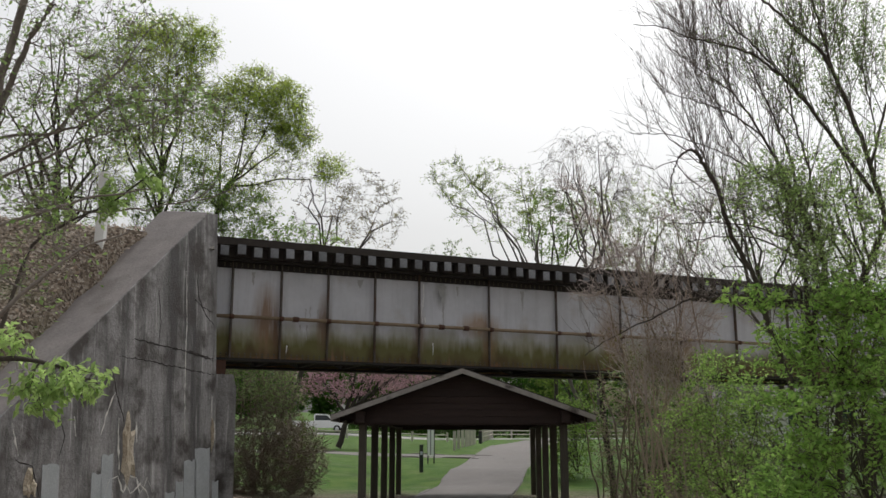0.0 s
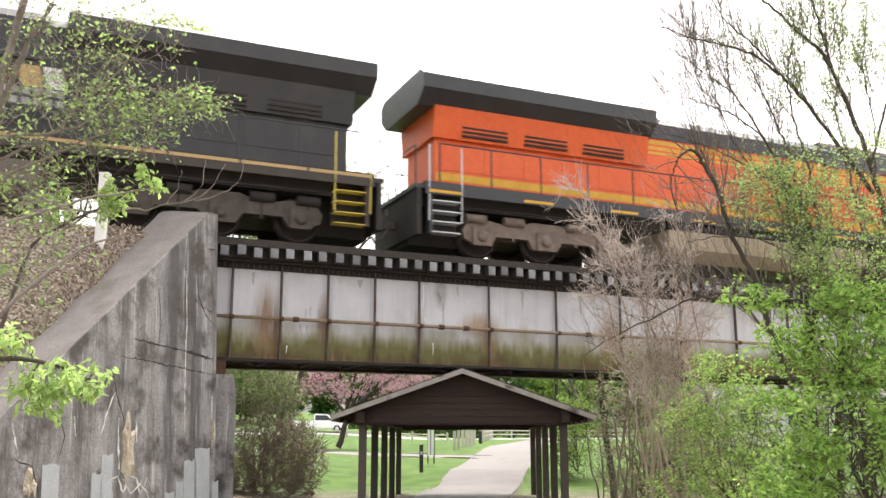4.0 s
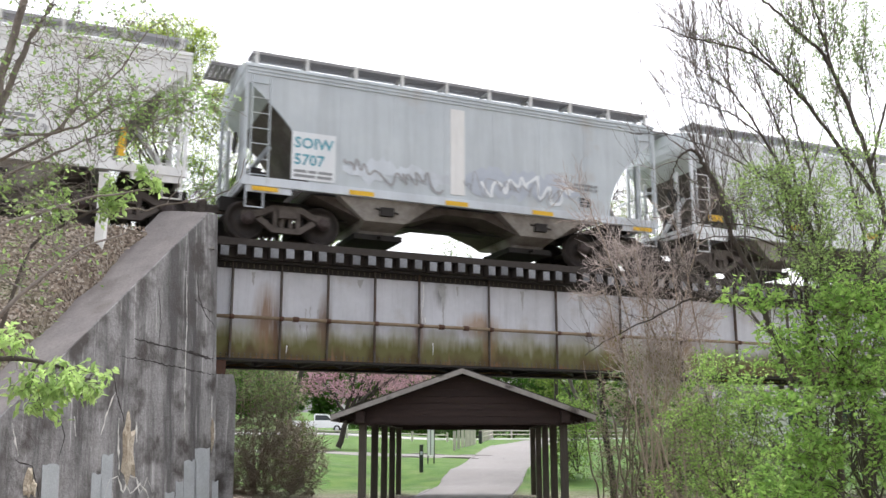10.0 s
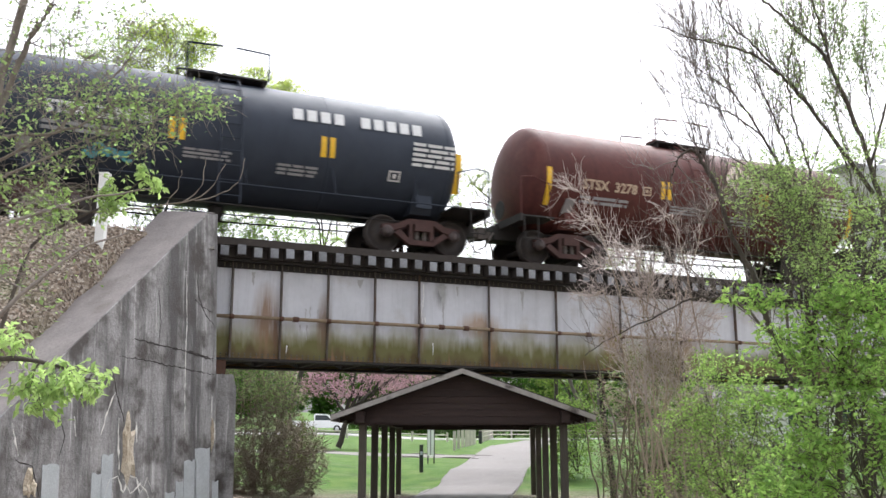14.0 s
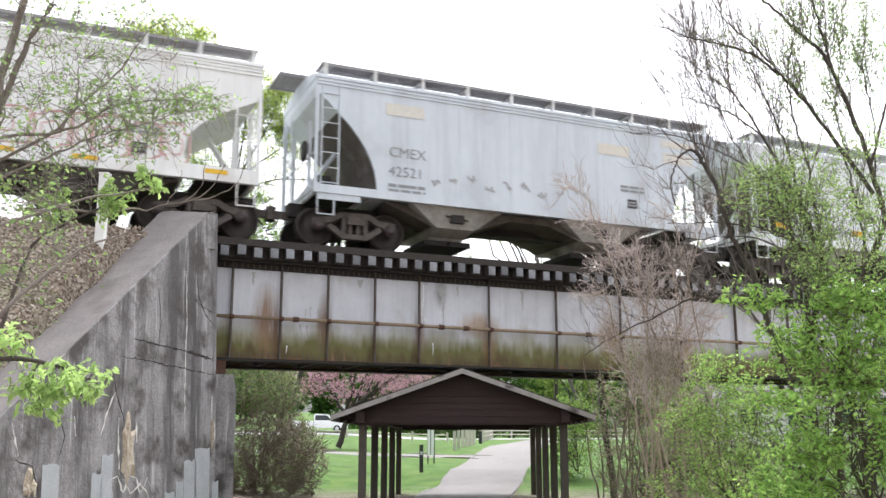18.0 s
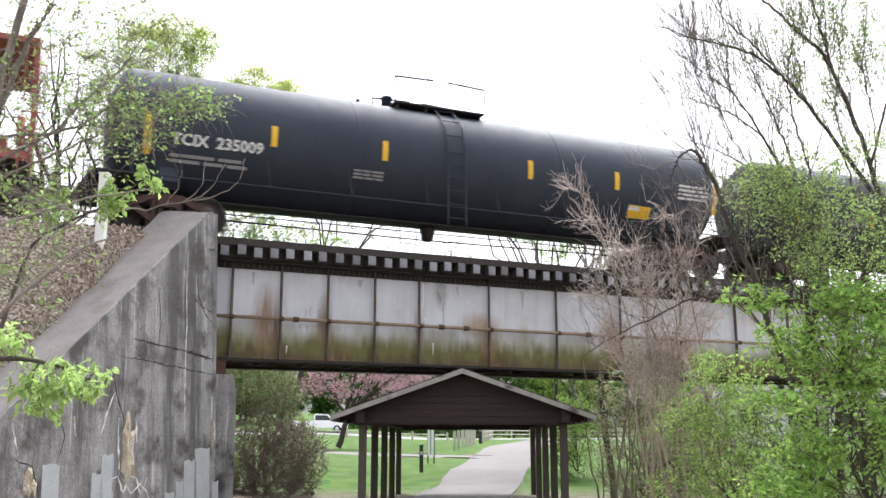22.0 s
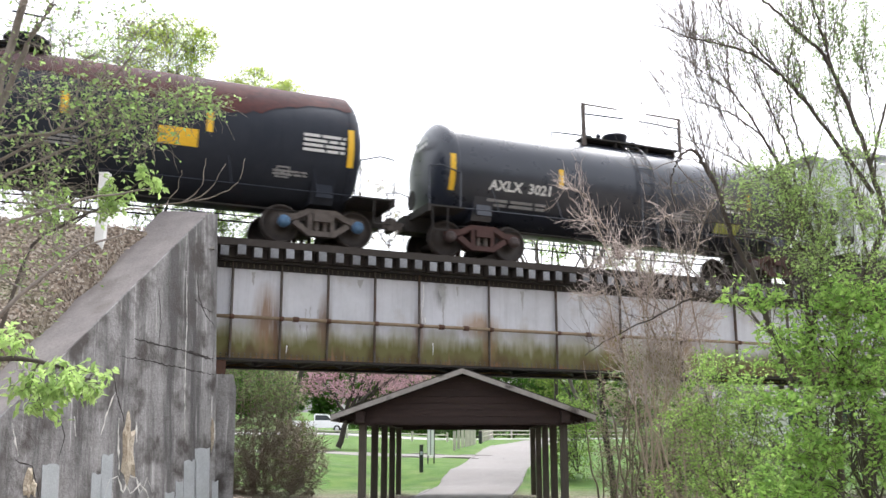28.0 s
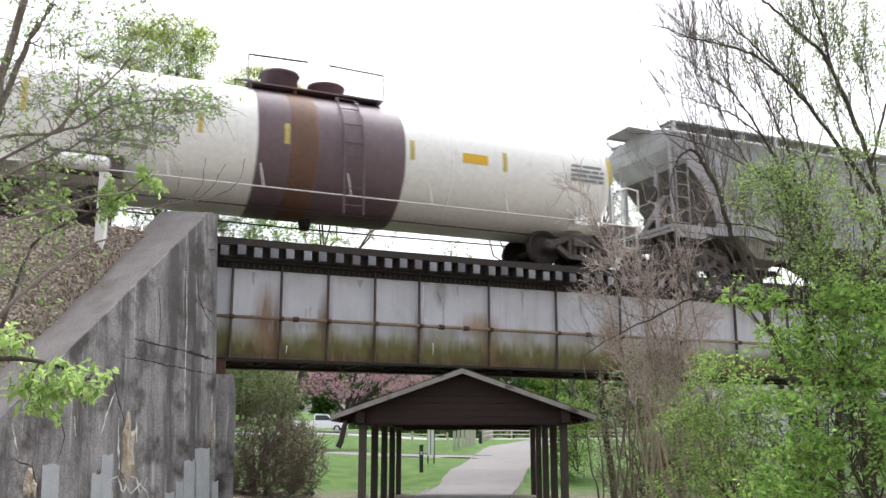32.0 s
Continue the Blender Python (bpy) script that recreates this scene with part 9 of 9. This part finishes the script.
plant("tree", "young tree with fresh leaves leaning over the trail", 41, (-4.9, 7.6, -0.05),
      [((-3.5, 7.9, 4.5), (0.75, 0.5, 0.42), 18, 80, 0.0, 0.8), ((-2.75, 7.9, 4.58), (0.6, 0.35, 0.22), 16, 100, 0.0, 0.9), ((-2.2, 7.9, 4.6), (0.32, 0.25, 0.16), 8, 44, 0.0, 1.0), ((-3.47, 8.1, 5.0), (0.8, 0.4, 0.36), 24, 84, 0.0, 0.55),
       ((-3.4, 8.1, 5.5), (0.8, 0.4, 0.4), 24, 90, 0.0, 0.8), ((-3.6, 7.8, 4.0), (0.6, 0.4, 0.3), 18, 66, 0.0, 0.6), ((-2.7, 7.8, 4.25), (0.45, 0.25, 0.22), 12, 54, 0.0, 0.8), ((-2.8, 8.2, 5.3), (0.4, 0.3, 0.35), 8, 26, 0.0, 0.4),
       ((-2.95, 6.6, 2.95), (0.42, 0.4, 0.45), 12, 66, 0.0, 0.7), ((-3.3, 7.5, 3.6), (0.4, 0.3, 0.3), 12, 46, 0.0, 0.25)],
      given=NEAR_STEMS + NEAR_BOUGH + NEAR_HIGH + NEAR_LOW + NEAR_SIDE, trunk=0.03, bark=BARK_PALE, twig=BARK_PALE, leaf=LEAF_FRONT, leaf_size=0.052, leaves=6, thin=0.0042, sprig=0.24, arch=0.03, wander=0.07, spread=0.02)
plant("sapling", "sapling with large bright new leaves beside the abutment", 43, (-3.7, 7.4, -0.05), [((-3.28, 7.6, 3.55), (0.24, 0.15, 0.16), 8, 34, 0.0, 1.0), ((-2.8, 7.7, 3.66), (0.2, 0.15, 0.2), 8, 32, 0.0, 1.0), ((-2.5, 7.7, 3.88), (0.12, 0.1, 0.12), 4, 12, 0.0, 1.0), ((-3.75, 7.4, 3.7), (0.2, 0.15, 0.12), 4, 16, 0.0, 0.8)],
      given=[([(-3.7, 7.4, -0.1), (-3.6, 7.4, 2.2), (-3.35, 7.5, 3.3), (-3.0, 7.6, 3.5), (-2.7, 7.7, 3.7), (-2.48, 7.7, 3.92)], 0.02, 0.004)],
      trunk=0.015, bark=BARK, leaf=LEAF_YOUNG, leaf_size=0.075, leaves=9, thin=0.003, sprig=0.1, arch=0.03, spread=0.012, wide=0.48, droop=0.5)

plant("sapling", "low sapling branch with large fresh leaves", 42, (-3.1, 4.4, -0.05), [((-1.92, 4.72, 1.93), (0.27, 0.14, 0.09), 7, 30, 0.0, 1.0), ((-2.2, 4.7, 2.12), (0.14, 0.14, 0.13), 4, 14, 0.0, 0.8), ((-2.02, 4.7, 1.8), (0.1, 0.1, 0.07), 2, 6, 0.0, 1.0)],
      given=[([(-3.1, 4.4, -0.1), (-2.9, 4.45, 1.2), (-2.55, 4.55, 1.85), (-2.29, 4.6, 2.03), (-2.11, 4.7, 2.05), (-1.93, 4.75, 2.0), (-1.76, 4.8, 1.93)], 0.03, 0.004)],
      trunk=0.02, bark=BARK, leaf=LEAF_YOUNG, leaf_size=0.062, leaves=17, thin=0.0025, sprig=0.09, arch=0.03, spread=0.012, wide=0.42, droop=0.8)

# under and beyond the bridge
plant("shrub", "brushy shrub, green above and brown twigs below", 51, (-5.6, 29, 0.0), [((-5.9, 29, 3.4), (1.5, 1.2, 1.1), 46, 380, 0.0, 0.8), ((-5.0, 29, 2.9), (0.9, 1.1, 0.8), 26, 220, 0.0, 0.5), ((-5.25, 28.3, 1.0), (1.9, 1.1, 1.5), 170, 2300, 0.0, 0.0)],
      stems=6, limbs=30, trunk=0.035, bark=TWIG_TAN, twig=TWIG_UMBER, leaf=LEAF_SOFT, leaf_size=0.055, leaves=20, thin=0.0105, category="shrub", arch=0.1)
plant("shrub", "brushy green shrub by the trail", 52, (-4.7, 31, 0.1), [((-4.8, 30.5, 1.2), (0.8, 0.9, 1.3), 36, 300, 0.0, 0.8)], stems=4, limbs=16, trunk=0.03, bark=BARK, twig=TWIG_TAN, leaf=LEAF_DULL, leaf_size=0.09, leaves=9, thin=0.007, category="shrub")
plant("tree", "redbud tree in pink blossom", 53, (-6.6, 60, 1.15), [((-5.6, 60.5, 5.6), (4.8, 2.5, 1.7), 64, 460, 0.1, 1.0)], limbs=9, trunk=0.2, fork=0.4, leaf=BLOSSOM, leaf_size=0.14, leaves=16, bark=BARK_DARK)
plant("tree", "redbud tree in pink blossom", 54, (-1.0, 78, 1.4), [((-1.5, 78, 6.6), (4.5, 2.5, 2.0), 50, 360, 0.1, 1.0)], limbs=9, trunk=0.16, leaf=BLOSSOM, leaf_size=0.16, leaves=16, bark=BARK_DARK)
plant("shrub", "bright green shrub beside the shelter", 55, (4.9, 36, 0.4), [((4.9, 36, 1.8), (1.1, 1.5, 1.7), 30, 240, 0.0, 1.0)], stems=3, limbs=12, trunk=0.04, leaf=LEAF_SPRING, leaf_size=0.1, leaves=20, category="shrub")
plant("tree", "green tree beyond the shelter", 56, (7.2, 52, 0.8), [((7.0, 52, 4.6), (2.6, 2.0, 2.2), 30, 240, 0.2, 1.0)], limbs=8, trunk=0.12, leaf=LEAF_DULL, leaf_size=0.15, leaves=24)
plant("tree", "slim dark-trunked tree by the shelter", 57, (4.9, 27.5, 0.0), [((4.4, 27.5, 4.2), (1.3, 1.0, 1.0), 12, 60, 0.0, 1.0)], limbs=4, trunk=0.11, fork=0.75, leaf=LEAF_DULL, leaf_size=0.09, leaves=8)
for i, (x, y, z, w, h) in enumerate(((7.6, 25.5, 0, 1.6, 1.9), (10.0, 26.0, 0, 1.9, 2.2), (9.0, 31.5, 0.2, 2.0, 2.6), (13.0, 29.0, 0.2, 2.2, 2.8))):
    plant("shrub", "tangled green undergrowth beyond the bridge", 60 + i, (x, y, z), [((x, y, h * 0.75), (w, 1.2, h), 40, 260, 0.0, 1.0)], stems=4, limbs=16, trunk=0.05, bark=BARK, twig=TWIG_GREY, leaf=LEAF_DULL if i % 2 else LEAF_SPRING, leaf_size=0.09, leaves=14, category="shrub")
far_tree = plant("far_tree", "dark green tree in the wood beyond the road", 70, (-40, 150, 3.5), [((-40, 150, 10.0), (5.5, 3.0, 5.5), 50, 420, 0.5, 1.0)], limbs=9, trunk=0.25, leaf=LEAF_DEEP, leaf_size=0.5, leaves=22, thin=0.03, sprig=0.9, group="wood beyond the road", spread=0.2)
plant("hedge", "dark green hedge beyond the park road", 71, (5.0, 124, 1.9), [((x, 124 + (x % 2), 2.9), (2.3, 1.0, 1.3), 14, 110, 0.0, 1.0) for x in range(-12, 24, 3)],
      stems=5, limbs=14, trunk=0.06, leaf=LEAF_DEEP, leaf_size=0.3, leaves=16, thin=0.02, sprig=0.5, category="hedge", spread=0.15)
rw = random.Random(8)
for i in range(26):
    x, y = -70 + i * 5.6 + rw.uniform(-1.5, 1.5), 150 + rw.uniform(-12, 30)
    copy_thing(far_tree, pose(x, y, ground_at(x, y) - 0.1, 0, 0, rw.uniform(0, 360)))


LITTER = leaf_mat("dry_curled_leaf", (0.27, 0.215, 0.17), (0.72, 0.65, 0.57), (0.8, 0.75, 0.7))
litter_rng = np.random.default_rng(77)
litter_spots = []
while len(litter_spots) < 9000:
    x, y = litter_rng.uniform(-13.5, -4.8), litter_rng.uniform(12.5, 20.5)
    z = ground_at(x, y)
    if z > 1.2:
        litter_spots.append((x, y, z + 0.015))
leaf_litter = new("leaf_litter", leaf_mesh(litter_rng, np.array(litter_spots), 0.11, LITTER, flat=0.6, wide=0.5))
tagged(leaf_litter, "dry brown and grey leaf litter on the railway bank", "leaf litter", kind="stuff")


# ---- small things by the line and in the park beyond ----
WHITE_WOOD = mat("white_painted_post", (0.82, 0.82, 0.80), (0.70, 0.69, 0.67), 6.0, 0.8, bump=0.004, stain=(0.4, 0.38, 0.35), stain_scale=3.0, stain_at=(0.6, 0.78))
FENCE_WOOD = mat("silvered_fence_wood", (0.60, 0.57, 0.50), (0.44, 0.41, 0.36), 5.0, 0.9, bump=0.004, piece=0.15)
DARK_POST = mat("dark_green_post", (0.03, 0.04, 0.032), (0.02, 0.026, 0.022), 5.0, 0.7)
SIGN_WHITE = mat("white_sign_board", (0.86, 0.88, 0.88), (0.80, 0.82, 0.82), 4.0, 0.5)
CAR_WHITE = mat("white_car_paint", (0.88, 0.89, 0.9), (0.85, 0.86, 0.87), 2.0, 0.3)
TYRE = mat("tyre_rubber", (0.02, 0.02, 0.02), (0.03, 0.03, 0.03), 9.0, 0.9)
SIDING = mat("white_house_siding", (0.72, 0.72, 0.70), (0.64, 0.64, 0.62), 2.0, 0.7, streak=0.1)
ROOF_GREY = mat("grey_roof_shingle", (0.16, 0.155, 0.15), (0.11, 0.105, 0.1), 3.0, 0.95)

post = empty("marker_post", pose(-6.58, 17.5, 5.2), "weathered white wooden marker post on the bank", "post")
part("shaft", box(B(), -0.085, 0.085, -0.085, 0.085, -0.1, 1.5), WHITE_WOOD, post, bevel=0.012)
part("cap", box(B(), -0.095, 0.095, -0.095, 0.095, 1.5, 1.53), WHITE_WOOD, post, bevel=0.006)

bollard = empty("trail_bollard", pose(-0.86, 38, ground_at(-0.86, 38) - 0.05), "dark wooden bollard with a small blue marker", "bollard")
part("shaft", box(B(), -0.075, 0.075, -0.075, 0.075, 0, 1.12), DARK_POST, bollard, bevel=0.015)
part("marker", box(B(), -0.05, 0.05, -0.082, -0.074, 0.72, 0.86), BLUE_SPRAY, bollard, "small blue marker")
sign = empty("trail_sign", pose(-0.58, 45, ground_at(-0.58, 45) - 0.05), "tall white trail notice board on posts", "sign")
part("board", box(B(), -0.15, 0.15, -0.02, 0.02, 0.42, 1.75), SIGN_WHITE, sign)
for x in (-0.16, 0.13):
    part("leg", box(B(), x, x + 0.06, 0.022, 0.08, 0, 1.8), DARK_POST, sign)
part("notice", box(B(), -0.03, 0.02, -0.026, -0.021, 0.45, 1.72), GREY_PAINT, sign)
bin_m = empty("litter_bin", pose(3.15, 80, ground_at(3.15, 80) - 0.03), "slim black cylindrical litter bin by the trail", "bin")
part("drum", lathe(B(), [(0, 0.13), (0.05, 0.15), (0.9, 0.15), (0.95, 0.13)], 16, "z"), DARK_POST, bin_m)
part("lid", lathe(B(), [(0.95, 0.16), (1.0, 0.16), (1.12, 0.08)], 16, "z"), STEEL_DARK, bin_m)


def rail_fence(points, label, rails=(0.45, 0.85), gap=2.4, high=1.05):
    root = empty("rail_fence", Matrix.Identity(4), label, "fence")
    for (x0, y0), (x1, y1) in zip(points, points[1:]):
        n = max(1, round(math.hypot(x1 - x0, y1 - y0) / gap))
        last = None
        for i in range(n + 1):
            x, y = x0 + (x1 - x0) * i / n, y0 + (y1 - y0) * i / n
            z = ground_at(x, y)
            if i < n or (x1, y1) == points[-1]:
                part("post", box(B(), x - 0.09, x + 0.09, y - 0.09, y + 0.09, z - 0.15, z + high), FENCE_WOOD, root, bevel=0.01)
            if last:
                for h in rails:
                    part("rail", tube(B(), (last[0], last[1], last[2] + h), (x, y, z + h), 0.065, k=6), FENCE_WOOD, root)
            last = (x, y, z)


rail_fence([(3.6, 86), (5.4, 104), (12, 108), (24, 112)], "weathered split-rail fence round the trail head")
rail_fence([(0.7, 58), (1.6, 66), (2.6, 78)], "row of weathered wooden fence posts", rails=(), gap=2.6, high=1.15)
rail_fence([(-40, 86), (-20, 87), (-6, 87), (0.4, 86)], "low weathered rail fence along the park road", rails=(0.6,), gap=3.0, high=0.85)


def pickup_truck(m, label, paint):
    root = empty("pickup_truck", m, label, "pickup truck")
    low = [(-2.8, 0.45), (2.75, 0.45), (2.8, 0.95), (2.6, 1.08), (1.3, 1.15), (-0.55, 1.15), (-2.8, 1.15)]
    top = [(-0.6, 1.13), (1.35, 1.13), (0.75, 1.8), (-0.45, 1.86), (-0.62, 1.75)]
    glass = [(-0.5, 1.2), (1.18, 1.2), (0.7, 1.68), (-0.45, 1.72)]
    part("body", prism(B(), low, -0.95, 0.95), paint, root, bevel=0.06)
    part("cabin", prism(B(), top, -0.82, 0.82), paint, root, bevel=0.05)
    for k in (-1, 1):
        part("side_window", prism(B(), glass, min(k * 0.815, k * 0.83), max(k * 0.815, k * 0.83)), CAB_GLASS, root)
        for x in (-1.75, 1.75):
            w = part("wheel", lathe(B(), [(k * 0.75, 0.2), (k * 0.76, 0.36), (k * 0.96, 0.36), (k * 0.97, 0.22)], 20, "y", (x, 0, 0.36)), TYRE, root)
            part("rim", lathe(B(), [(k * 0.955, 0.21), (k * 0.98, 0.19), (k * 0.98, 0.03)], 14, "y", (x, 0, 0.36)), SILVER, w)
        part("lamp", box(B(), 2.55, 2.72, min(k * 0.6, k * 0.85), max(k * 0.6, k * 0.85), 0.72, 0.86), HEADLAMP, root)


pickup_truck(pose(-12.6, 97.5, ground_at(-12.6, 97.5) + 0.05, 0, 0, 3), "white pickup truck parked on the park road", CAR_WHITE)


def house(m, label):
    root = empty("house", m, label, "house")
    part("wall", box(B(), -6, 6, -4, 4, -0.5, 3.2), SIDING, root)
    for i in range(14):
        part("siding_board", box(B(), -6.02, 6.02, -4.03, -4.0, 0.1 + i * 0.22, 0.3 + i * 0.22), SIDING, root)
    part("roof", prism(B(), [(-4.5, 3.1), (4.5, 3.1), (0, 5.4)], -6.4, 6.4, "x"), ROOF_GREY, root)
    for x in (-4.0, -0.6, 3.0):
        w = part("window", box(B(), x, x + 1.1, -4.05, -4.0, 1.1, 2.4), CAB_GLASS, root)
        bm = B()
        for q in ((x - 0.1, x + 1.2, 1.0, 1.1), (x - 0.1, x + 1.2, 2.4, 2.5), (x - 0.1, x, 1.0, 2.5), (x + 1.1, x + 1.2, 1.0, 2.5), (x + 0.53, x + 0.57, 1.1, 2.4)):
            box(bm, q[0], q[1], -4.08, -4.02, q[2], q[3])
        part("frame", bm, SIDING, w)


house(pose(27, 74, ground_at(27, 74) + 0.3, 0, 0, -12), "white clapboard house seen through the trees")


# ---- movement: the whole train passes from the east at one speed ----
def motions():
    cars = [(ns, 40.2, 180.0), (bn, 62.9, 0.0)] + [(c, u, 0.0) for c, u in hoppers]
    where = {}
    for car, u, turn in cars:
        walk(car, [(t, track(u - SPEED * t, MID, RAIL, turn)) for t in (0.0, 4.0, 8.0, 12.0, 16.0, 20.0, 24.0, 28.0, 32.0)])
        where[car] = (u, turn)
    # wheels turn while their car crosses the stretch before the camera
    for wheel, car, dx, radius in ROLLING:
        u, turn = where[car]
        start = wheel.matrix_basis.copy()
        way = -1 if turn == 0 else 1
        if abs(start.to_euler().z) > 1:
            way = -way
        f0 = max(0, int((u - 28) / SPEED * FPS))
        f1 = min(32 * FPS, int((u + 8) / SPEED * FPS))
        turned = math.degrees(SPEED / FPS / radius)
        rows = [(0.0, start)] if f0 > 0 else []
        rows += [(f / FPS, start @ pose(0, 0, 0, 0, way * turned * (f - f0), 0)) for f in range(f0, f1 + 1)]
        if f1 < 32 * FPS:
            rows.append((32.0, rows[-1][1]))
        walk(wheel, rows)


motions()
